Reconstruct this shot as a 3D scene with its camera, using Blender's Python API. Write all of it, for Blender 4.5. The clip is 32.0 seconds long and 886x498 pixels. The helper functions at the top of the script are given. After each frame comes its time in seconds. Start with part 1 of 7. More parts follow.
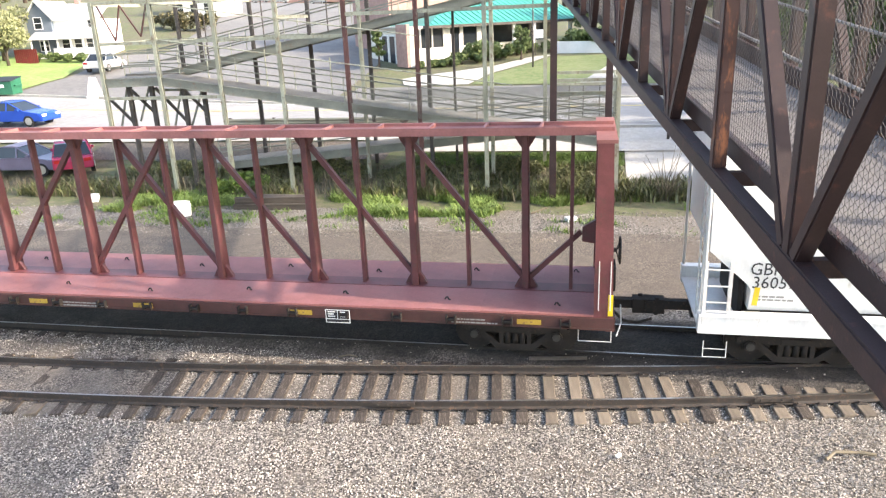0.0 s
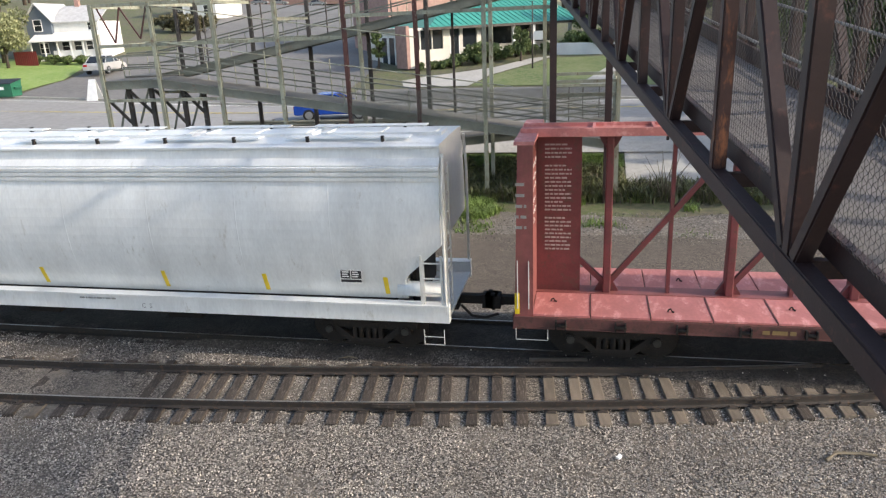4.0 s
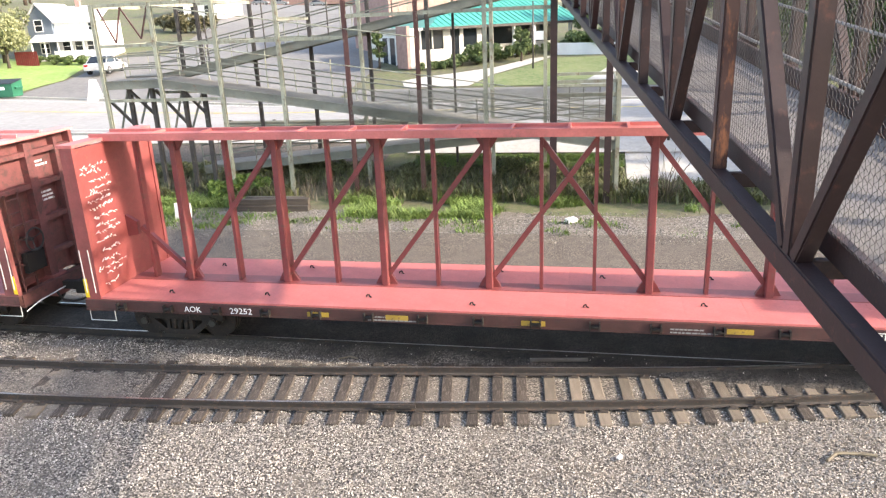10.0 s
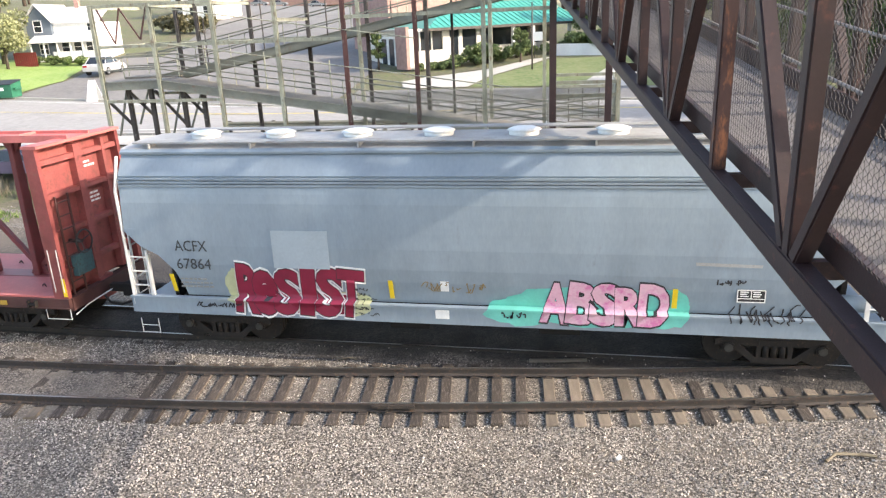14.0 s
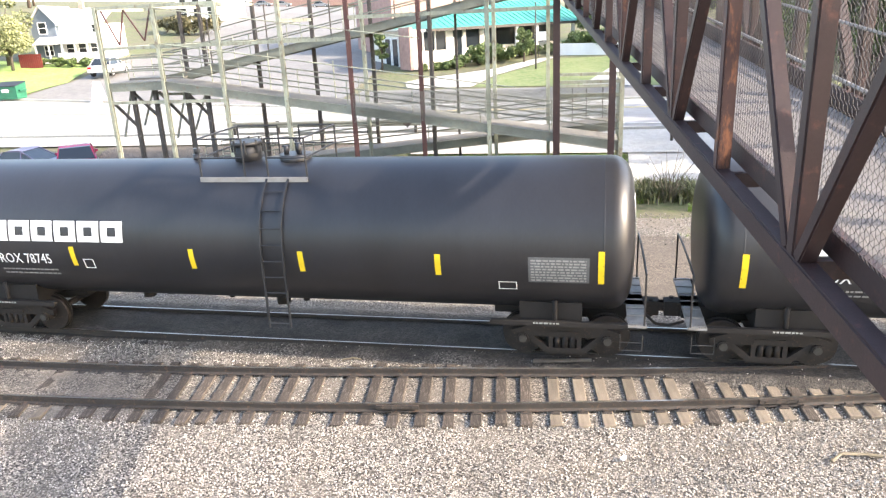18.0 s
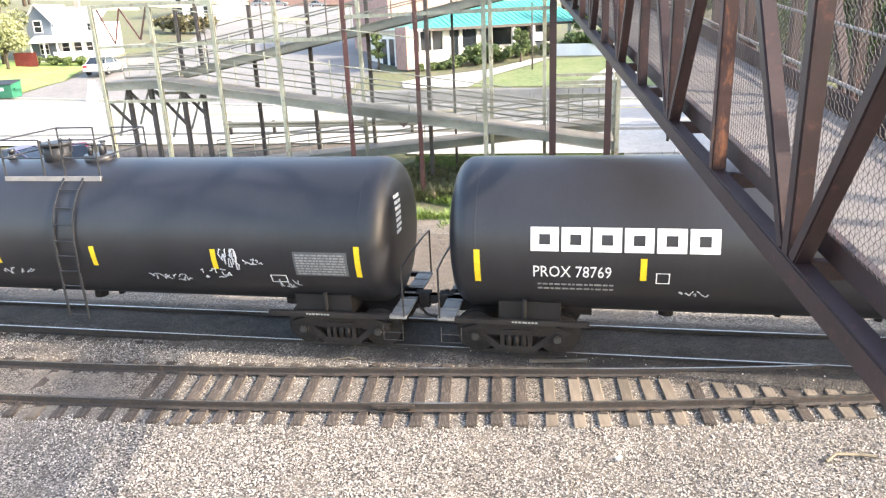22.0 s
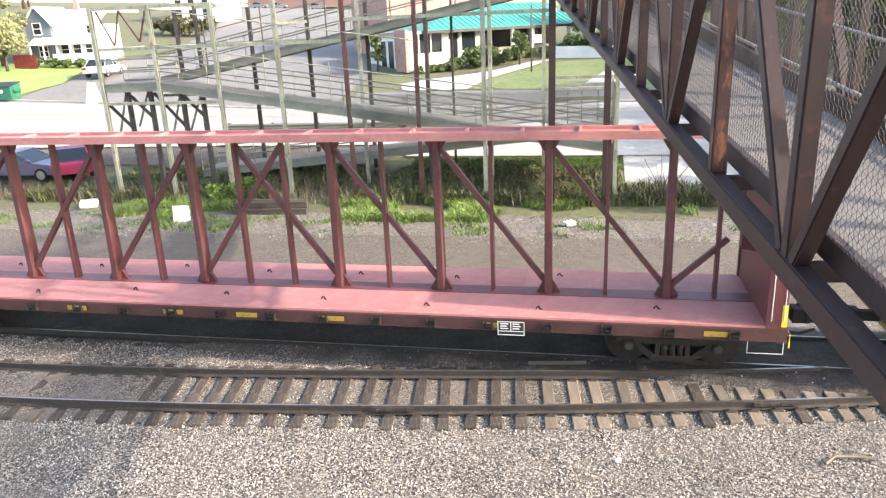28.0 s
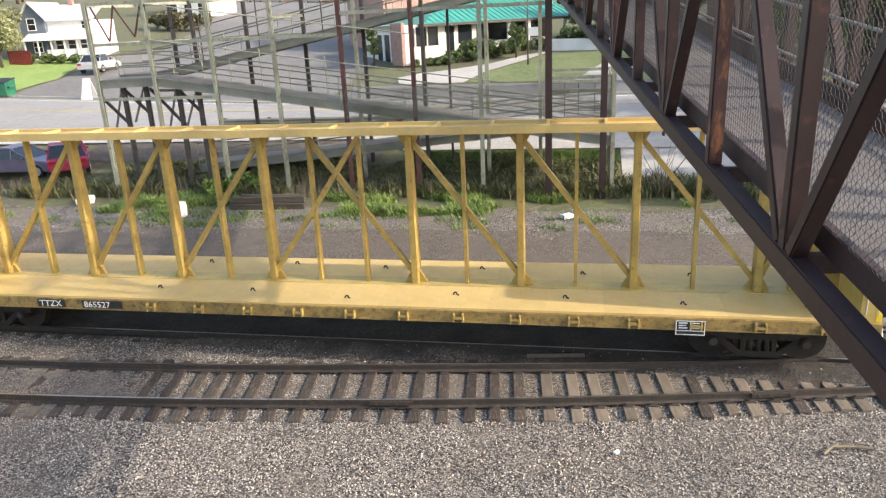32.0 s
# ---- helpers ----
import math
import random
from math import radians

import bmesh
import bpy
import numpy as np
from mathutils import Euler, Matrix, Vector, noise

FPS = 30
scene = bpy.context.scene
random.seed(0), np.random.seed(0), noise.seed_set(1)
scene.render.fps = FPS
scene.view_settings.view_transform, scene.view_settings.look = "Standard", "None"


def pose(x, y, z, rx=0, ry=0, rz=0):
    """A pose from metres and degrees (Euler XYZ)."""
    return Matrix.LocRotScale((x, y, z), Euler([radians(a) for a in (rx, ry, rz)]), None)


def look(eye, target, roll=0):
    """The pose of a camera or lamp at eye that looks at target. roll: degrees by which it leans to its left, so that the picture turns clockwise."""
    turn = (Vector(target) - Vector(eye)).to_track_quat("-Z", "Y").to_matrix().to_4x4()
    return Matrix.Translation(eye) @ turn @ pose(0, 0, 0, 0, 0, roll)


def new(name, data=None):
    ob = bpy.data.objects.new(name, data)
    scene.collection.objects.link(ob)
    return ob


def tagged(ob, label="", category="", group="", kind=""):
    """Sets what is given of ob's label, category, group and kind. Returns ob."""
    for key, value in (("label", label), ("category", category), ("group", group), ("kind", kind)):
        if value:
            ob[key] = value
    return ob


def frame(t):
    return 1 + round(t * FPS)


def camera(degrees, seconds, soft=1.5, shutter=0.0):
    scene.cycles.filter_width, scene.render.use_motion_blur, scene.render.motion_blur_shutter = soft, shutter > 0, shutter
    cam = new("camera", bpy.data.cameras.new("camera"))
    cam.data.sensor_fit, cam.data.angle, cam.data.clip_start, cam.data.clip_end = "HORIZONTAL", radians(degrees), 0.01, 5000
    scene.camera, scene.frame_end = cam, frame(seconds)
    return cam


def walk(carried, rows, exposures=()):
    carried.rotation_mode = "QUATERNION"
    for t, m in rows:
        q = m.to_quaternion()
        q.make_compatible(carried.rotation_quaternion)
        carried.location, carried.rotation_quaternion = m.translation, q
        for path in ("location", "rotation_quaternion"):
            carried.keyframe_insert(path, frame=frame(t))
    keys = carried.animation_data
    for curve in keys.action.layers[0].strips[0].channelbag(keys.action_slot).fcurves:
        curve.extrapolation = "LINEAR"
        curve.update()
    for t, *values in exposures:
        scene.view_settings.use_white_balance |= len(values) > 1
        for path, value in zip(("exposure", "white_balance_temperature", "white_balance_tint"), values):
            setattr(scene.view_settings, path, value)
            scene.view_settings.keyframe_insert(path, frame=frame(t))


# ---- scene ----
from itertools import product

# World: x runs along the far track (the train goes towards -x), y away from the viewer, z up from the rail heads.

# ---- camera ----
cam = camera(63.58, 32.0, soft=1.3)
EYE = Vector((0, 0, 7.136))


def aim(yaw, down, roll):
    a, b = radians(yaw), radians(down)
    return look(EYE, EYE + Vector((math.sin(a) * math.cos(b), math.cos(a) * math.cos(b), -math.sin(b))) * 10, roll)


# seconds, turn to the right, tilt downwards, roll
AIM = [
    (0.0, -11.963, 18.175, -2.427), (1.0, -11.912, 18.003, -2.447), (2.0, -11.965, 18.038, -2.445), (3.0, -11.956, 18.051, -2.474),
    (3.5, -11.953, 18.064, -2.510), (5.5, -11.954, 17.995, -2.528), (6.0, -11.964, 17.982, -2.499), (7.0, -11.969, 18.063, -2.493),
    (8.0, -11.982, 17.994, -2.515), (9.0, -12.002, 17.995, -2.543), (10.0, -12.001, 18.048, -2.533), (11.0, -12.002, 17.995, -2.543),
    (12.0, -12.018, 17.933, -2.590), (13.0, -11.977, 18.039, -2.449), (14.0, -11.930, 17.989, -2.521), (14.5, -12.014, 18.066, -2.544),
    (16.5, -11.998, 18.002, -2.555), (17.0, -12.057, 17.987, -2.643), (17.5, -12.185, 17.991, -2.726), (18.0, -12.262, 17.963, -2.742),
    (18.5, -12.138, 17.931, -2.653), (19.0, -12.074, 17.985, -2.584), (20.0, -11.927, 17.864, -2.557), (21.0, -12.025, 17.917, -2.609),
    (22.0, -11.936, 17.982, -2.518), (22.5, -11.834, 17.860, -2.477), (23.0, -11.893, 17.884, -2.496), (24.0, -12.029, 17.914, -2.658),
    (25.0, -11.939, 17.926, -2.555), (25.5, -11.925, 17.857, -2.533), (27.5, -11.928, 17.976, -2.493), (28.0, -11.858, 17.808, -2.490),
    (28.5, -11.928, 17.939, -2.429), (29.0, -11.892, 18.398, -2.474), (29.5, -11.654, 18.412, -2.544), (30.0, -11.799, 18.600, -2.614),
    (30.5, -12.006, 18.968, -2.868), (31.0, -12.113, 18.975, -2.893), (31.5, -11.929, 18.598, -2.853), (32.0, -11.691, 18.315, -2.842),
]

# seconds, stops: the clip's own automatic exposure
GAIN = [(0, 2.28), (1, 1.83), (2, 1.35), (3, 1.0), (4.5, 1.26), (6, 1.9), (9, 2.22), (10, 2.16), (13, 2.16), (14, 1.94), (16.5, 2.22), (18, 2.64), (19, 2.7), (22, 2.68), (23, 2.64), (25, 2.69), (28, 2.32), (29, 2.2), (30, 1.96), (31, 1.68), (32, 1.58)]
walk(cam, [(t, aim(a, b, c)) for t, a, b, c in AIM], [(t, g, 7120 if 2 <= t < 5 else 7400, 11 if 2 <= t < 5 else 13) for t, g in GAIN])

# ---- light ----
SUN = Vector((2.03, -0.19, 1.06)).normalized()
sun_data = bpy.data.lights.new("sun", "SUN")
sun_data.energy, sun_data.angle, sun_data.color = 1.85, radians(1.0), (1.0, 0.955, 0.89)
sun = new("sun", sun_data)
sun.matrix_world = look((40, -30, 40), Vector((40, -30, 40)) - SUN)
world = bpy.data.worlds.new("sky")
scene.world = world
world.use_nodes = True
wn = world.node_tree
wbg = wn.nodes["Background"]
sky = wn.nodes.new("ShaderNodeTexSky")
sky.sky_type, sky.sun_disc = "NISHITA", False
sky.sun_elevation = math.asin(SUN.z)
sky.sun_rotation = math.atan2(SUN.x, SUN.y)
sky.air_density, sky.dust_density, sky.ozone_density = 1.0, 2.0, 1.6
wn.links.new(sky.outputs[0], wbg.inputs[0])
wbg.inputs[1].default_value = 0.15


# ---- materials ----
def nodes_of(name):
    m = bpy.data.materials.new(name)
    m.use_nodes = True
    t = m.node_tree
    return m, t, t.nodes["Principled BSDF"]


def noise_node(t, scale, detail=4, rough=0.6, vec=None):
    n = t.nodes.new("ShaderNodeTexNoise")
    n.inputs["Scale"].default_value, n.inputs["Detail"].default_value, n.inputs["Roughness"].default_value = scale, detail, rough
    if vec is not None:
        t.links.new(vec, n.inputs["Vector"])
    return n.outputs["Fac"]


def ramp_node(t, fac, lo, hi, a=(0, 0, 0, 1), b=(1, 1, 1, 1)):
    r = t.nodes.new("ShaderNodeValToRGB")
    e = r.color_ramp.elements
    e[0].position, e[1].position, e[0].color, e[1].color = lo, hi, (*a[:3], 1), (*b[:3], 1)
    t.links.new(fac, r.inputs[0])
    return r.outputs[0]


def mix_node(t, fac, a, b, kind="MIX"):
    m = t.nodes.new("ShaderNodeMix")
    m.data_type, m.blend_type = "RGBA", kind
    for v, sock in ((fac, m.inputs[0]), (a, m.inputs[6]), (b, m.inputs[7])):
        if isinstance(v, (int, float)):
            sock.default_value = v
        elif isinstance(v, tuple):
            sock.default_value = (*v[:3], 1)
        else:
            t.links.new(v, sock)
    return m.outputs[2]


def bump_node(t, p, height, strength, dist):
    b = t.nodes.new("ShaderNodeBump")
    b.inputs["Strength"].default_value, b.inputs["Distance"].default_value = strength, dist
    t.links.new(height, b.inputs["Height"])
    t.links.new(b.outputs[0], p.inputs["Normal"])


def coord(t, stretch=(1, 1, 1)):
    c = t.nodes.new("ShaderNodeTexCoord")
    m = t.nodes.new("ShaderNodeMapping")
    m.inputs["Scale"].default_value = stretch
    t.links.new(c.outputs["Object"], m.inputs[0])
    return m.outputs[0]


def paint(name, base, rough=0.5, metal=0.0, worn=None, worn_amount=0.35, dirt=0.35, scale=1.2, stretch=(1, 1, 1), vary=0.0, bump=0.15):
    """Painted or bare surface: broad tone, fine grain, patches of wear in a second colour."""
    m, t, p = nodes_of(name)
    v = coord(t, stretch)
    broad = ramp_node(t, noise_node(t, scale, 5, 0.65, v), 0.3, 0.75, (1 - dirt,) * 3, (1.08,) * 3)
    fine = ramp_node(t, noise_node(t, scale * 22, 3, 0.6, v), 0.25, 0.8, (1 - dirt * 0.45,) * 3, (1.05,) * 3)
    c = mix_node(t, 1.0, tuple(base), broad, "MULTIPLY")
    c = mix_node(t, 1.0, c, fine, "MULTIPLY")
    if worn:
        spots = ramp_node(t, noise_node(t, scale * 4.3, 8, 0.72, v), 0.66 - worn_amount * 0.3, 0.74 - worn_amount * 0.2)
        c = mix_node(t, spots, c, tuple(worn))
    if vary:
        info = t.nodes.new("ShaderNodeObjectInfo")
        c = mix_node(t, 1.0, c, ramp_node(t, info.outputs["Random"], 0, 1, (1 - vary,) * 3, (1 + vary,) * 3), "MULTIPLY")
    t.links.new(c, p.inputs["Base Color"])
    p.inputs["Roughness"].default_value, p.inputs["Metallic"].default_value = rough, metal
    if bump:
        bump_node(t, p, noise_node(t, scale * 30, 4, 0.65, v), bump, 0.01)
    return m


def math_node(t, kind, a, b, c=None):
    m = t.nodes.new("ShaderNodeMath")
    m.operation = kind
    for v, sock in zip((a, b, c), m.inputs):
        if isinstance(v, (int, float)):
            sock.default_value = v
        elif v is not None:
            t.links.new(v, sock)
    return m.outputs[0]


def oily_shade_band(t, v):
    """Where oil and grime from passing trains has soaked the stones along the far track; its tone also holds painted
    shade under the cars.
    """
    sep = t.nodes.new("ShaderNodeSeparateXYZ")
    t.links.new(v, sep.inputs[0])
    wob = math_node(t, "MULTIPLY_ADD", noise_node(t, 0.9, 6, 0.7, v), 1.5, -0.75)
    near = math_node(t, "ADD", math_node(t, "MULTIPLY_ADD", sep.outputs[0], 0.055, sep.outputs[1]), wob)
    near = ramp_node(t, math_node(t, "MULTIPLY_ADD", near, 0.5, -6.65), 0.05, 0.42)
    far = math_node(t, "MULTIPLY_ADD", wob, 0.35, sep.outputs[1])
    far = ramp_node(t, math_node(t, "MULTIPLY_ADD", far, -0.5, 8.5), 0.1, 0.45)
    return mix_node(t, 1.0, near, far, "MULTIPLY")


def gravel(name, dark, light, cell, dirt, dirt_amount=0.4, bump=0.9, oil=None):
    m, t, p = nodes_of(name)
    v = coord(t)
    vo = t.nodes.new("ShaderNodeTexVoronoi")
    vo.inputs["Scale"].default_value = 1 / cell
    t.links.new(v, vo.inputs["Vector"])
    sep = t.nodes.new("ShaderNodeSeparateColor")
    t.links.new(vo.outputs["Color"], sep.inputs[0])
    c = ramp_node(t, sep.outputs[0], 0.1, 1.0, dark, light)
    # crevice shade between the stones, multiplied into their colour
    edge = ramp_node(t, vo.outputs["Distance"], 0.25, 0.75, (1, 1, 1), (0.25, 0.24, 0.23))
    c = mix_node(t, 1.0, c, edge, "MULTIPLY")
    patch = ramp_node(t, noise_node(t, 0.45, 6, 0.65, v), 0.62 - dirt_amount * 0.4, 0.78 - dirt_amount * 0.2)
    c = mix_node(t, patch, c, tuple(dirt))
    c = mix_node(t, 1.0, c, ramp_node(t, noise_node(t, 2.3, 5, 0.7, v), 0.3, 0.75, (0.72,) * 3, (1.1,) * 3), "MULTIPLY")
    # oil-soaked stones, darker still to stand in for the shade under the train
    if oil:
        soaked = ramp_node(t, sep.outputs[0], 0.1, 1.0, *oil)
        soaked = mix_node(t, ramp_node(t, noise_node(t, 1.1, 6, 0.7, v), 0.35, 0.7), soaked, tuple(0.55 * k for k in oil[0]))
        c = mix_node(t, oily_shade_band(t, v), c, soaked)
    t.links.new(c, p.inputs["Base Color"])
    p.inputs["Roughness"].default_value = 0.9
    inv = t.nodes.new("ShaderNodeMath")
    inv.operation = "SUBTRACT"
    inv.inputs[0].default_value = 1.0
    t.links.new(vo.outputs["Distance"], inv.inputs[1])
    bump_node(t, p, inv.outputs[0], bump, cell * 0.6)
    return m


def earth(name, a, b, c2, scale=0.6, rough=0.95, bump=0.6):
    m, t, p = nodes_of(name)
    v = coord(t)
    c = mix_node(t, ramp_node(t, noise_node(t, scale, 7, 0.7, v), 0.38, 0.62), tuple(a), tuple(b))
    c = mix_node(t, ramp_node(t, noise_node(t, scale * 9, 6, 0.75, v), 0.42, 0.7), c, tuple(c2))
    t.links.new(c, p.inputs["Base Color"])
    p.inputs["Roughness"].default_value = rough
    bump_node(t, p, noise_node(t, scale * 25, 6, 0.8, v), bump, 0.05)
    return m


def leafy(name, a, b):
    m, t, p = nodes_of(name)
    g = t.nodes.new("ShaderNodeNewGeometry")
    c = ramp_node(t, g.outputs["Random Per Island"], 0.0, 1.0, a, b)
    c = mix_node(t, 1.0, c, ramp_node(t, noise_node(t, 0.7, 3, 0.6, coord(t)), 0.3, 0.7, (0.65,) * 3, (1.15,) * 3), "MULTIPLY")
    t.links.new(c, p.inputs["Base Color"])
    p.inputs["Roughness"].default_value = 0.6
    return m


def glassy(name, base, rough=0.08):
    m, t, p = nodes_of(name)
    p.inputs["Base Color"].default_value = (*base, 1)
    p.inputs["Roughness"].default_value = rough
    p.inputs["Specular IOR Level"].default_value = 0.7
    return m


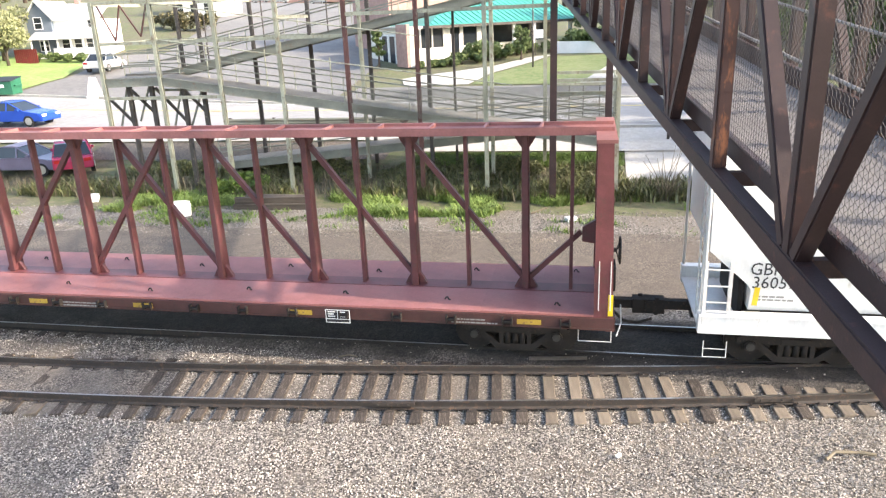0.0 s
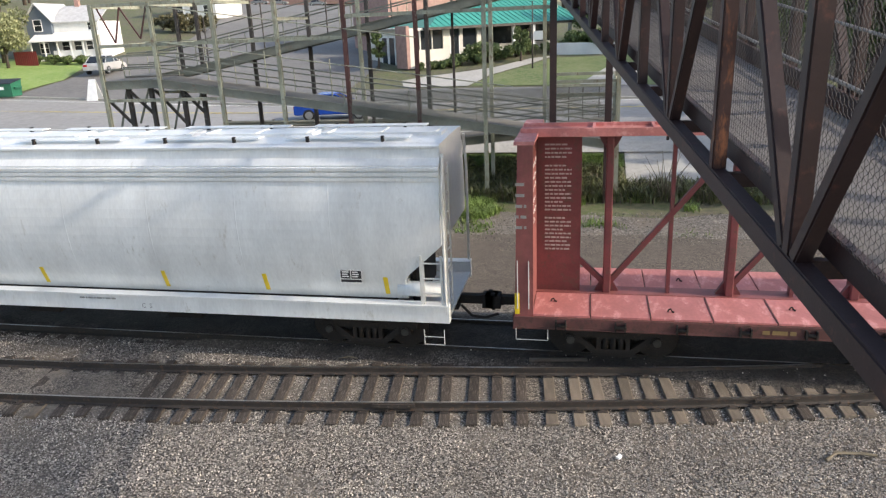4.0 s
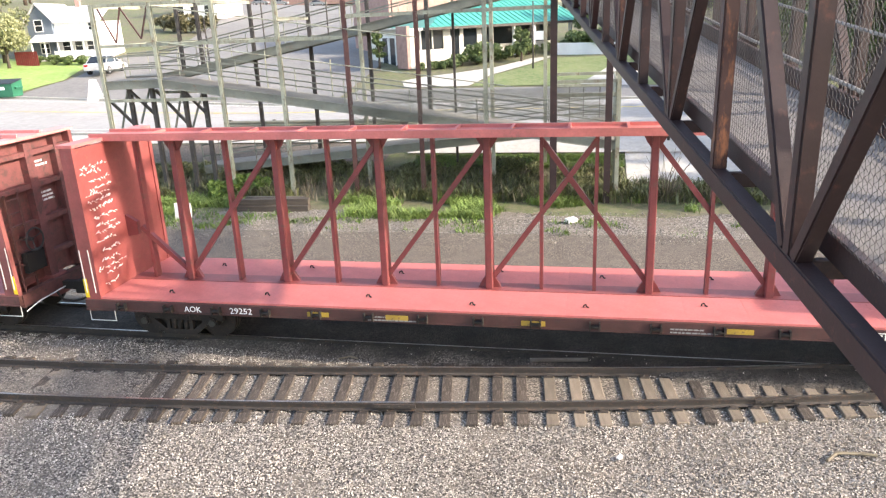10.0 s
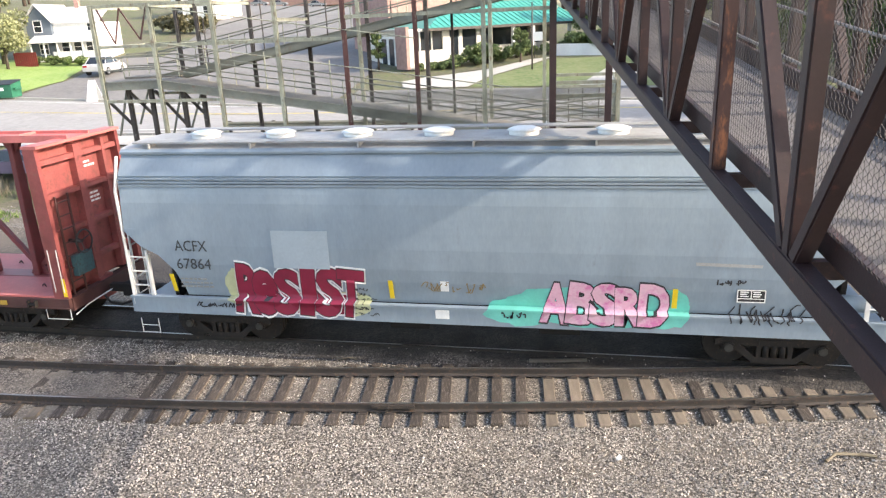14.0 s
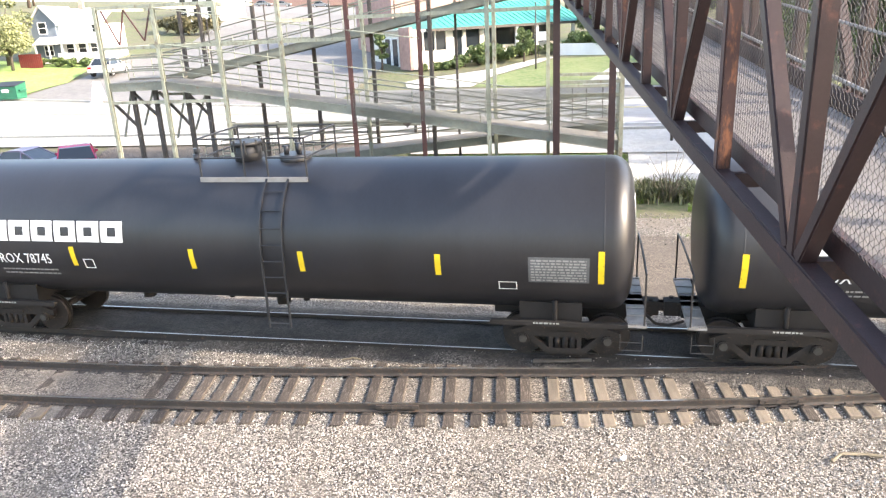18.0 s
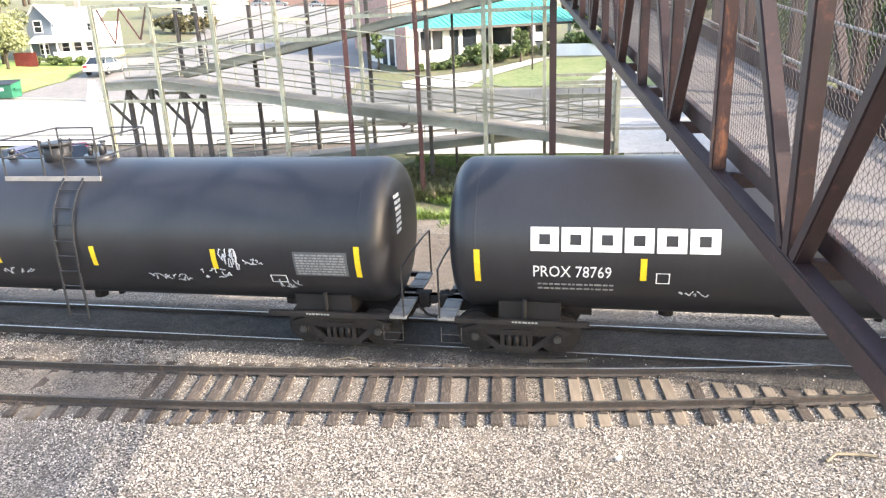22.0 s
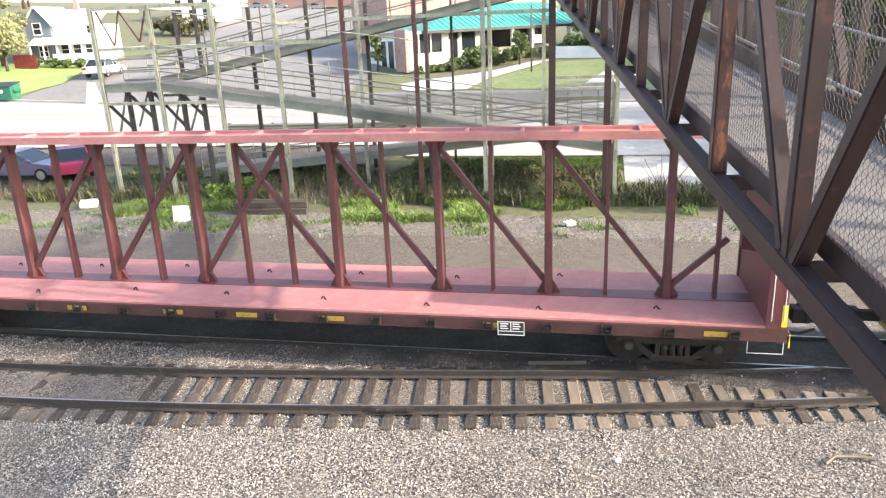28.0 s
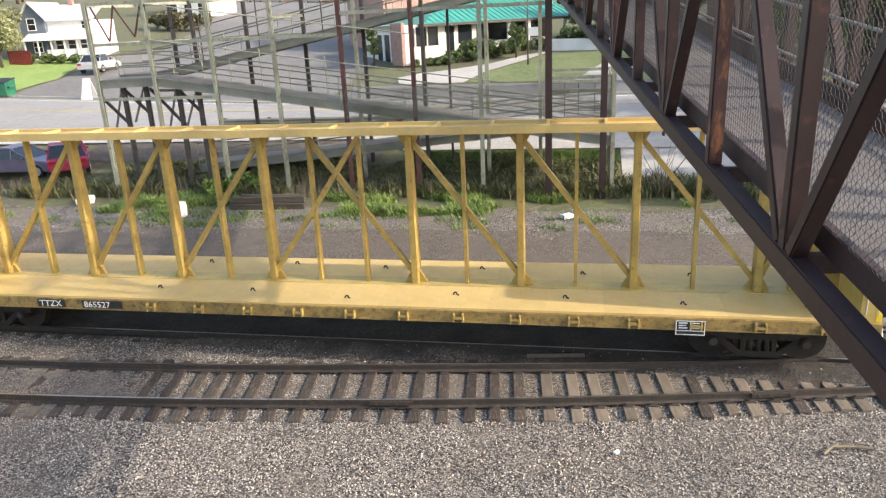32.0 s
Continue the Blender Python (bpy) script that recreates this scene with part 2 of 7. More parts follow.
M = {
    "ballast": gravel("ballast", (0.115, 0.10, 0.086), (0.56, 0.505, 0.44), 0.036, (0.18, 0.15, 0.12), 0.38, 0.9, ((0.031, 0.027, 0.024), (0.09, 0.079, 0.068))),
    "stones": leafy("crushed stone", (0.12, 0.105, 0.091), (0.68, 0.62, 0.545)),
    "stones_dull": leafy("dusty stone", (0.11, 0.10, 0.085), (0.36, 0.33, 0.28)),
    "yard": gravel("yard dirt", (0.12, 0.099, 0.08), (0.32, 0.268, 0.216), 0.03, (0.128, 0.105, 0.084), 0.5, 0.5),
    "track_fill": gravel("dusty track ballast", (0.11, 0.094, 0.078), (0.45, 0.395, 0.33), 0.035, (0.20, 0.17, 0.14), 0.5, 0.8),
    "soil": earth("weedy soil", (0.10, 0.085, 0.06), (0.09, 0.12, 0.035), (0.17, 0.15, 0.09), 0.35),
    "lawn": earth("lawn", (0.16, 0.27, 0.05), (0.22, 0.32, 0.08), (0.29, 0.35, 0.13), 0.25),
    "lawn_dull": earth("dull lawn", (0.09, 0.14, 0.035), (0.14, 0.18, 0.06), (0.21, 0.21, 0.11), 0.3),
    "asphalt": earth("asphalt", (0.13, 0.125, 0.12), (0.17, 0.165, 0.155), (0.20, 0.19, 0.18), 0.3, 0.9, 0.2),
    "street": earth("worn street asphalt", (0.245, 0.236, 0.224), (0.29, 0.282, 0.27), (0.33, 0.32, 0.305), 0.25, 0.9, 0.15),
    "concrete": earth("concrete", (0.42, 0.40, 0.36), (0.50, 0.48, 0.44), (0.36, 0.34, 0.30), 0.5, 0.9, 0.25),
    "white_line": paint("road paint", (0.78, 0.77, 0.72), 0.7, dirt=0.3, scale=3),
    "yellow_line": paint("yellow road paint", (0.70, 0.52, 0.10), 0.7, dirt=0.3, scale=3),
    "rail": paint("rail steel", (0.048, 0.04, 0.035), 0.7, 0.1, (0.10, 0.06, 0.04), 0.4, scale=2),
    "rail_oily": paint("oily rail steel", (0.032, 0.027, 0.023), 0.6, 0.2, (0.09, 0.055, 0.04), 0.3, scale=2),
    "rail_head": paint("polished rail head", (0.55, 0.52, 0.48), 0.28, 0.9, (0.20, 0.14, 0.10), 0.15, scale=2),
    "tie_old": paint("dark weathered tie", (0.075, 0.058, 0.046), 0.9, worn=(0.15, 0.125, 0.105), worn_amount=0.5, dirt=0.5, scale=1.5, stretch=(5, 0.7, 5), vary=0.3, bump=0.6),
    "tie_new": paint("pale weathered tie", (0.225, 0.185, 0.142), 0.9, worn=(0.13, 0.10, 0.075), worn_amount=0.45, dirt=0.45, scale=1.5, stretch=(5, 0.7, 5), vary=0.25, bump=0.6),
    "truck_steel": paint("grimy cast steel", (0.026, 0.022, 0.02), 0.75, 0.3, (0.07, 0.044, 0.032), 0.35, scale=3),
    "wheel": paint("wheel steel", (0.026, 0.022, 0.02), 0.6, 0.4, (0.07, 0.042, 0.03), 0.3, scale=4),
    "under": paint("dark underframe", (0.02, 0.017, 0.016), 0.8, 0.2, dirt=0.4, scale=2),
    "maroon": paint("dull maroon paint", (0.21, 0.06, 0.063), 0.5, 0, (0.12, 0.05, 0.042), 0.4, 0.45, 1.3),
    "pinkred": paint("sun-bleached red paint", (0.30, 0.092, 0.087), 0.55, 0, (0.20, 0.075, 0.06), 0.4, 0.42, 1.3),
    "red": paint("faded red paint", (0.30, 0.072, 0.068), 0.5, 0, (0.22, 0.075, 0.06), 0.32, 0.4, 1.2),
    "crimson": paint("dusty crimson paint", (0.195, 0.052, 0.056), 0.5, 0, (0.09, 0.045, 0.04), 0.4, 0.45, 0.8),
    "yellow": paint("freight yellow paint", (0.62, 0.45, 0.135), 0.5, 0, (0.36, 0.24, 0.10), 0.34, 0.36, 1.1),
    # bulkhead backs: grime, and in maroon and crimson also painted-in shade
    "grimy_maroon": paint("grimy maroon paint darkened for shade", (0.17, 0.046, 0.048), 0.6, 0, (0.13, 0.05, 0.045), 0.45, 0.55, 1.1),
    "grimy_pinkred": paint("grimy red paint", (0.25, 0.085, 0.08), 0.6, 0, (0.09, 0.045, 0.04), 0.55, 0.55, 1.1),
    "grimy_red": paint("grimy faded red paint", (0.38, 0.10, 0.09), 0.6, 0, (0.17, 0.06, 0.05), 0.45, 0.45, 1.1),
    "grimy_crimson": paint("grimy crimson paint darkened for shade", (0.15, 0.042, 0.045), 0.6, 0, (0.07, 0.038, 0.033), 0.5, 0.55, 1.1),
    "grimy_yellow": paint("grimy yellow paint", (0.52, 0.37, 0.12), 0.6, 0, (0.25, 0.17, 0.08), 0.4, 0.45, 1.1),
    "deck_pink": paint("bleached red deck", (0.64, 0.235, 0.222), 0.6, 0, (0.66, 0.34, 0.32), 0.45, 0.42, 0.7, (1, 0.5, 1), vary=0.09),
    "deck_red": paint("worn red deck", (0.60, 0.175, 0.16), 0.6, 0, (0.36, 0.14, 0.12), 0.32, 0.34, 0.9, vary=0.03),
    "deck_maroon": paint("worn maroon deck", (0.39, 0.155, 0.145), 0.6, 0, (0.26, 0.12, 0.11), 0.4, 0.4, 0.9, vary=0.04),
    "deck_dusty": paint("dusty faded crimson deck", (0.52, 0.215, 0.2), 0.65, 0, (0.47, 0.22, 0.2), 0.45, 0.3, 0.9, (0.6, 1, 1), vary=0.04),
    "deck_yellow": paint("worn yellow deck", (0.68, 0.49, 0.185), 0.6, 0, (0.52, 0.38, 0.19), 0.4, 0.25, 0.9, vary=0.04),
    "sill_brown": paint("dirty brown sill paint", (0.088, 0.034, 0.031), 0.6, 0, (0.05, 0.03, 0.025), 0.4, 0.45, 1.5),
    # darker copies of the car paints: shade on the posts' near faces painted in
    "post_maroon": paint("worn maroon paint darkened for shade", (0.135, 0.04, 0.042), 0.55, 0, (0.08, 0.038, 0.033), 0.45, 0.45, 1.3),
    "post_pinkred": paint("worn red paint darkened for shade", (0.19, 0.046, 0.05), 0.55, 0, (0.10, 0.045, 0.037), 0.45, 0.45, 1.3),
    "post_red": paint("worn faded red paint darkened for shade", (0.215, 0.045, 0.046), 0.55, 0, (0.12, 0.048, 0.04), 0.4, 0.42, 1.3),
    "post_crimson": paint("worn crimson paint darkened for shade", (0.13, 0.038, 0.04), 0.55, 0, (0.07, 0.037, 0.033), 0.45, 0.45, 1.0),
    "post_yellow": paint("worn yellow paint darkened for shade", (0.50, 0.345, 0.095), 0.55, 0, (0.24, 0.155, 0.06), 0.42, 0.42, 1.3),
    "sill_pink": paint("grimy pinkish-brown sill paint", (0.16, 0.062, 0.057), 0.6, 0, (0.06, 0.033, 0.028), 0.5, 0.5, 2.0),
    "sill_yellow": paint("grimy yellow sill paint", (0.40, 0.27, 0.085), 0.6, 0, (0.12, 0.075, 0.045), 0.55, 0.5, 2.0),
    "cap_steel": paint("scuffed grey cast steel", (0.06, 0.057, 0.054), 0.6, 0.3, dirt=0.35, scale=6),
    "white_car": paint("off-white car paint", (0.81, 0.82, 0.81), 0.35, 0, (0.55, 0.54, 0.50), 0.17, 0.19, 0.7, (1.3, 1, 0.45)),
    "grey_car": paint("pale blue-grey car paint", (0.25, 0.31, 0.36), 0.33, 0, (0.21, 0.25, 0.285), 0.17, 0.2, 0.7, (1.3, 1, 0.45)),
    "patch_grey": paint("pale patch paint", (0.34, 0.40, 0.44), 0.45, dirt=0.12, scale=0.8),
    "roof_grey": paint("weathered roof paint", (0.42, 0.42, 0.41), 0.6, 0, (0.27, 0.25, 0.225), 0.45, 0.35, 1.0),
    "tank_black": paint("satin black tank paint", (0.024, 0.024, 0.0275), 0.40, 0, dirt=0.3, scale=0.55, stretch=(1.6, 1, 0.5), bump=0.04),
    "black": paint("black paint", (0.025, 0.025, 0.027), 0.5, dirt=0.3, scale=3),
    "mark_white": paint("white lettering", (0.80, 0.80, 0.78), 0.6, dirt=0.12, scale=4),
    "panel_grey": paint("grey stencil panel", (0.11, 0.115, 0.12), 0.6, dirt=0.2, scale=6),
    "chalk": paint("white chalk", (0.62, 0.64, 0.66), 0.8, dirt=0.3, scale=8),
    "notice_pale": paint("dull white stencil", (0.50, 0.44, 0.42), 0.6, dirt=0.35, scale=5),
    "mark_faint": paint("faded grey lettering", (0.32, 0.32, 0.31), 0.6, dirt=0.3, scale=6),
    "stencil_tan": paint("faded brown stencil", (0.30, 0.20, 0.08), 0.6, dirt=0.3, scale=6),
    "mark_dark": paint("dark lettering", (0.04, 0.045, 0.05), 0.6, dirt=0.2, scale=4),
    "reflector": paint("yellow reflective tape", (0.85, 0.60, 0.03), 0.35, dirt=0.2, scale=6),
    "reflector_dull": paint("grimy yellow tape", (0.50, 0.33, 0.05), 0.5, 0, (0.16, 0.10, 0.04), 0.45, dirt=0.45, scale=2.5),
    "grab_white": paint("white grab iron", (0.62, 0.62, 0.60), 0.5, dirt=0.2, scale=3),
    "teal_grime": paint("teal coupler paint", (0.05, 0.13, 0.15), 0.6, worn=(0.04, 0.035, 0.03), worn_amount=0.5, scale=4),
    "spray_red": paint("dark red spray paint", (0.27, 0.018, 0.05), 0.5, dirt=0.25, scale=3),
    "spray_pink": paint("pink spray paint", (0.74, 0.45, 0.55), 0.5, worn=(0.60, 0.17, 0.36), worn_amount=0.55, dirt=0.2, scale=0.8),
    "spray_teal": paint("turquoise spray paint", (0.14, 0.55, 0.47), 0.5, dirt=0.2, scale=3),
    "spray_lime": paint("pale lime spray paint", (0.50, 0.52, 0.32), 0.5, dirt=0.2, scale=3),
    "spray_black": paint("black spray paint", (0.03, 0.03, 0.035), 0.5, dirt=0.2, scale=3),
    "bridge": paint("brown bridge steel", (0.050, 0.027, 0.0265), 0.5, 0.1, (0.095, 0.04, 0.033), 0.3, 0.35, 1.4),
    "bridge_rust": paint("rust-streaked bridge steel", (0.068, 0.03, 0.027), 0.6, 0.1, (0.22, 0.085, 0.04), 0.38, 0.4, 1.6, (1, 1, 0.3)),
    "wire_far": paint("dark galvanised wire", (0.05, 0.05, 0.047), 0.6, 0.2, dirt=0.2, scale=5, bump=0),
    "walkway": paint("worn grey walkway", (0.20, 0.185, 0.178), 0.85, dirt=0.4, scale=0.9, worn=(0.17, 0.16, 0.145), worn_amount=0.4),
    "grating": paint("grey steel grating", (0.30, 0.29, 0.28), 0.6, 0.3, dirt=0.35, scale=4),
    "pipe": paint("galvanised pipe", (0.34, 0.315, 0.29), 0.6, 0.0, dirt=0.3, scale=3),
    "wire": paint("dull galvanised wire", (0.065, 0.06, 0.06), 0.6, 0.1, dirt=0.2, scale=5, bump=0),
    "tower": paint("pale green-grey tower paint", (0.46, 0.47, 0.36), 0.6, 0, (0.20, 0.15, 0.10), 0.45, 0.5, 1.6, (1, 1, 0.4)),
    "tower_girder": paint("grey-green girder paint", (0.27, 0.275, 0.225), 0.65, 0, (0.20, 0.15, 0.11), 0.3, 0.4, 1.1, (0.6, 1, 1)),
    "tower_rust": paint("rusted tower steel", (0.135, 0.058, 0.05), 0.7, 0.1, (0.30, 0.27, 0.20), 0.25, 0.4, 1.3, (1, 1, 0.4)),
    # on far uprights and trestle legs this dark tone is painted-in shade
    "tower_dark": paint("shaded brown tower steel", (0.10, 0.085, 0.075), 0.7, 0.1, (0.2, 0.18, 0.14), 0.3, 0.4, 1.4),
    "tower_deck": paint("grey ramp deck", (0.22, 0.205, 0.18), 0.8, 0, (0.13, 0.12, 0.10), 0.4, 0.35, 0.8),
    "weed": leafy("weed leaf", (0.07, 0.13, 0.02), (0.20, 0.29, 0.06)),
    "weed_dull": leafy("dull brownish weed leaf", (0.075, 0.085, 0.035), (0.21, 0.22, 0.085)),
    "weed_bright": leafy("fresh grass", (0.13, 0.21, 0.04), (0.27, 0.36, 0.10)),
    "dead": leafy("dry stalk", (0.11, 0.085, 0.055), (0.25, 0.21, 0.14)),
    "leaf": leafy("tree leaf", (0.05, 0.085, 0.022), (0.17, 0.22, 0.075)),
    "leaf_pale": leafy("pale olive leaf", (0.13, 0.15, 0.06), (0.34, 0.35, 0.18)),
    "leaf_brown": leafy("brownish leaf", (0.07, 0.065, 0.03), (0.19, 0.165, 0.08)),
    "bark": paint("bark", (0.12, 0.09, 0.07), 0.9, dirt=0.5, scale=4, stretch=(1, 1, 0.2), bump=0.6),
    "siding_white": paint("white siding", (0.80, 0.80, 0.78), 0.6, dirt=0.15, scale=0.6),
    "siding_blue": paint("slate blue siding", (0.13, 0.16, 0.20), 0.6, dirt=0.2, scale=0.6),
    "shingle": paint("pale roof shingles", (0.56, 0.56, 0.56), 0.85, dirt=0.25, scale=1.5),
    "roof_green": paint("green metal roof", (0.05, 0.33, 0.26), 0.45, dirt=0.2, scale=0.7),
    "stucco": paint("cream stucco", (0.72, 0.68, 0.60), 0.8, dirt=0.2, scale=0.7),
    "brick": paint("pink brick", (0.44, 0.27, 0.23), 0.85, dirt=0.3, scale=2.5),
    "fence_red": paint("red fence", (0.25, 0.035, 0.03), 0.7, dirt=0.3, scale=1),
    "glass": glassy("dark window glass", (0.02, 0.025, 0.03)),
    "car_blue": paint("bright blue car paint", (0.015, 0.075, 0.42), 0.22, 0.2, dirt=0.1, scale=1, bump=0),
    "car_purple": paint("dusky purple car paint", (0.17, 0.15, 0.22), 0.3, 0.2, dirt=0.2, scale=1, bump=0),
    "car_red": paint("crimson car paint", (0.36, 0.035, 0.085), 0.25, 0.1, dirt=0.15, scale=1, bump=0),
    "car_pale": paint("pale silver car paint", (0.50, 0.50, 0.50), 0.3, 0.2, dirt=0.15, scale=1, bump=0),
    "car_silver": paint("silver car paint", (0.27, 0.28, 0.30), 0.3, 0.5, dirt=0.15, scale=1, bump=0),
    "tyre": paint("tyre rubber", (0.018, 0.018, 0.019), 0.85, dirt=0.3, scale=6),
    "chrome": paint("bright metal", (0.6, 0.6, 0.6), 0.3, 0.9, dirt=0.15, scale=5, bump=0),
    "lamp_red": glassy("red lamp lens", (0.35, 0.01, 0.01), 0.2),
    "lamp_white": glassy("clear lamp lens", (0.7, 0.7, 0.68), 0.15),
    "bin_green": paint("green bin paint", (0.02, 0.16, 0.09), 0.5, dirt=0.3, scale=2),
    "white_plastic": paint("white sheet", (0.80, 0.80, 0.79), 0.5, dirt=0.12, scale=3),
    "timber": paint("old dark timber", (0.10, 0.08, 0.062), 0.9, dirt=0.5, scale=2, stretch=(0.5, 4, 4), vary=0.3, bump=0.6),
}


# ---- mesh helpers ----
def quad_box(bm, corners):
    v = [bm.verts.new(c) for c in corners]
    for f in ((0, 3, 2, 1), (4, 5, 6, 7), (0, 1, 5, 4), (1, 2, 6, 5), (2, 3, 7, 6), (3, 0, 4, 7)):
        bm.faces.new([v[i] for i in f])


def box(bm, x0, y0, z0, x1, y1, z1):
    quad_box(bm, [(x0, y0, z0), (x1, y0, z0), (x1, y1, z0), (x0, y1, z0), (x0, y0, z1), (x1, y0, z1), (x1, y1, z1), (x0, y1, z1)])
    return bm


def beam(bm, p, q, w, h, up=(0, 0, 1), w2=None, h2=None):
    """A bar from p to q, w wide and h deep (h along up), tapering to w2, h2."""
    p, q = Vector(p), Vector(q)
    a = (q - p).normalized()
    side = a.cross(Vector(up))
    side = side.normalized() if side.length > 1e-5 else Vector((1, 0, 0))
    u = side.cross(a)
    cs = []
    for c, ww, hh in ((p, w, h), (q, w2 or w, h2 or h)):
        cs += [c - side * ww / 2 - u * hh / 2, c + side * ww / 2 - u * hh / 2, c + side * ww / 2 + u * hh / 2, c - side * ww / 2 + u * hh / 2]
    quad_box(bm, [tuple(c) for c in cs])
    return bm


def wide_flange(bm, p, q, w, h, up, t=0.02):
    """An H-section bar in one piece."""
    return flange_path(bm, [p, q], w, h, up, t)


def flange_path(bm, pts, w, h, up, t=0.02):
    rings = []
    pts = [Vector(p) for p in pts]
    for i, c in enumerate(pts):
        a = (pts[min(i + 1, len(pts) - 1)] - pts[max(i - 1, 0)]).normalized()
        side = a.cross(Vector(up)).normalized()
        u = side.cross(a)
        k, g = t / 2, h / 2 - t
        prof = ((-w / 2, -h / 2), (w / 2, -h / 2), (w / 2, -g), (k, -g), (k, g), (w / 2, g), (w / 2, h / 2), (-w / 2, h / 2), (-w / 2, g), (-k, g), (-k, -g), (-w / 2, -g))
        rings.append([c + side * x + u * y for x, y in prof])
    return loft(bm, rings)


def rod(bm, p, q, r, n=8, r2=None, caps=True):
    p, q = Vector(p), Vector(q)
    a = (q - p).normalized()
    s = a.cross(Vector((0, 0, 1)) if abs(a.z) < 0.9 else Vector((1, 0, 0))).normalized()
    u = s.cross(a)
    rings = []
    for c, rr in ((p, r), (q, r if r2 is None else r2)):
        rings.append([bm.verts.new(c + (s * math.cos(2 * math.pi * i / n) + u * math.sin(2 * math.pi * i / n)) * rr) for i in range(n)])
    for i in range(n):
        f = bm.faces.new((rings[0][i], rings[0][(i + 1) % n], rings[1][(i + 1) % n], rings[1][i]))
        f.smooth = n > 6
    if caps:
        bm.faces.new(rings[0][::-1])
        bm.faces.new(rings[1])
    return bm


def loft(bm, rings, closed=True, smooth=False, caps=True):
    vs = [[bm.verts.new(c) for c in r] for r in rings]
    n = len(vs[0])
    for a, b in zip(vs, vs[1:]):
        for i in range(n if closed else n - 1):
            f = bm.faces.new((a[i], a[(i + 1) % n], b[(i + 1) % n], b[i]))
            f.smooth = smooth
    if caps and closed:
        bm.faces.new(vs[0][::-1])
        bm.faces.new(vs[-1])
    return bm


def pipe_path(bm, pts, r, n=6):
    for a, b in zip(pts, pts[1:]):
        rod(bm, a, b, r, n)
    return bm


def mesh_of(bm, name, material):
    bmesh.ops.recalc_face_normals(bm, faces=bm.faces)
    me = bpy.data.meshes.new(name)
    bm.to_mesh(me)
    bm.free()
    me.materials.append(M[material])
    return me


def part(name, bm, material, parent, label=""):
    me = bm if isinstance(bm, bpy.types.Mesh) else mesh_of(bm, name, material)
    ob = new(name, me)
    ob.parent = parent
    return tagged(ob, label)


def placed(name, me, parent, x=0, y=0, z=0, rx=0, ry=0, rz=0, label=""):
    ob = new(name, me)
    ob.parent = parent
    ob.matrix_basis = pose(x, y, z, rx, ry, rz)
    return tagged(ob, label)


def thing(name, label, category, at=(0, 0, 0), group="", kind="", turn=0):
    ob = new(name)
    ob.matrix_basis = pose(*at, 0, 0, turn)
    return tagged(ob, label, category, group, kind)


def solid(name, bm, material, label, category="", group="", kind="", at=(0, 0, 0), turn=0):
    ob = new(name, mesh_of(bm, name, material))
    ob.matrix_basis = pose(*at, 0, 0, turn)
    return tagged(ob, label, category, group, kind)


def numpy_mesh(name, verts, faces, material):
    me = bpy.data.meshes.new(name)
    me.from_pydata(verts.tolist(), [], faces.tolist())
    me.materials.append(M[material])
    return me


def B():
    return bmesh.new()


# ---- ground ----
def ease(t):
    t = min(max(t, 0.0), 1.0)
    return t * t * (3 - 2 * t)


def ground_z(x, y):
    z = -0.27 + 1.95 * ease((y - 27.5) / 11)
    if y > 48:
        z += 0.09 * (min(y, 110) - 48) + 0.01 * max(0, y - 110)
    return z + 0.06 * max(0, -x - 22) * ease((y - 36) / 16) * ease((400 + x) / 200)


def mound(x, y):
    """Dirt and stones lie nearly level with the far track's rail heads."""
    return 0.155 * ease((y - 13.72 + 0.05 * min(max(x, -16), 3)) / 0.45) * ease((17.1 - y) / 0.7)


def sheet(name, xs, ys, lift, material, rough=0.0, edge=0.0, droop=0.0, heap=None):
    """A sheet over the ground, lifted a little, with an uneven outline."""
    bm = B()
    grid = []
    for j, y in enumerate(ys):
        row = []
        for i, x in enumerate(xs):
            yy, drop = y, droop if j in (0, len(ys) - 1) else 0.0
            if edge and j in (0, len(ys) - 1):
                yy = y + edge * noise.noise((x * 0.35, y, 3.1))
            row.append(bm.verts.new((x, yy, ground_z(x, yy) + lift - drop + (heap(x, yy) if heap else 0) + rough * noise.noise((x * 0.8, yy * 0.8, 0.4)))))
        grid.append(row)
    for a, b in zip(grid, grid[1:]):
        for i in range(len(xs) - 1):
            bm.faces.new((a[i], a[i + 1], b[i + 1], b[i])).smooth = True
    return mesh_of(bm, name, material)


def span(a, b, step):
    n = max(1, round((b - a) / step))
    return [a + (b - a) * i / n for i in range(n + 1)]


GX = [-1500, -900, -500, -300, -200, -140] + span(-110, 60, 4) + [90, 140, 200, 300, 500, 900, 1500]
GY = [-600, -300, -120, -50] + span(-20, 136, 2) + [160, 200, 300, 500, 900, 1500]
tagged(new("ground", sheet("ground", GX, GY, 0.0, "soil")), "weedy brown soil with patches of green", "ground", kind="structure")
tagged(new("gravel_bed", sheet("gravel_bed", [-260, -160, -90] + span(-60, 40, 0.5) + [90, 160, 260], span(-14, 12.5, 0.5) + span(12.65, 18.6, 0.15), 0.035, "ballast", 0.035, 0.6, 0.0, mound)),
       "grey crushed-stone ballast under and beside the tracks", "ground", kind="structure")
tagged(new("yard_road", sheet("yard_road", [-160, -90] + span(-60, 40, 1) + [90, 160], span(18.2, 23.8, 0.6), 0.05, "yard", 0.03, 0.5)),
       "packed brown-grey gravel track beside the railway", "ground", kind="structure")
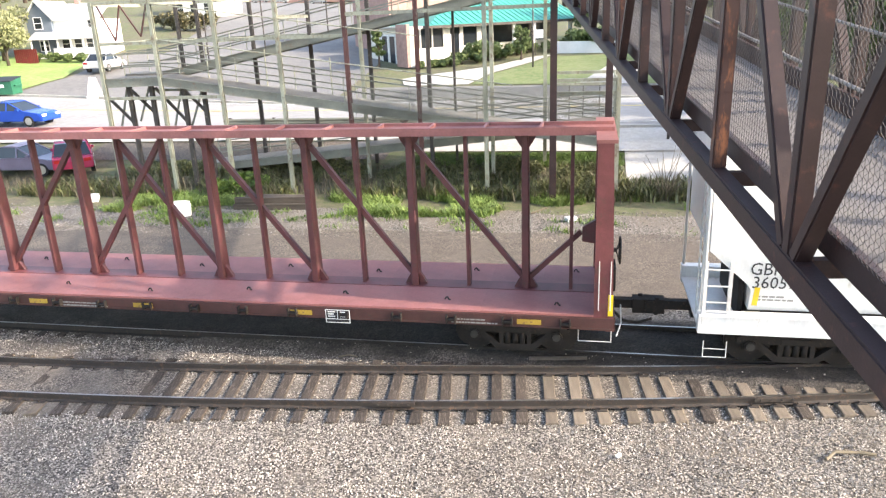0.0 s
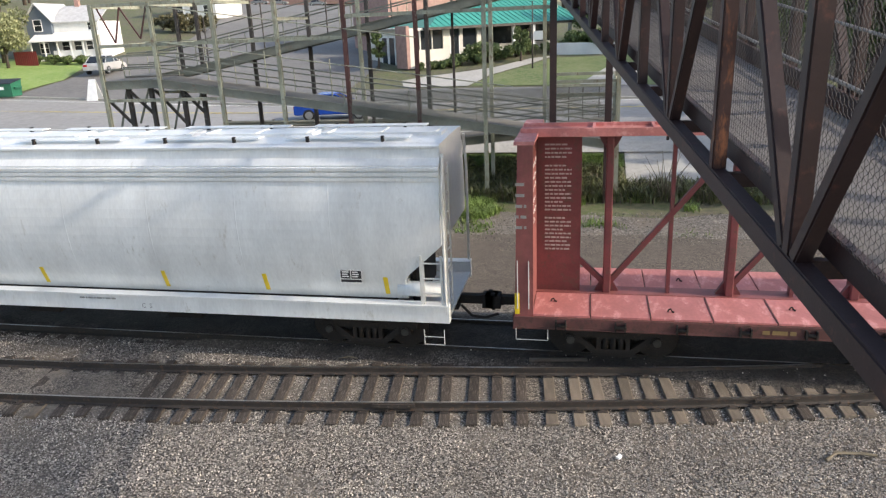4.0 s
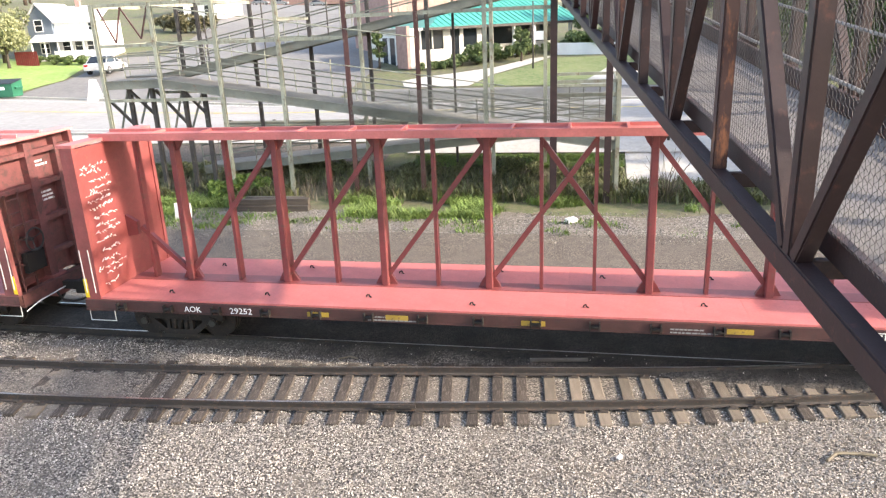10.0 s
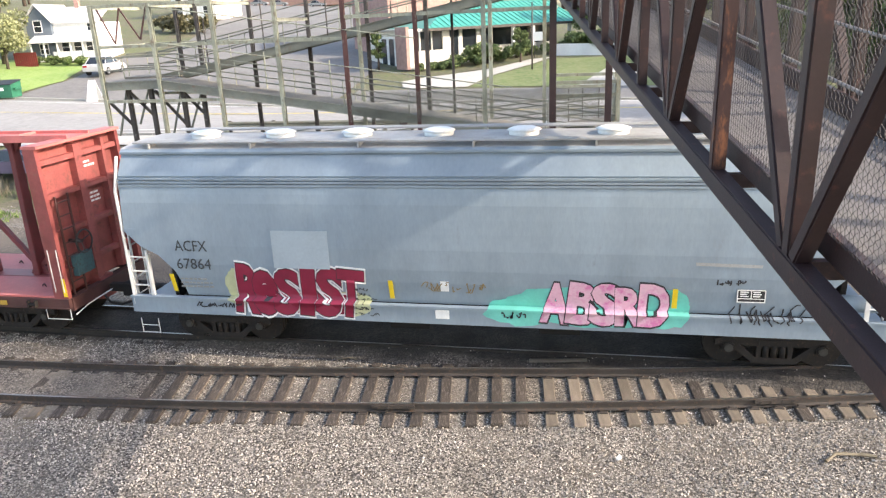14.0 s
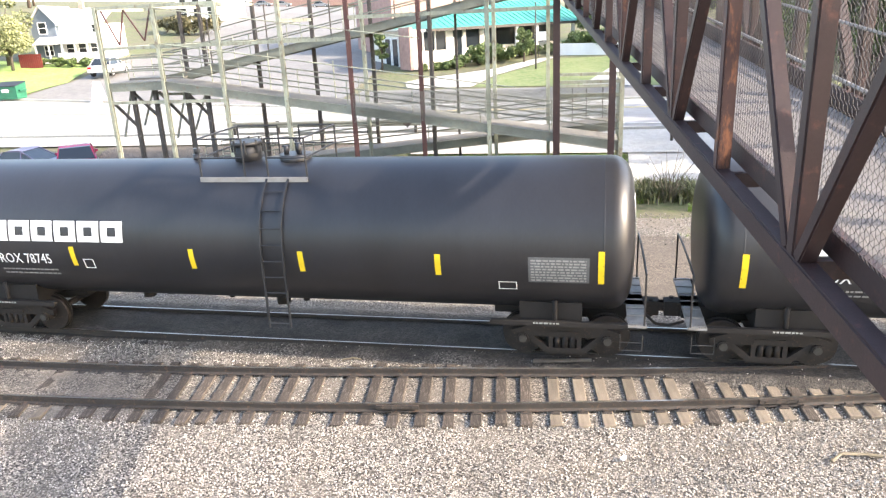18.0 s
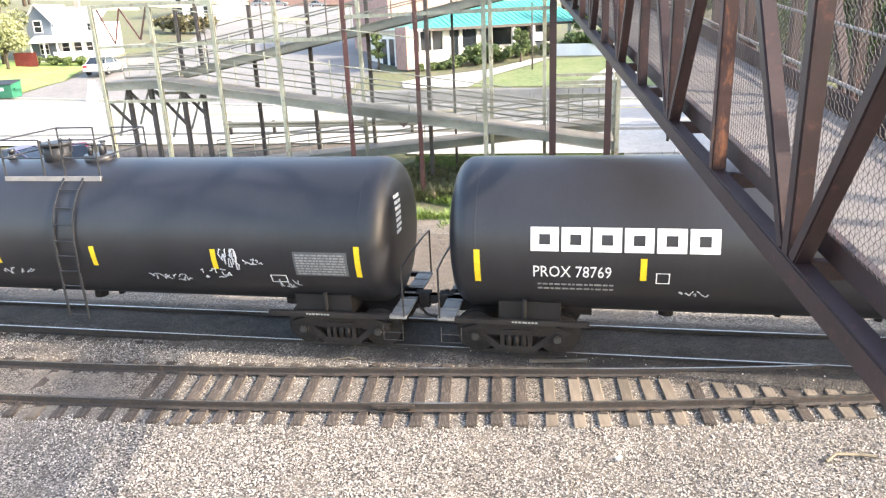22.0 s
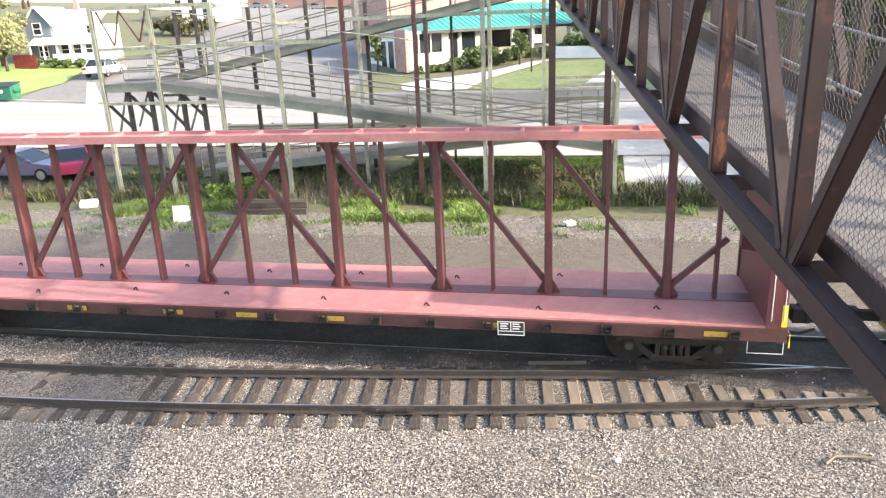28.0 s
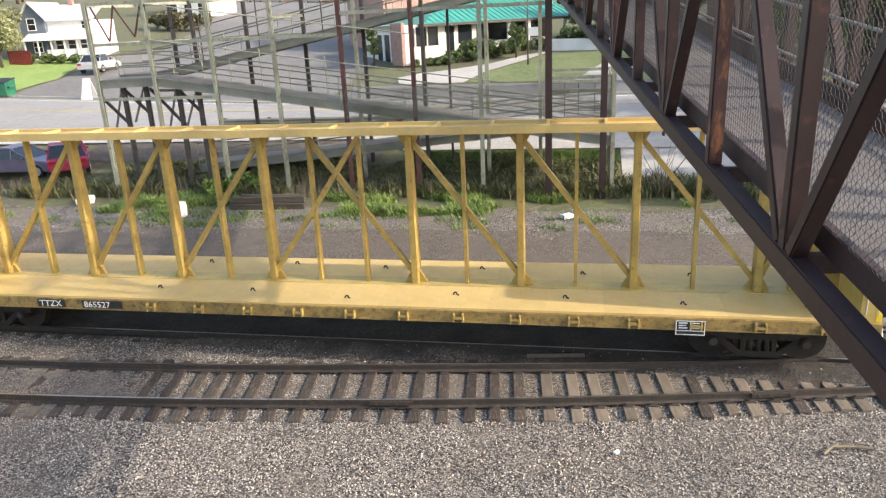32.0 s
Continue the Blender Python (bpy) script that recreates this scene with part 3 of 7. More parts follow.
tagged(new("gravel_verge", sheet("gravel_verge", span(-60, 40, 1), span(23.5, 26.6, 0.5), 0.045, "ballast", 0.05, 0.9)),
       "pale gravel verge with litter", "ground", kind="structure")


# loose stones on the gravel, one mass
def stones(name, count, x0, x1, y0, y1, lo, hi, seed, keep=None, material="stones"):
    rng = np.random.default_rng(seed)
    c = np.stack([rng.uniform(x0, x1, count), rng.uniform(y0, y1, count)], -1)
    if keep is not None:
        c = c[keep(c[:, 0], c[:, 1])]
    n = len(c)
    base = np.array([(1, 0, 0), (-0.5, 0.85, 0.1), (-0.5, -0.85, -0.1), (0.1, 0, 0.9), (-0.1, 0.1, -0.8)])
    s = rng.uniform(lo, hi, (n, 1, 1)) * rng.uniform(0.6, 1.3, (n, 1, 3))
    a = rng.uniform(0, 2 * np.pi, n)
    b = rng.uniform(-0.8, 0.8, n)
    v = base[None] * s
    ca, sa, cb, sb = np.cos(a), np.sin(a), np.cos(b), np.sin(b)
    x, y, z = v[..., 0].copy(), v[..., 1].copy(), v[..., 2].copy()
    y, z = y * cb[:, None] - z * sb[:, None], y * sb[:, None] + z * cb[:, None]
    x, y = x * ca[:, None] - y * sa[:, None], x * sa[:, None] + y * ca[:, None]
    gz = np.array([ground_z(px, py) + mound(px, py) + 0.05 + 0.03 * noise.noise((px * 0.8, py * 0.8, 0.4)) for px, py in c])
    v = np.stack([x + c[:, :1], y + c[:, 1:], z + gz[:, None]], -1).reshape(-1, 3)
    f = np.array([(0, 1, 3), (1, 2, 3), (2, 0, 3), (1, 0, 4), (2, 1, 4), (0, 2, 4)])
    return numpy_mesh(name, v, (f[None] + np.arange(n)[:, None, None] * 5).reshape(-1, 3), material)


def near_rail_y(x):
    """The near rail of the near track, which bends towards the far track."""
    return 12.375 + 0.1525 * x + 0.00467 * x * x


def gauge_at(x):
    """The rails draw together towards the switch."""
    return 1.47 - 0.24 * ease((x + 4) / 9)


def off_ties(x, y):
    """Stones lie thick on the bed, thin out over bare dusty patches and are few between the ties and on the oily strip."""
    d = y - (12.375 + 0.1525 * x + 0.00467 * x * x)
    draw = np.random.default_rng(7).uniform(size=(4,) + x.shape)
    dusty = np.sin(0.9 * x + 1.3 * y + 0.4) + np.sin(1.9 * x - 1.1 * y + 2.0) + 0.7 * np.sin(3.1 * x + 2.3 * y)
    hollow = np.clip((((x + 10) / 2.8) ** 2 + ((y - 8.9) / 2.0) ** 2) - 0.3, 0, 1)
    thick = (0.3 + 0.7 * hollow) * np.clip(1.02 - 0.28 * np.clip(dusty, 0, 2), 0.3, 1)
    near, between, beyond = (d < -0.5) & (draw[0] < thick), draw[1] < 0.5, (d > 2.0) & (draw[2] < 0.16)
    return (near | between | beyond) & ((y < 13.7 - 0.055 * x) | (draw[3] < 0.05))


tagged(new("loose_ballast", stones("loose_ballast", 110000, -17, 9, 6.6, 14.6, 0.009, 0.023, 1, off_ties)), "loose crushed stones, grey and white", "gravel", kind="stuff")
tagged(new("verge_stones", stones("verge_stones", 9000, -36, 14, 23.0, 26.9, 0.015, 0.045, 2, None, "stones_dull")), "scattered pale stones", "gravel", kind="stuff")

# ---- tracks ----
GAUGE = 1.505
YC = 15.22


def rail_profile():
    """Half width and height pairs of a flat-bottomed rail, head up at z = 0."""
    return [(-0.06, -0.17), (0.06, -0.17), (0.06, -0.155), (0.01, -0.13), (0.01, -0.045), (0.032, -0.035), (0.032, -0.004), (0.022, 0), (-0.022, 0), (-0.032, -0.004), (-0.032, -0.035), (-0.01, -0.045), (-0.01, -0.13), (-0.06, -0.155)]


def rail(name, pts, parent, label, material="rail"):
    rings = []
    for i, (x, y) in enumerate(pts):
        a, b = pts[max(i - 1, 0)], pts[min(i + 1, len(pts) - 1)]
        d = Vector((b[0] - a[0], b[1] - a[1])).normalized()
        rings.append([(x - d.y * w, y + d.x * w, z) for w, z in rail_profile()])
    ob = part(name, loft(B(), rings), material, parent, label)
    top = B()
    for a, b in zip(rings, rings[1:]):
        v = [top.verts.new((p[0], p[1], 0.0015)) for p in (a[8], a[7], b[7], b[8])]
        top.faces.new(v)
    part("running_surface", top, "rail_head", ob, "polished strip on top of the rail")
    return ob


near_track = thing("near_track", "curving railway track of rusty rails on wooden ties", "railway track")
near_xs = span(-34, 5.2, 0.6)
rail("rail", [(x, near_rail_y(x)) for x in near_xs + span(5.8, 12.4, 0.6)], near_track, "rust-brown near rail")
far_pts = []
for x in near_xs:
    s = 0.1525 + 0.00934 * x
    k = 1 / math.hypot(1, s)
    far_pts.append((x - s * k * gauge_at(x), near_rail_y(x) + k * gauge_at(x)))
rail("rail", [p for p in far_pts if p[0] < 5.4], near_track, "rust-brown rail of the near track")
far_track = thing("far_track", "straight railway track under the passing train", "railway track")
rail("rail", [(x, YC - GAUGE / 2) for x in span(-260, 260, 20)], far_track, "worn oily rail with a bright head", "rail_oily")
rail("rail", [(x, YC + GAUGE / 2) for x in span(-260, 260, 20)], far_track, "worn oily rail with a bright head", "rail_oily")


fill = B()
rows = []
for x in span(-30, 9, 0.5):
    rows.append([fill.verts.new((x - 0.1 * d, near_rail_y(x) + d, -0.222 + 0.055 * ease((-8.2 - x) / 1.3) + 0.022 * noise.noise((x * 1.7, d * 2.1, 4.2)) - (0.09 if d in (-0.6, 2.05) else 0.03 if d == -0.3 else 0))) for d in (-0.6, -0.3, 0.1, 0.45, 0.8, 1.1, 1.4, 1.75, 2.05)])
for a, b in zip(rows, rows[1:]):
    for i in range(8):
        fill.faces.new((a[i], a[i + 1], b[i + 1], b[i])).smooth = True
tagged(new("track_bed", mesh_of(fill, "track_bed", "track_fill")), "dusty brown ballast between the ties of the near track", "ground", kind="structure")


def tie_mesh(name, material, length=2.5, w=0.23, seed=0):
    rng = random.Random(seed)
    bm = B()
    box(bm, -w / 2, -length / 2, -0.17, w / 2, length / 2, 0)
    bmesh.ops.bevel(bm, geom=list(bm.edges), offset=0.014, segments=1, affect="EDGES")
    for v in bm.verts:
        v.co += Vector((rng.uniform(-1, 1), rng.uniform(-1, 1) * 3, rng.uniform(-1, 0.4))) * 0.007
    return mesh_of(bm, name, material)


TIES_OLD = [tie_mesh("tie", "tie_old", seed=i) for i in range(4)]
TIES_NEW = [tie_mesh("tie", "tie_new", seed=i + 9) for i in range(4)]
TIES_FAR = [tie_mesh("tie", "tie_old", 1.9, seed=i + 20) for i in range(3)]
PLATE = mesh_of(box(B(), -0.09, -0.17, 0, 0.09, 0.17, 0.012), "tie_plate", "rail")
SPIKE = mesh_of(box(B(), -0.012, -0.016, 0, 0.012, 0.016, 0.045), "spike", "rail")
rng = random.Random(11)
# where the near ends of the hand-spaced ties lie along the track
TIE_X = [-8.86, -8.34, -7.82, -7.42, -7.0, -6.52, -5.96, -5.40, -4.72, -4.19, -3.65, -3.11, -2.57, -2.06, -1.58, -1.11, -0.56, -0.04, 0.42, 0.94, 1.40, 1.80, 2.31, 2.81, 3.21, 3.66, 4.08, 4.47, 4.84, 5.21]
TIE_X = [TIE_X[0] - 0.52 * k for k in range(42, 0, -1)] + TIE_X + [TIE_X[-1] + 0.45 * k for k in range(1, 8)]
for x in TIE_X:
    turn = min(max(6.5 - 0.55 * x, 4.3), 10.5) + rng.uniform(-1.2, 1.2)
    a = radians(turn)
    reach = 1.25 + rng.uniform(-0.04, 0.06)
    cx, cy = x - reach * math.sin(a), near_rail_y(x) - 0.53 + reach * math.cos(a)
    pale = x > -0.8 or (x < -9.5 and rng.random() < 0.25)
    if pale and x > -0.8 and rng.random() < 0.1:
        pale = False
    t = placed("tie", rng.choice(TIES_NEW if pale else TIES_OLD), near_track, cx, cy, -0.168 + rng.uniform(-0.012, 0.004), rng.uniform(-0.6, 0.6), rng.uniform(-1, 1), turn)
    if -16 < x < 6:
        for d in (-reach + 0.55, -reach + 0.55 + gauge_at(x)):
            placed("tie_plate", PLATE, t, 0, d, 0.0)
            for e in (-0.11, 0.11):
                placed("spike", SPIKE, t, 0.05 if e > 0 else -0.05, d + e, 0.008)
x = -45.0
while x < 30:
    placed("tie", rng.choice(TIES_FAR), far_track, x, YC + rng.uniform(-0.05, 0.05), -0.205 + rng.uniform(-0.01, 0.004), 0, 0, rng.uniform(-1.5, 1.5))
    x += 0.56
bar = B()
box(bar, -0.42, -0.02, -0.1, 0.42, 0.02, -0.02)
for dx in (-0.3, -0.1, 0.1, 0.3):
    rod(bar, (dx, -0.02, -0.06), (dx, -0.05, -0.06), 0.018, 6)
JOINT = mesh_of(bar, "joint_bar", "rail")
for jx in (-3.63, 3.6):
    s = 0.1525 + 0.00934 * jx
    placed("joint_bar", JOINT, near_track, jx, near_rail_y(jx) - 0.05, 0, 0, 0, math.degrees(math.atan(s)), "bolted splice bar")
j = part("switch_bar", box(B(), -0.62, -0.03, -0.05, 0.62, 0.03, 0.012), "rail_head", near_track, "bright worn bar beside the rail")
j.matrix_basis = pose(-0.55, 14.08, 0.004, 0, 0, 7)

# ---- footbridge ----
BP, BD = Vector((1.467, 5.285, 5.40)), Vector((-0.1248, 1.0, 0.116))
BN = Vector((0.9923, 0.1238, 0))
PANEL, TALL, WIDE = 1.93, 3.2, 2.1
bridge = thing("footbridge", "brown steel truss footbridge with chain-link sides", "bridge")


def bridge_at(s, right=0.0, high=0.0):
    return BP + BD * s + BN * right + Vector((0, 0, high))


def tube(p, q, w, h, up):
    """A square hollow-section bar with rounded long edges."""
    bm = beam(B(), p, q, w, h, up)
    bmesh.ops.bevel(bm, geom=list(bm.edges), offset=0.014, segments=2, affect="EDGES")
    return bm


KS = range(-3, 13)
S0, S1 = KS[0] * PANEL, KS[-1] * PANEL
for r, tag in ((0.0, "near"), (WIDE, "other")):
    for high in (-0.09, TALL):
        bm = tube(bridge_at(S0, r, high), bridge_at(S1, r, high), 0.155, 0.19, (0, 0, 1))
        part("bottom_chord" if high < 0 else "top_chord", bm, "bridge", bridge)
    for k in KS:
        s = k * PANEL
        bm = tube(bridge_at(s, r, -0.01), bridge_at(s, r, TALL - 0.09), 0.125, 0.135, BN)
        part("post", bm, "bridge_rust" if k % 3 == 1 else "bridge", bridge, "rust-streaked upright" if k % 3 == 1 else "")
        if k % 2 == 0:
            for d in (-1, 1):
                if KS[0] <= k + d <= KS[-1]:
                    bm = tube(bridge_at(s + d * 0.10, r, 0.0), bridge_at(s + d * (PANEL - 0.06), r, TALL - 0.1), 0.115, 0.128, BN)
                    part("diagonal", bm, "bridge", bridge)
    inset = r + (0.2 if r == 0 else -0.2)
    part("toe_beam", beam(B(), bridge_at(S0, inset, 0.12 if r == 0 else 0.16), bridge_at(S1, inset, 0.12 if r == 0 else 0.16), 0.06, 0.2 if r == 0 else 0.22), "bridge", bridge)
    if r:
        part("handrail", rod(B(), bridge_at(S0, inset, 1.0), bridge_at(S1, inset, 1.0), 0.021, 8), "pipe", bridge, "pale galvanised handrail")
        part("toe_rail", rod(B(), bridge_at(S0, inset, 0.36), bridge_at(S1, inset, 0.36), 0.026, 8), "pipe", bridge, "pale galvanised lower rail")
for k in KS:
    s = k * PANEL
    part("floor_beam", beam(B(), bridge_at(s, 0.09, -0.12), bridge_at(s, WIDE - 0.09, -0.12), 0.09, 0.14), "bridge", bridge)
    part("roof_beam", beam(B(), bridge_at(s, 0.08, TALL), bridge_at(s, WIDE - 0.08, TALL), 0.1, 0.12), "bridge", bridge)
bm = B()
beam(bm, bridge_at(S0, WIDE / 2, 0.045), bridge_at(S1, WIDE / 2, 0.045), WIDE - 0.7, 0.09)
part("walkway", bm, "walkway", bridge, "worn grey walkway slab")


def chain_link(name, s0, s1, right, z0, z1, cell, r, material="wire"):
    """Zigzag wires woven into diamonds, as thin three-sided bars."""
    n = int((s1 - s0) / cell)
    rows = int((z1 - z0) / cell)
    dn = np.array(BN)
    p0 = np.array(BP)
    dd = np.array(BD)
    verts, faces = [], []
    ring = [(0.0, 1.0), (0.87, -0.5), (-0.87, -0.5)]
    for i in range(n):
        zig = i + (np.arange(rows + 1) + i) % 2 - 0.5
        pts = p0 + dd * (s0 + zig[:, None] * cell) + dn * right + np.stack([np.zeros(rows + 1)] * 2 + [z0 + np.arange(rows + 1) * cell], -1)
        pts += dn * (0.006 * (1 - 2 * (np.arange(rows + 1) % 2)))[:, None]
        base = len(verts) * 3 * (rows + 1)
        rr = np.stack([pts + dn * (a * r) + dd * (b * r) for a, b in ring], 1).reshape(-1, 3)
        verts.append(rr)
        q = np.arange(rows)[:, None] * 3
        for a in range(3):
            b = (a + 1) % 3
            faces.append(np.concatenate([q + a, q + b, q + 3 + b, q + 3 + a], 1) + base)
    return numpy_mesh(name, np.concatenate(verts), np.concatenate(faces), material)


part("chain_link", chain_link("chain_link", S0, S1, 0.16, 0.2, 2.7, 0.031, 0.0025), "wire", bridge, "diamond wire mesh")
part("chain_link", chain_link("chain_link", S0, S1, WIDE - 0.16, 0.3, 2.7, 0.045, 0.0026, "wire_far"), "wire", bridge, "diamond wire mesh")
# steel bents under the bridge ends
for s in (S0 + 0.4, S1 - 0.3):
    for r in (0.0, WIDE):
        p = bridge_at(s, r, -0.18)
        part("pier", wide_flange(B(), (p.x, p.y, ground_z(p.x, p.y) - 0.1), p, 0.25, 0.25, (0, 1, 0), 0.03), "bridge", bridge)

# ---- ramp tower ----
tower = thing("ramp_tower", "pale green steel tower of zigzag pedestrian ramps", "ramp")
TY = (28.8, 30.4, 30.8, 32.4)
TX = [-21.1, -18.33, -15.5, -12.7, -9.78, -6.82, -4.1, -1.46, 1.08]


def front_z(x):
    return 4.98 - max(0, x + 18.4) * 0.147 + min(0, x + 18.4) * 0.02


def upper_z(x):
    return 5.02 + max(0, x + 19.6) * 0.187


def lower_z(x):
    return 2.3 - (-2.2 - x) * 0.1


for row, y in enumerate(TY):
    for i, x in enumerate(TX):
        if row == 1 or (row == 2 and i < 4) :
            continue
        top = 8.2 if i < 3 else 11.2
        dark = row >= 2
        base = 5.0 if row == 3 and i < 2 else ground_z(x, y) - 0.1
        if row == 3:
            x = {0: -19.26, 1: -18.22, 2: -15.52, 3: -12.7, 4: -9.88, 5: -7.12, 6: -6.0, 7: -1.96, 8: 0.85}[i]
        # far row: shade put in by the darker steel
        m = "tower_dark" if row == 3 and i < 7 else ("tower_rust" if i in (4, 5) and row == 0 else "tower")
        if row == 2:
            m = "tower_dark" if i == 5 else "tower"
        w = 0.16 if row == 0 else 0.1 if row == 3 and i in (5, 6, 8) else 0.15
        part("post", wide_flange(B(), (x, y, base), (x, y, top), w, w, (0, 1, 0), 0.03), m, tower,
             {"tower_rust": "red rusty upright", "tower_dark": "upright in shade-dark brown"}.get(m, ""))


def ramp(fz, x0, x1, y0, y1, label):
    bm = B()
    pts = span(x0, x1, 1.35)
    loft(bm, [[(x, y0 + 0.06, fz(x) - 0.03), (x, y1 - 0.06, fz(x) - 0.03), (x, y1 - 0.06, fz(x) + 0.07), (x, y0 + 0.06, fz(x) + 0.07)] for x in pts])
    part("ramp_deck", bm, "tower_deck", tower, label)
    for y in (y0, y1):
        part("ramp_girder", flange_path(B(), [(x, y, fz(x) - 0.12) for x in pts], 0.1, 0.36, (0, 0, 1), 0.03), "tower_girder", tower)
        for h in (0.55, 1.08):
            bm = B()
            loft(bm, [[(x, y + 0.028 * a, fz(x) + h + 0.028 * b) for a, b in ((-1, -1), (1, -1), (1, 1), (-1, 1))] for x in pts])
            part("handrail", bm, "tower_girder", tower)
        for x in pts[::2]:
            part("baluster", rod(B(), (x, y, fz(x) + 0.05), (x, y, fz(x) + 1.08), 0.022, 6), "tower", tower)


ramp(front_z, -21.1, 1.08, TY[0], TY[1], "sloping grey ramp deck going down")
ramp(upper_z, -21.1, -1.46, TY[2], TY[3], "upper grey ramp deck rising to the bridge")
ramp(lower_z, -18.0, 1.08, TY[2], TY[3], "lowest grey ramp deck")
bm = B()
box(bm, -21.1, TY[1], 4.98, -18.33, TY[2], 5.09)
part("landing", bm, "tower_deck", tower, "grey landing plate")
# cluster of slim posts and rails at the foot of the ramps
for y in (28.95, 29.6, 30.1, 31.3, 31.9):
    part("slim_post", rod(B(), (1.0, y, ground_z(1.0, y) - 0.05), (1.0, y, 4.55), 0.04, 8), "tower", tower)
for z in (2.75, 3.15, 3.55, 3.95):
    part("end_rail", rod(B(), (1.05, TY[0], z), (1.05, TY[3], z), 0.025, 6), "tower_girder", tower)
    part("end_rail", rod(B(), (-1.46, TY[3] - 0.1, z), (1.05, TY[3] - 0.1, z), 0.025, 6), "tower_girder", tower)
for x in (-0.9, -0.3, 0.4):
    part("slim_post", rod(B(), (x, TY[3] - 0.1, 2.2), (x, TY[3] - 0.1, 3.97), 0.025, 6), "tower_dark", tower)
# tall fence rails of the descending ramp, and the thin posts that carry them
for high, x0, x1 in ((1.65, -18.33, -3.0), (3.1, -18.33, -6.82)):
    part("fence_rail", rod(B(), (x0, TY[0] - 0.06, front_z(x0) + high), (x1, TY[0] - 0.06, front_z(x1) + high), 0.028, 6), "tower", tower, "pale fence rail")
for high, x0, x1 in ((1.7, -18.4, -1.46), (3.0, -17.0, -6.0)):
    part("fence_rail", rod(B(), (x0, TY[3] + 0.06, upper_z(x0) + high), (x1, TY[3] + 0.06, upper_z(x1) + high), 0.026, 6), "tower_girder", tower)
for x in (-17.0, -14.2, -11.2, -8.3, -5.5):
    part("slim_post", rod(B(), (x, TY[2], upper_z(x)), (x, TY[2], upper_z(x) + 2.0), 0.03, 6), "tower_dark", tower)
for x in (-16.9, -14.1, -11.1):
    part("slim_post", rod(B(), (x, TY[1], front_z(x)), (x, TY[1], front_z(x) + 1.65), 0.03, 6), "tower", tower)
# chain-link infill of the lowest ramp's sides
for y, x0, x1, z0, z1 in ((TY[0] - 0.08, TX[4], TX[8], 3.1, 4.32), (TY[3] + 0.08, TX[4], TX[8], 2.5, 3.9)):
    b = B()
    for i in range(int((x1 - x0) / 0.075)):
        for lean in (-1, 1):
            a = x0 + i * 0.075
            c = min(max(a + lean * (z1 - z0), x0), x1)
            beam(b, (a, y, z0), (c, y, z0 + abs(c - a)), 0.009, 0.009)
    part("chain_link", b, "tower_girder", tower, "rusty wire mesh infill")
# level ties between the uprights
for z, i0, i1 in ((8.15, 0, 2), (6.48, 0, 4), (4.15, 0, 2), (7.3, 4, 7), (4.5, 7, 8), (4.0, 7, 8), (10.4, 3, 8)):
    for y in (TY[0], TY[3]):
        for i in range(i0, i1):
            part("tie_beam", beam(B(), (TX[i], y, z), (TX[i + 1], y, z), 0.09, 0.13), "tower", tower)
for i, x in enumerate(TX):
    for z in ((8.1, 6.45) if i < 3 else (7.3, 10.4)):
        part("cross_beam", beam(B(), (x, TY[0], z), (x, TY[3], z), 0.09, 0.13), "tower", tower)
# bracing below the left landing and on its end
LEGS = (-20.26, -19.15, -17.59, -16.63)
y = TY[0] + 0.5
for i, x in enumerate(LEGS):
    top = front_z(x) - 0.3
    part("trestle_leg", beam(B(), (x, y, ground_z(x, y)), (x, y, top), 0.17, 0.17, (0, 1, 0)), "tower_dark", tower, "trestle leg in shade-dark brown")
    x0, z0, z1 = ((-21.55, 4.35, 3.0), (LEGS[0] - 0.1, top, 3.45), (-18.95, 4.55, 3.0), (LEGS[2] + 0.05, top, 3.45))[i]
    part("brace", beam(B(), (x0, y - 0.02, z0), (x, y - 0.02, z1), 0.12, 0.1), "tower_dark", tower)
    part("thin_brace", beam(B(), (x - 0.12, y + 0.07, top), (x - 0.85, y + 0.07, top - 2.1 + 0.5 * (i % 2)), 0.07, 0.07), "tower_girder", tower)
zig = ((-20.8, 8.05), (-20.15, 6.6), (-19.72, 8.05), (-18.92, 6.75), (-18.45, 8.05))
for (x0, z0), (x1, z1) in zip(zig, zig[1:]):
    part("brace", beam(B(), (x0, TY[0], z0), (x1, TY[0], z1), 0.055, 0.055), "tower_rust", tower)

# ---- train ----
SPEED = 5.694
CARS, WHEELSETS = [], []
WHEEL_R = 0.46


def wheelset_mesh():
    bm = B()
    rod(bm, (0, -0.85, 0), (0, 0.85, 0), 0.085, 12)
    for s in (-1, 1):
        rod(bm, (0, s * 0.70, 0), (0, s * 0.83, 0), WHEEL_R, 28)
        rod(bm, (0, s * 0.66, 0), (0, s * 0.70, 0), WHEEL_R + 0.025, 28)
        rod(bm, (0, s * 0.83, 0), (0, s * 0.90, 0), 0.14, 14)
        for a in range(3):
            t = a * 2.094
            rod(bm, (0.09 * math.cos(t), s * 0.90, 0.09 * math.sin(t)), (0.09 * math.cos(t), s * 0.925, 0.09 * math.sin(t)), 0.02, 6)
    return mesh_of(bm, "wheelset", "wheel")


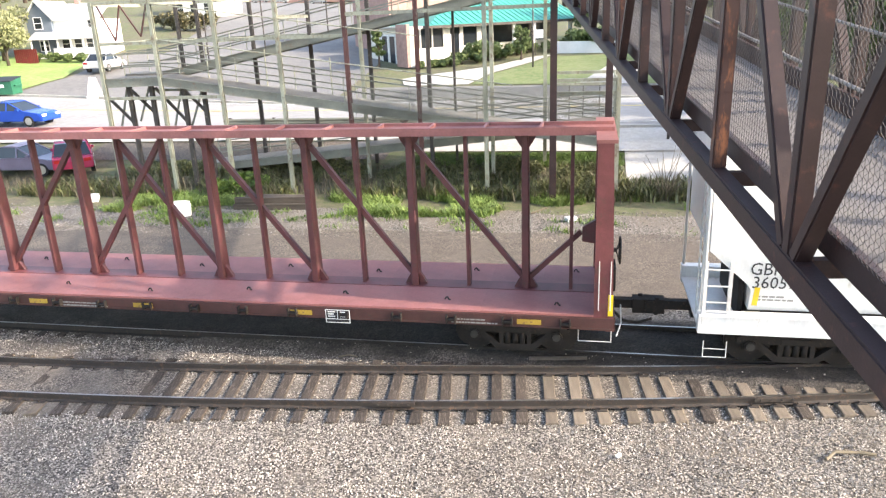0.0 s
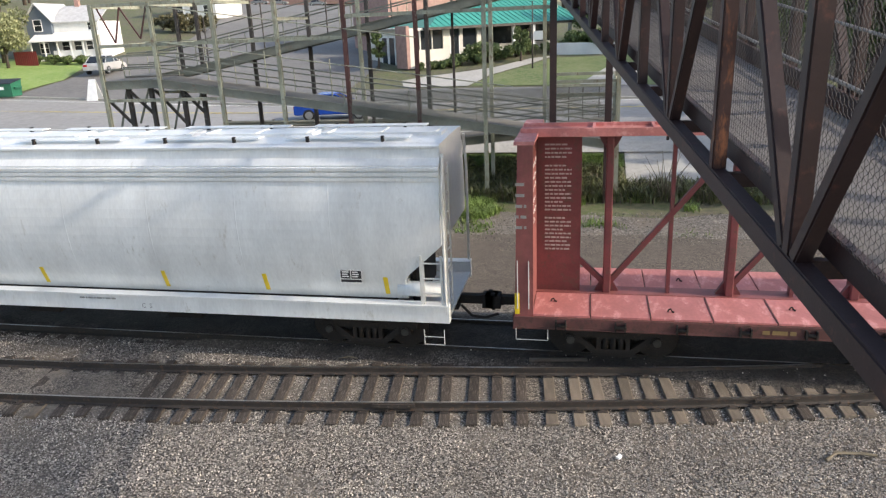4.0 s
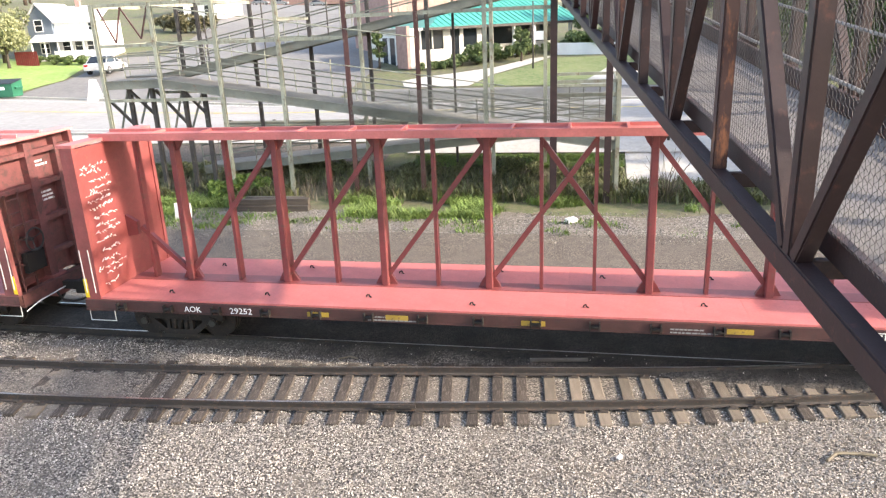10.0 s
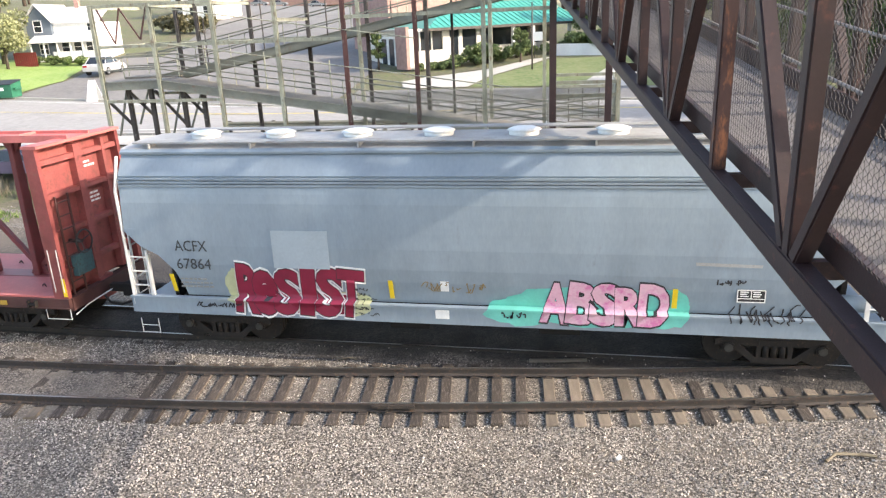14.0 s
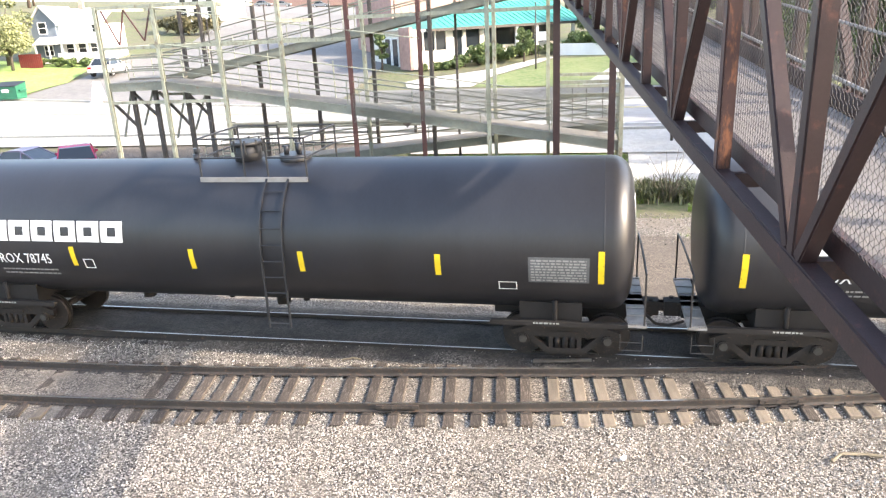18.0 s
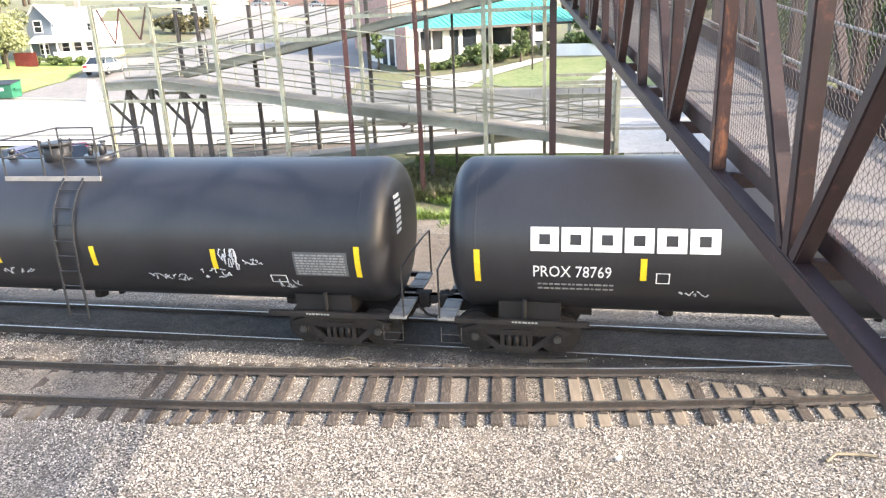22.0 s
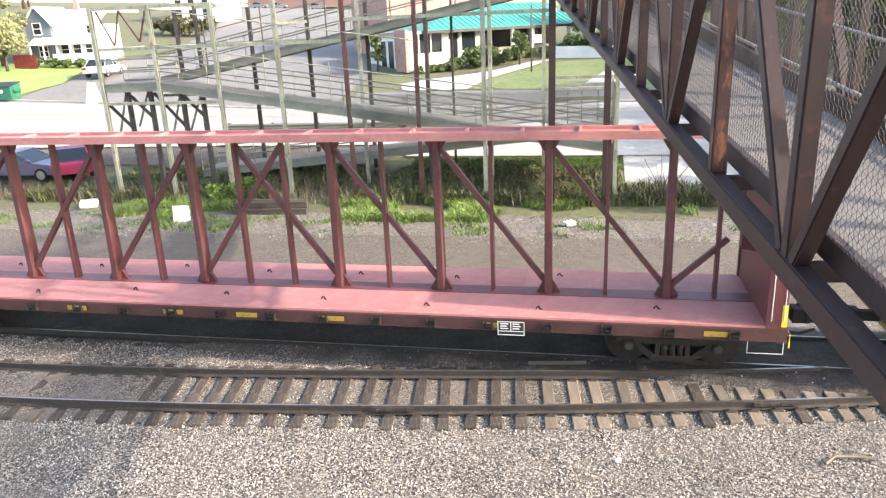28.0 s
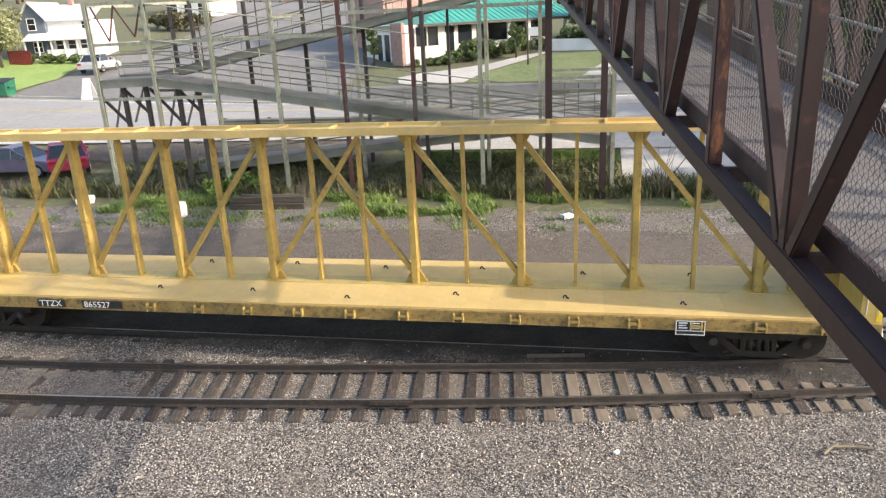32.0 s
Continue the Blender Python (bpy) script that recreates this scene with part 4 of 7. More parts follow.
def side_frame_mesh():
    bm = B()
    top = [(-1.15, 0.50), (-1.15, 0.62), (-0.62, 0.80), (0.62, 0.80), (1.15, 0.62), (1.15, 0.50)]
    bottom = [(-0.80, 0.50), (-0.42, 0.18), (0.42, 0.18), (0.80, 0.50)]
    for y0, y1 in ((-0.06, 0.06),):
        loft(bm, [[(x, y, z) for x, z in top] for y in (y0, y1)])
    beam(bm, (-0.82, 0, 0.55), (-0.40, 0, 0.20), 0.13, 0.13, (0, 1, 0))
    beam(bm, (0.82, 0, 0.55), (0.40, 0, 0.20), 0.13, 0.13, (0, 1, 0))
    beam(bm, (-0.44, 0, 0.19), (0.44, 0, 0.19), 0.14, 0.13, (0, 0, 1))
    for x in (-0.30, 0.30):
        beam(bm, (x, 0, 0.22), (x, 0, 0.72), 0.09, 0.13, (0, 1, 0))
    for x in (-0.16, 0.0, 0.16):
        rod(bm, (x, -0.03, 0.25), (x, -0.03, 0.52), 0.06, 10)
    box(bm, -0.30, -0.09, 0.52, 0.30, 0.05, 0.64)
    for x in (-0.89, 0.89):
        box(bm, x - 0.13, -0.07, 0.38, x + 0.13, 0.07, 0.60)
        rod(bm, (x, -0.07, 0.46), (x, -0.12, 0.46), 0.12, 12)
    return mesh_of(bm, "side_frame", "truck_steel")


WHEELSET, SIDE_FRAME = wheelset_mesh(), side_frame_mesh()
BOLSTER = mesh_of(box(B(), -0.28, -1.0, 0.42, 0.28, 1.0, 0.72), "truck", "truck_steel")
BEARING_CAP = mesh_of(rod(B(), (0, 0.02, 0), (0, -0.02, 0), 0.085, 12), "bearing_cap", "cap_steel")
KNUCKLE = B()
box(KNUCKLE, -0.1, -0.09, 0.78, 0.55, 0.09, 0.98)
box(KNUCKLE, 0.45, -0.16, 0.70, 0.80, 0.16, 1.02)
box(KNUCKLE, 0.72, -0.20, 0.74, 0.88, 0.02, 1.0)
rod(KNUCKLE, (0.62, 0.1, 0.66), (0.62, 0.1, 1.06), 0.05, 8)
pipe_path(KNUCKLE, [(0.0, -0.35, 0.85), (0.25, -0.42, 0.62), (0.55, -0.40, 0.58), (0.85, -0.34, 0.66)], 0.03)
KNUCKLE = mesh_of(KNUCKLE, "coupler", "truck_steel")


def railcar(name, label, u, length, truck_x=2.1):
    ob = thing(name, label, "freight car", (u, YC, 0), "cars of the train")
    CARS.append((ob, u))
    for x in (truck_x, length - truck_x):
        t = placed("truck", BOLSTER, ob, x)
        for s in (-1, 1):
            placed("side_frame", SIDE_FRAME, t, 0, s * 1.0, 0, 0, 0, 0 if s < 0 else 180)
        for d in (-0.89, 0.89):
            w = placed("wheelset", WHEELSET, t, d, 0, WHEEL_R)
            WHEELSETS.append((w, d))
        for d in (-0.89, 0.89):
            placed("bearing_cap", BEARING_CAP, t, d, -1.13, 0.46, label="scuffed grey bearing end cap")
    placed("coupler", KNUCKLE, ob, length - 0.05, label="cast steel knuckle coupler")
    placed("coupler", KNUCKLE, ob, 0.05, rz=180, label="cast steel knuckle coupler")
    return ob


def lettering(body, size, material, wide=1.0):
    """Flat raised text in the x-z plane, facing -y, its lower left corner at the origin."""
    c = bpy.data.curves.new("text", "FONT")
    c.body, c.size, c.extrude, c.resolution_u = body, size, 0.002, 2
    o = bpy.data.objects.new("text", c)
    me = bpy.data.meshes.new_from_object(o)
    bpy.data.objects.remove(o)
    me.transform(Matrix.Rotation(radians(90), 4, "X") @ Matrix.Diagonal((wide, 1, 1, 1)))
    me.materials.clear()
    me.materials.append(M[material])
    return me


def text_part(name, body, size, material, parent, x, y, z, label="", wide=1.0):
    return placed(name, lettering(body, size, material, wide), parent, x, y, z, label=label)


def bars_part(name, rows, width, pitch, thick, material, parent, x, y, z, label="", seed=0, facing=None):
    """Unreadable small print as rows of short bars, in the x-z plane facing -y, or in y-z when facing is 'x'."""
    r = random.Random(seed)
    bm = B()
    for i in range(rows):
        a = 0.0
        while a < width * (0.98 if i % 3 else 0.7):
            b = min(a + r.uniform(0.5, 1.6) * thick * 2.2, width)
            if facing == "x":
                box(bm, x, y + a, z - i * pitch, x + 0.004, y + b, z - i * pitch + thick)
            else:
                box(bm, x + a, y - 0.004, z - i * pitch, x + b, y, z - i * pitch + thick)
            a = b + thick * 0.6
    return tagged(part(name, bm, material, parent), label, kind="stuff")


def plate_part(parent, x, y, z, w=0.56, h=0.31):
    b = B()
    box(b, x, y - 0.012, z, x + w, y, z + h)
    p = part("stencil_plate", b, "black", parent, "black stencil plate with a white frame")
    b = B()
    t = 0.016
    for a0, c0, a1, c1 in ((0, 0, w, t), (0, h - t, w, h), (0, t, t, h - t), (w - t, t, w, h - t), (w * 0.48, h * 0.3, w * 0.51, h - t), (t, h * 0.27, w - t, h * 0.32)) + tuple((w * (0.1 + 0.46 * i), h * k, w * (0.4 + 0.46 * i - 0.05 * (i + j) % 0.1), h * (k + 0.08)) for i in (0, 1) for j, k in enumerate((0.45, 0.62, 0.79))):
        box(b, x + a0, y - 0.016, z + c0, x + a1, y - 0.012, z + c1)
    part("stencil_frame", b, "mark_white", p)


def ladder_mesh(width, height, rungs, r, material):
    bm = B()
    for a in (0, width):
        beam(bm, (a, 0, 0), (a, 0, height), 0.05, 0.03, (0, 1, 0))
    for i in range(rungs):
        z = height * (i + 0.5) / rungs
        rod(bm, (0, 0, z), (width, 0, z), r, 6)
    return mesh_of(bm, "ladder", material)


STEP = B()
pipe_path(STEP, [(-0.22, 0, 0.35), (-0.22, 0, 0), (0.22, 0, 0), (0.22, 0, 0.35)], 0.010)
pipe_path(STEP, [(-0.22, 0, 0.18), (0.22, 0, 0.18)], 0.009)
STEP = mesh_of(STEP, "step", "grab_white")
STIRRUP = mesh_of(pipe_path(B(), [(-0.33, 0, 0.3), (-0.33, 0, 0), (0.33, 0, 0), (0.33, 0, 0.3)], 0.010), "step", "grab_white")
STEP_BLACK = STEP.copy()
STEP_BLACK.materials.clear()
STEP_BLACK.materials.append(M["black"])
TAPE = mesh_of(box(B(), 0, -0.006, 0, 0.5, 0, 0.11), "reflector", "reflector_dull")
TAPE_UP = mesh_of(box(B(), 0, -0.006, 0, 0.10, 0, 0.46), "reflector", "reflector")
WINCH = B()
box(WINCH, -0.11, -0.09, -0.02, -0.08, 0.03, 0.16)
box(WINCH, 0.08, -0.09, -0.02, 0.11, 0.03, 0.16)
rod(WINCH, (-0.12, -0.04, 0.06), (0.12, -0.04, 0.06), 0.04, 8)
WINCH = mesh_of(WINCH, "winch", "truck_steel")
WINCH_YELLOW = WINCH.copy()
WINCH_YELLOW.materials.clear()
WINCH_YELLOW.materials.append(M["grimy_yellow"])
HOOK = B()
pipe_path(HOOK, [(0, 0, 0.01), (0.015, 0.01, 0.055), (0.06, 0.02, 0.065), (0.075, 0.01, 0.02), (0.12, -0.02, 0.015)], 0.016)
HOOK = mesh_of(HOOK, "strap_hook", "under")


def centerbeam(label, u, length, steel, deck, sill, seed, tapes, plate=None, seams=False, bays=18, end_top=2.5, panels=(True, True)):
    ob = railcar("centerbeam_flatcar", label, u, length)
    rng = random.Random(seed)
    d0, d1 = 0.42, length - 0.42
    bay = (d1 - d0) / bays
    floor = 1.18
    # deck panels
    gap = 0.012 if seams else 0.0005
    panel = B()
    box(panel, gap, 0.0, 0.0, bay - gap, 1.26, 0.05)
    bmesh.ops.bevel(panel, geom=list(panel.edges), offset=0.006 if seams else 0.0015, segments=1, affect="EDGES")
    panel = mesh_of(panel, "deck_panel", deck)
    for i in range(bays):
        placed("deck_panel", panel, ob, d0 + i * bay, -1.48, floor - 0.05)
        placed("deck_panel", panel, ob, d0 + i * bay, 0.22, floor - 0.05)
        if seams:
            part("deck_strap", box(B(), d0 + i * bay - 0.014, -1.47, floor, d0 + i * bay + 0.014, -0.3, floor + 0.012), sill, ob)
    # frame below the deck
    part("center_sill", box(B(), 0.1, -0.24, 0.62, length - 0.1, 0.24, floor + 0.012), steel, ob)
    for s in (-1, 1):
        b = B()
        box(b, 0.05, s * 1.49 - 0.05, 0.90, length - 0.05, s * 1.49 + 0.05, floor - 0.052)
        box(b, 0.05, s * 1.49 - 0.075, 0.88, length - 0.05, s * 1.49 + 0.075, 0.91)
        part("side_sill", b, sill, ob, "grimy side sill")
    for i in range(0, bays + 1, 2):
        x = d0 + i * bay
        part("cross_bearer", beam(B(), (x, -1.4, 0.9), (x, 1.4, 0.9), 0.14, 0.22), "under", ob)
    for i in range(bays):
        if seed == 5 and 3.4 < d0 + (i + 0.5) * bay < 6.6:
            continue
        placed("winch", WINCH_YELLOW if seed == 5 else WINCH, ob, d0 + (i + 0.5) * bay, -1.55, 0.93)
        if i % 2 == seed % 2:
            placed("strap_hook", HOOK, ob, d0 + (i + 0.3) * bay, -0.95 + rng.uniform(-0.2, 0.2), floor)
            placed("strap_hook", HOOK, ob, d0 + (i + 0.6) * bay, 0.85 + rng.uniform(-0.2, 0.2), floor)
    # centre posts and diagonals, mirrored about the middle; their shade is in the post_ colours
    z0, z1 = floor, 4.68
    mid = length / 2
    for side in (-1, 1):
        for o in (1.75, 4.2, 6.65, 9.2):
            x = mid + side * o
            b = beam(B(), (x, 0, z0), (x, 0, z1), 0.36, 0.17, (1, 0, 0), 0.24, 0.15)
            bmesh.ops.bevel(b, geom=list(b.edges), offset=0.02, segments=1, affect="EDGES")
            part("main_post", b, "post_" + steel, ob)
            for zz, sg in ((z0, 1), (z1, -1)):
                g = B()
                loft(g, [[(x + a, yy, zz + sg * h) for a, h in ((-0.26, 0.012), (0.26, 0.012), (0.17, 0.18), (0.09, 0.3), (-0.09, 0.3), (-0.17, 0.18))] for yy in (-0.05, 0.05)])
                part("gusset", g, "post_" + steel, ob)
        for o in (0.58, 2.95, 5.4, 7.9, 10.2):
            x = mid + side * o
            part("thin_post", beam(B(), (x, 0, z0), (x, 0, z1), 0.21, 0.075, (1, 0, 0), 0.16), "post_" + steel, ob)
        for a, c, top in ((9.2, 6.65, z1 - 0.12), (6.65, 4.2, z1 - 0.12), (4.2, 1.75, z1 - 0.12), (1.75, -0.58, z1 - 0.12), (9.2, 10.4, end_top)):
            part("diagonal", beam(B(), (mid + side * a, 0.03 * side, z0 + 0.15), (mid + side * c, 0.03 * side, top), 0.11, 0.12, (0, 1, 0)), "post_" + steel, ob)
    # top chord, in the deck's paler colour
    prof = ((-0.42, 0.0), (0.42, 0.0), (0.42, 0.17), (0.36, 0.17), (0.36, 0.10), (-0.36, 0.10), (-0.36, 0.17), (-0.42, 0.17))
    part("top_chord", loft(B(), [[(x, y, z1 + z) for y, z in prof] for x in (0.12, length - 0.12)]), deck, ob, "top chord in the pale deck colour")
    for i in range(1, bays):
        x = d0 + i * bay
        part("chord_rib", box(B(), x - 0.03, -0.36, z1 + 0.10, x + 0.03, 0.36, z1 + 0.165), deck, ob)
    # bulkheads
    for x, s in ((0.0, 1), (length, -1)):
        inner = x + s * d0
        b = B()
        box(b, min(inner, inner - s * 0.06), -1.46, floor - 0.04, max(inner, inner - s * 0.06), 1.46, 4.66)
        bh = part("bulkhead", b, steel, ob)
        part("back_sheet", box(B(), min(inner - s * 0.062, inner - s * 0.066), -1.37, floor, max(inner - s * 0.062, inner - s * 0.066), 1.37, 4.64), "grimy_" + steel, bh, "grimy back of the bulkhead, toned for light and shade")
        if panels[0 if s > 0 else 1]:
            part("end_panel", box(B(), min(inner, inner + s * 0.95), -0.1, floor + 0.013, max(inner, inner + s * 0.95), 0.1, z1 - 0.003), "post_" + steel, ob)
        else:
            g = B()
            loft(g, [[(inner, yy, end_top - 0.25), (inner, yy, end_top + 0.3), (inner + s * 0.3, yy, end_top + 0.12), (inner + s * 0.3, yy, end_top - 0.2)] for yy in (-0.06, 0.06)])
            part("gusset", g, "post_" + steel, ob)
        if s < 0:
            w = B()
            for k in range(16):
                a0, a1 = 2 * math.pi * k / 16, 2 * math.pi * (k + 1) / 16
                rod(w, (x + 0.06, -0.75 + 0.28 * math.cos(a0), 2.35 + 0.28 * math.sin(a0)), (x + 0.06, -0.75 + 0.28 * math.cos(a1), 2.35 + 0.28 * math.sin(a1)), 0.022, 6)
            for k in range(3):
                a0 = 2.1 * k + 0.4
                rod(w, (x - 0.02, -0.75, 2.35), (x + 0.06, -0.75 + 0.28 * math.cos(a0), 2.35 + 0.28 * math.sin(a0)), 0.014, 5)
            rod(w, (x - 0.34, -0.75, 2.35), (x, -0.75, 2.35), 0.05, 8)
            part("brake_wheel", w, "black", ob, "dark hand-brake wheel")
            part("brake_housing", box(B(), x - 0.16, -1.05, 1.55, x - 0.02, -0.45, 2.05), "teal_grime" if seed == 3 else "under", ob, "teal brake housing" if seed == 3 else "dark brake housing")
            part("uncoupling_lever", pipe_path(B(), [(x + 0.02, -1.46, 0.72), (x + 0.12, -1.1, 0.86), (x + 0.14, -0.2, 0.9)], 0.014), "reflector" if seed == 4 else "grab_white", ob)
        for y in (-1.44, 1.44):
            c = B()
            loft(c, [[(inner + s * 0.03, y + a, z), (inner - s * w, y + a, z)] + [(inner - s * w, y + bb, z), (inner + s * 0.03, y + bb, z)] for z, w, a, bb in ((0.90, 0.36, -0.06, 0.06), (4.70, 0.27, -0.06, 0.06))])
            part("corner_post", c, steel, bh)
        for z in (1.75, 2.65, 3.55, 4.35):
            part("stiffener", box(B(), min(inner - s * 0.06, inner - s * 0.24), -1.37, z - 0.06, max(inner - s * 0.06, inner - s * 0.24), 1.37, z + 0.06), "grimy_" + steel, bh)
        for y, w in ((-0.1, 0.13), (0.85, 0.05)):
            part("stiffener", box(B(), min(inner - s * 0.06, inner - s * 0.26), y - w, floor, max(inner - s * 0.06, inner - s * 0.26), y + w, 4.6), "grimy_" + steel, bh)
        if s < 0:
            for z, n in ((4.05, 2), (3.25, 3)):
                bars_part("small_print", n, 0.55, 0.1, 0.05, "mark_white", ob, inner + 0.068, 0.1, z, "white stencilled notices on the bulkhead's back", int(z * 10), "x")
        part("cap", box(B(), min(inner + s * 0.06, inner - s * 0.34), -1.5, 4.70, max(inner + s * 0.06, inner - s * 0.34), 1.5, 4.77), deck, bh, "scuffed pale cap")
        placed("ladder", LADDER_GRAB[sill], bh, inner - s * 0.30, -1.20 if s < 0 else 0.8, 0.95, 0, 0, 90)
        for g in (0.13, 0.36):
            part("grab_iron", rod(B(), (x + s * g, -1.515, 1.3), (x + s * g, -1.515, 2.35), 0.011, 6), "grab_white", bh)
        placed("reflector", TAPE_UP, bh, inner - s * 0.30 - 0.05, -1.505, 1.18, label="upright yellow tape")
        placed("step", STIRRUP, ob, x + s * 0.42, -1.5, 0.60)
        part("end_sill", box(B(), min(x + s * 0.02, x + s * 0.2), -1.44, 0.80, max(x + s * 0.02, x + s * 0.2), 1.44, floor - 0.06), sill, ob)
    for x in tapes:
        placed("reflector", TAPE, ob, x * length, -1.57, 0.95, label="yellow reflective strip")
    if plate:
        plate_part(ob, plate * length, -1.585, 0.80)
    return ob


def scrapes(parent, seed, count):
    """Scratches and chalk strokes on the inner face of the leading bulkhead."""
    b = B()
    r = random.Random(seed)
    y, z = -1.3, 4.2
    for i in range(count):
        z2, y2 = z + r.uniform(-0.07, 0.07), y + r.uniform(0.02, 0.09)
        beam(b, (0.428, y, z), (0.428, y2, z2), 0.016, r.uniform(0.006, 0.02))
        y += r.uniform(0.04, 0.11)
        if y > -0.2 - r.random() * 0.4:
            y, z = r.uniform(-1.38, -1.0), z - r.uniform(0.12, 0.26)
        if z < 1.4:
            z = r.uniform(3.0, 4.3)
    tagged(part("scrape", b, "mark_white", parent), "white scrapes on the bulkhead", kind="stuff")


LADDER_GRAB = {k: ladder_mesh(0.42, 2.6, 8, 0.016, k) for k in ("sill_brown", "sill_pink", "sill_yellow")}
car = centerbeam("dull maroon centerbeam flatcar, empty", -21.68, 22.3, "maroon", "deck_maroon", "sill_brown", 1, (0.05, 0.16, 0.28, 0.385, 0.51, 0.685, 0.91), 0.722, panels=(False, False))
bars_part("small_print", 2, 1.2, 0.07, 0.03, "mark_faint", car, 9.5, -1.57, 0.99, "faded stencilled lines", 3)
bars_part("small_print", 2, 1.0, 0.07, 0.03, "mark_faint", car, 18.9, -1.57, 0.99, "faded stencilled lines", 4)

car = centerbeam("sun-bleached red centerbeam flatcar with dented deck", 21.27, 22.3, "pinkred", "deck_pink", "sill_pink", 2, (), None, True)
scrapes(car, 23, 60)
for z, n, k in ((4.45, 4, 5), (4.0, 12, 50), (2.85, 9, 51)):
    bars_part("small_print", n, 0.56, 0.088, 0.034, "notice_pale", car, 0.6, -0.102, z, "white stencilled notices on the end panel", k)
bars_part("small_print", 5, 0.22, 0.22, 0.06, "mark_faint", car, 0.1, -1.503, 3.9, "scratched white marks", 6)
for z, n, k in ((4.45, 4, 7), (4.0, 12, 70), (2.85, 9, 71)):
    bars_part("small_print", n, 0.56, 0.088, 0.034, "notice_pale", car, 21.13, -0.102, z, "white stencilled notices on the end panel", k)
bars_part("side_marks", 1, 0.75, 0.1, 0.08, "stencil_tan", car, 4.9, -1.57, 0.97, "dirty yellow lettering", 8)

car = centerbeam("faded red centerbeam flatcar, empty", 45.3, 22.45, "red", "deck_red", "sill_brown", 3, (0.25, 0.33, 0.46, 0.64, 0.83, 0.9), 0.753, panels=(False, False))
text_part("side_marks", "AOK", 0.2, "mark_white", car, 2.62, -1.575, 0.94, "white letters")
text_part("side_marks", "29252", 0.2, "mark_white", car, 3.75, -1.575, 0.94, "white numerals", 1.1)
scrapes(car, 21, 170)
bars_part("small_print", 2, 1.1, 0.07, 0.03, "mark_faint", car, 7.0, -1.57, 0.99, "faded stencilled lines", 9)
bars_part("small_print", 2, 0.9, 0.07, 0.03, "mark_faint", car, 13.3, -1.57, 0.99, "faded stencilled lines", 10)

car = centerbeam("dusty crimson centerbeam flatcar, empty", 140.6, 22.75, "crimson", "deck_dusty", "sill_brown", 4, (0.02, 0.19, 0.3, 0.41, 0.49, 0.58, 0.74, 0.93), 0.75, panels=(False, False))
plate_part(car, 0.1, -1.505, 2.95, 0.26, 0.26)
b = B()
box(b, 2.95, -1.58, 0.93, 3.4, -1.575, 1.1)
part("logo_block", b, "mark_white", car, "white block shape")
text_part("side_marks", "625855", 0.2, "mark_white", car, 4.0, -1.575, 0.94, "white numerals")
scrapes(car, 22, 10)

car = centerbeam("freight-yellow centerbeam flatcar, empty", 165.45, 22.4, "yellow", "deck_yellow", "sill_yellow", 5, (), 0.83, False, 18, 4.3)
part("mark_plate", box(B(), 4.0, -1.574, 0.925, 4.75, -1.571, 1.115), "black", car, "black panel behind the letters")
part("mark_plate", box(B(), 5.2, -1.574, 0.925, 6.25, -1.571, 1.115), "black", car, "black panel behind the numerals")
text_part("side_marks", "TTZX", 0.21, "mark_white", car, 4.06, -1.577, 0.945, "pale letters", 1.1)
text_part("side_marks", "865527", 0.21, "mark_white", car, 5.25, -1.577, 0.945, "pale numerals", 1.1)
bars_part("small_print", 5, 0.6, 0.16, 0.05, "stencil_tan", car, 0.6, -0.102, 4.2, "faint stencilled notices on the end panel", 12)
bars_part("small_print", 3, 0.6, 0.16, 0.07, "stencil_tan", car, 0.6, -0.102, 2.4, "faint stencilled notices on the end panel", 13)


# covered hoppers
def bulge(z):
    """Half width of the barrel-sided hopper at a height."""
    return 1.53 - (z - 2.95) ** 2 / 7.5


def tuck(z):
    """Half width of the lower side of the round-hatched hopper."""
    return 1.53 - 0.115 * max(0.0, 2.55 - z) ** 2


def hug(ob, base, z):
    """Bends flat marks onto the barrel side."""
    for v in ob.data.vertices:
        v.co.y += -bulge(z + v.co.z) - 0.006 - base


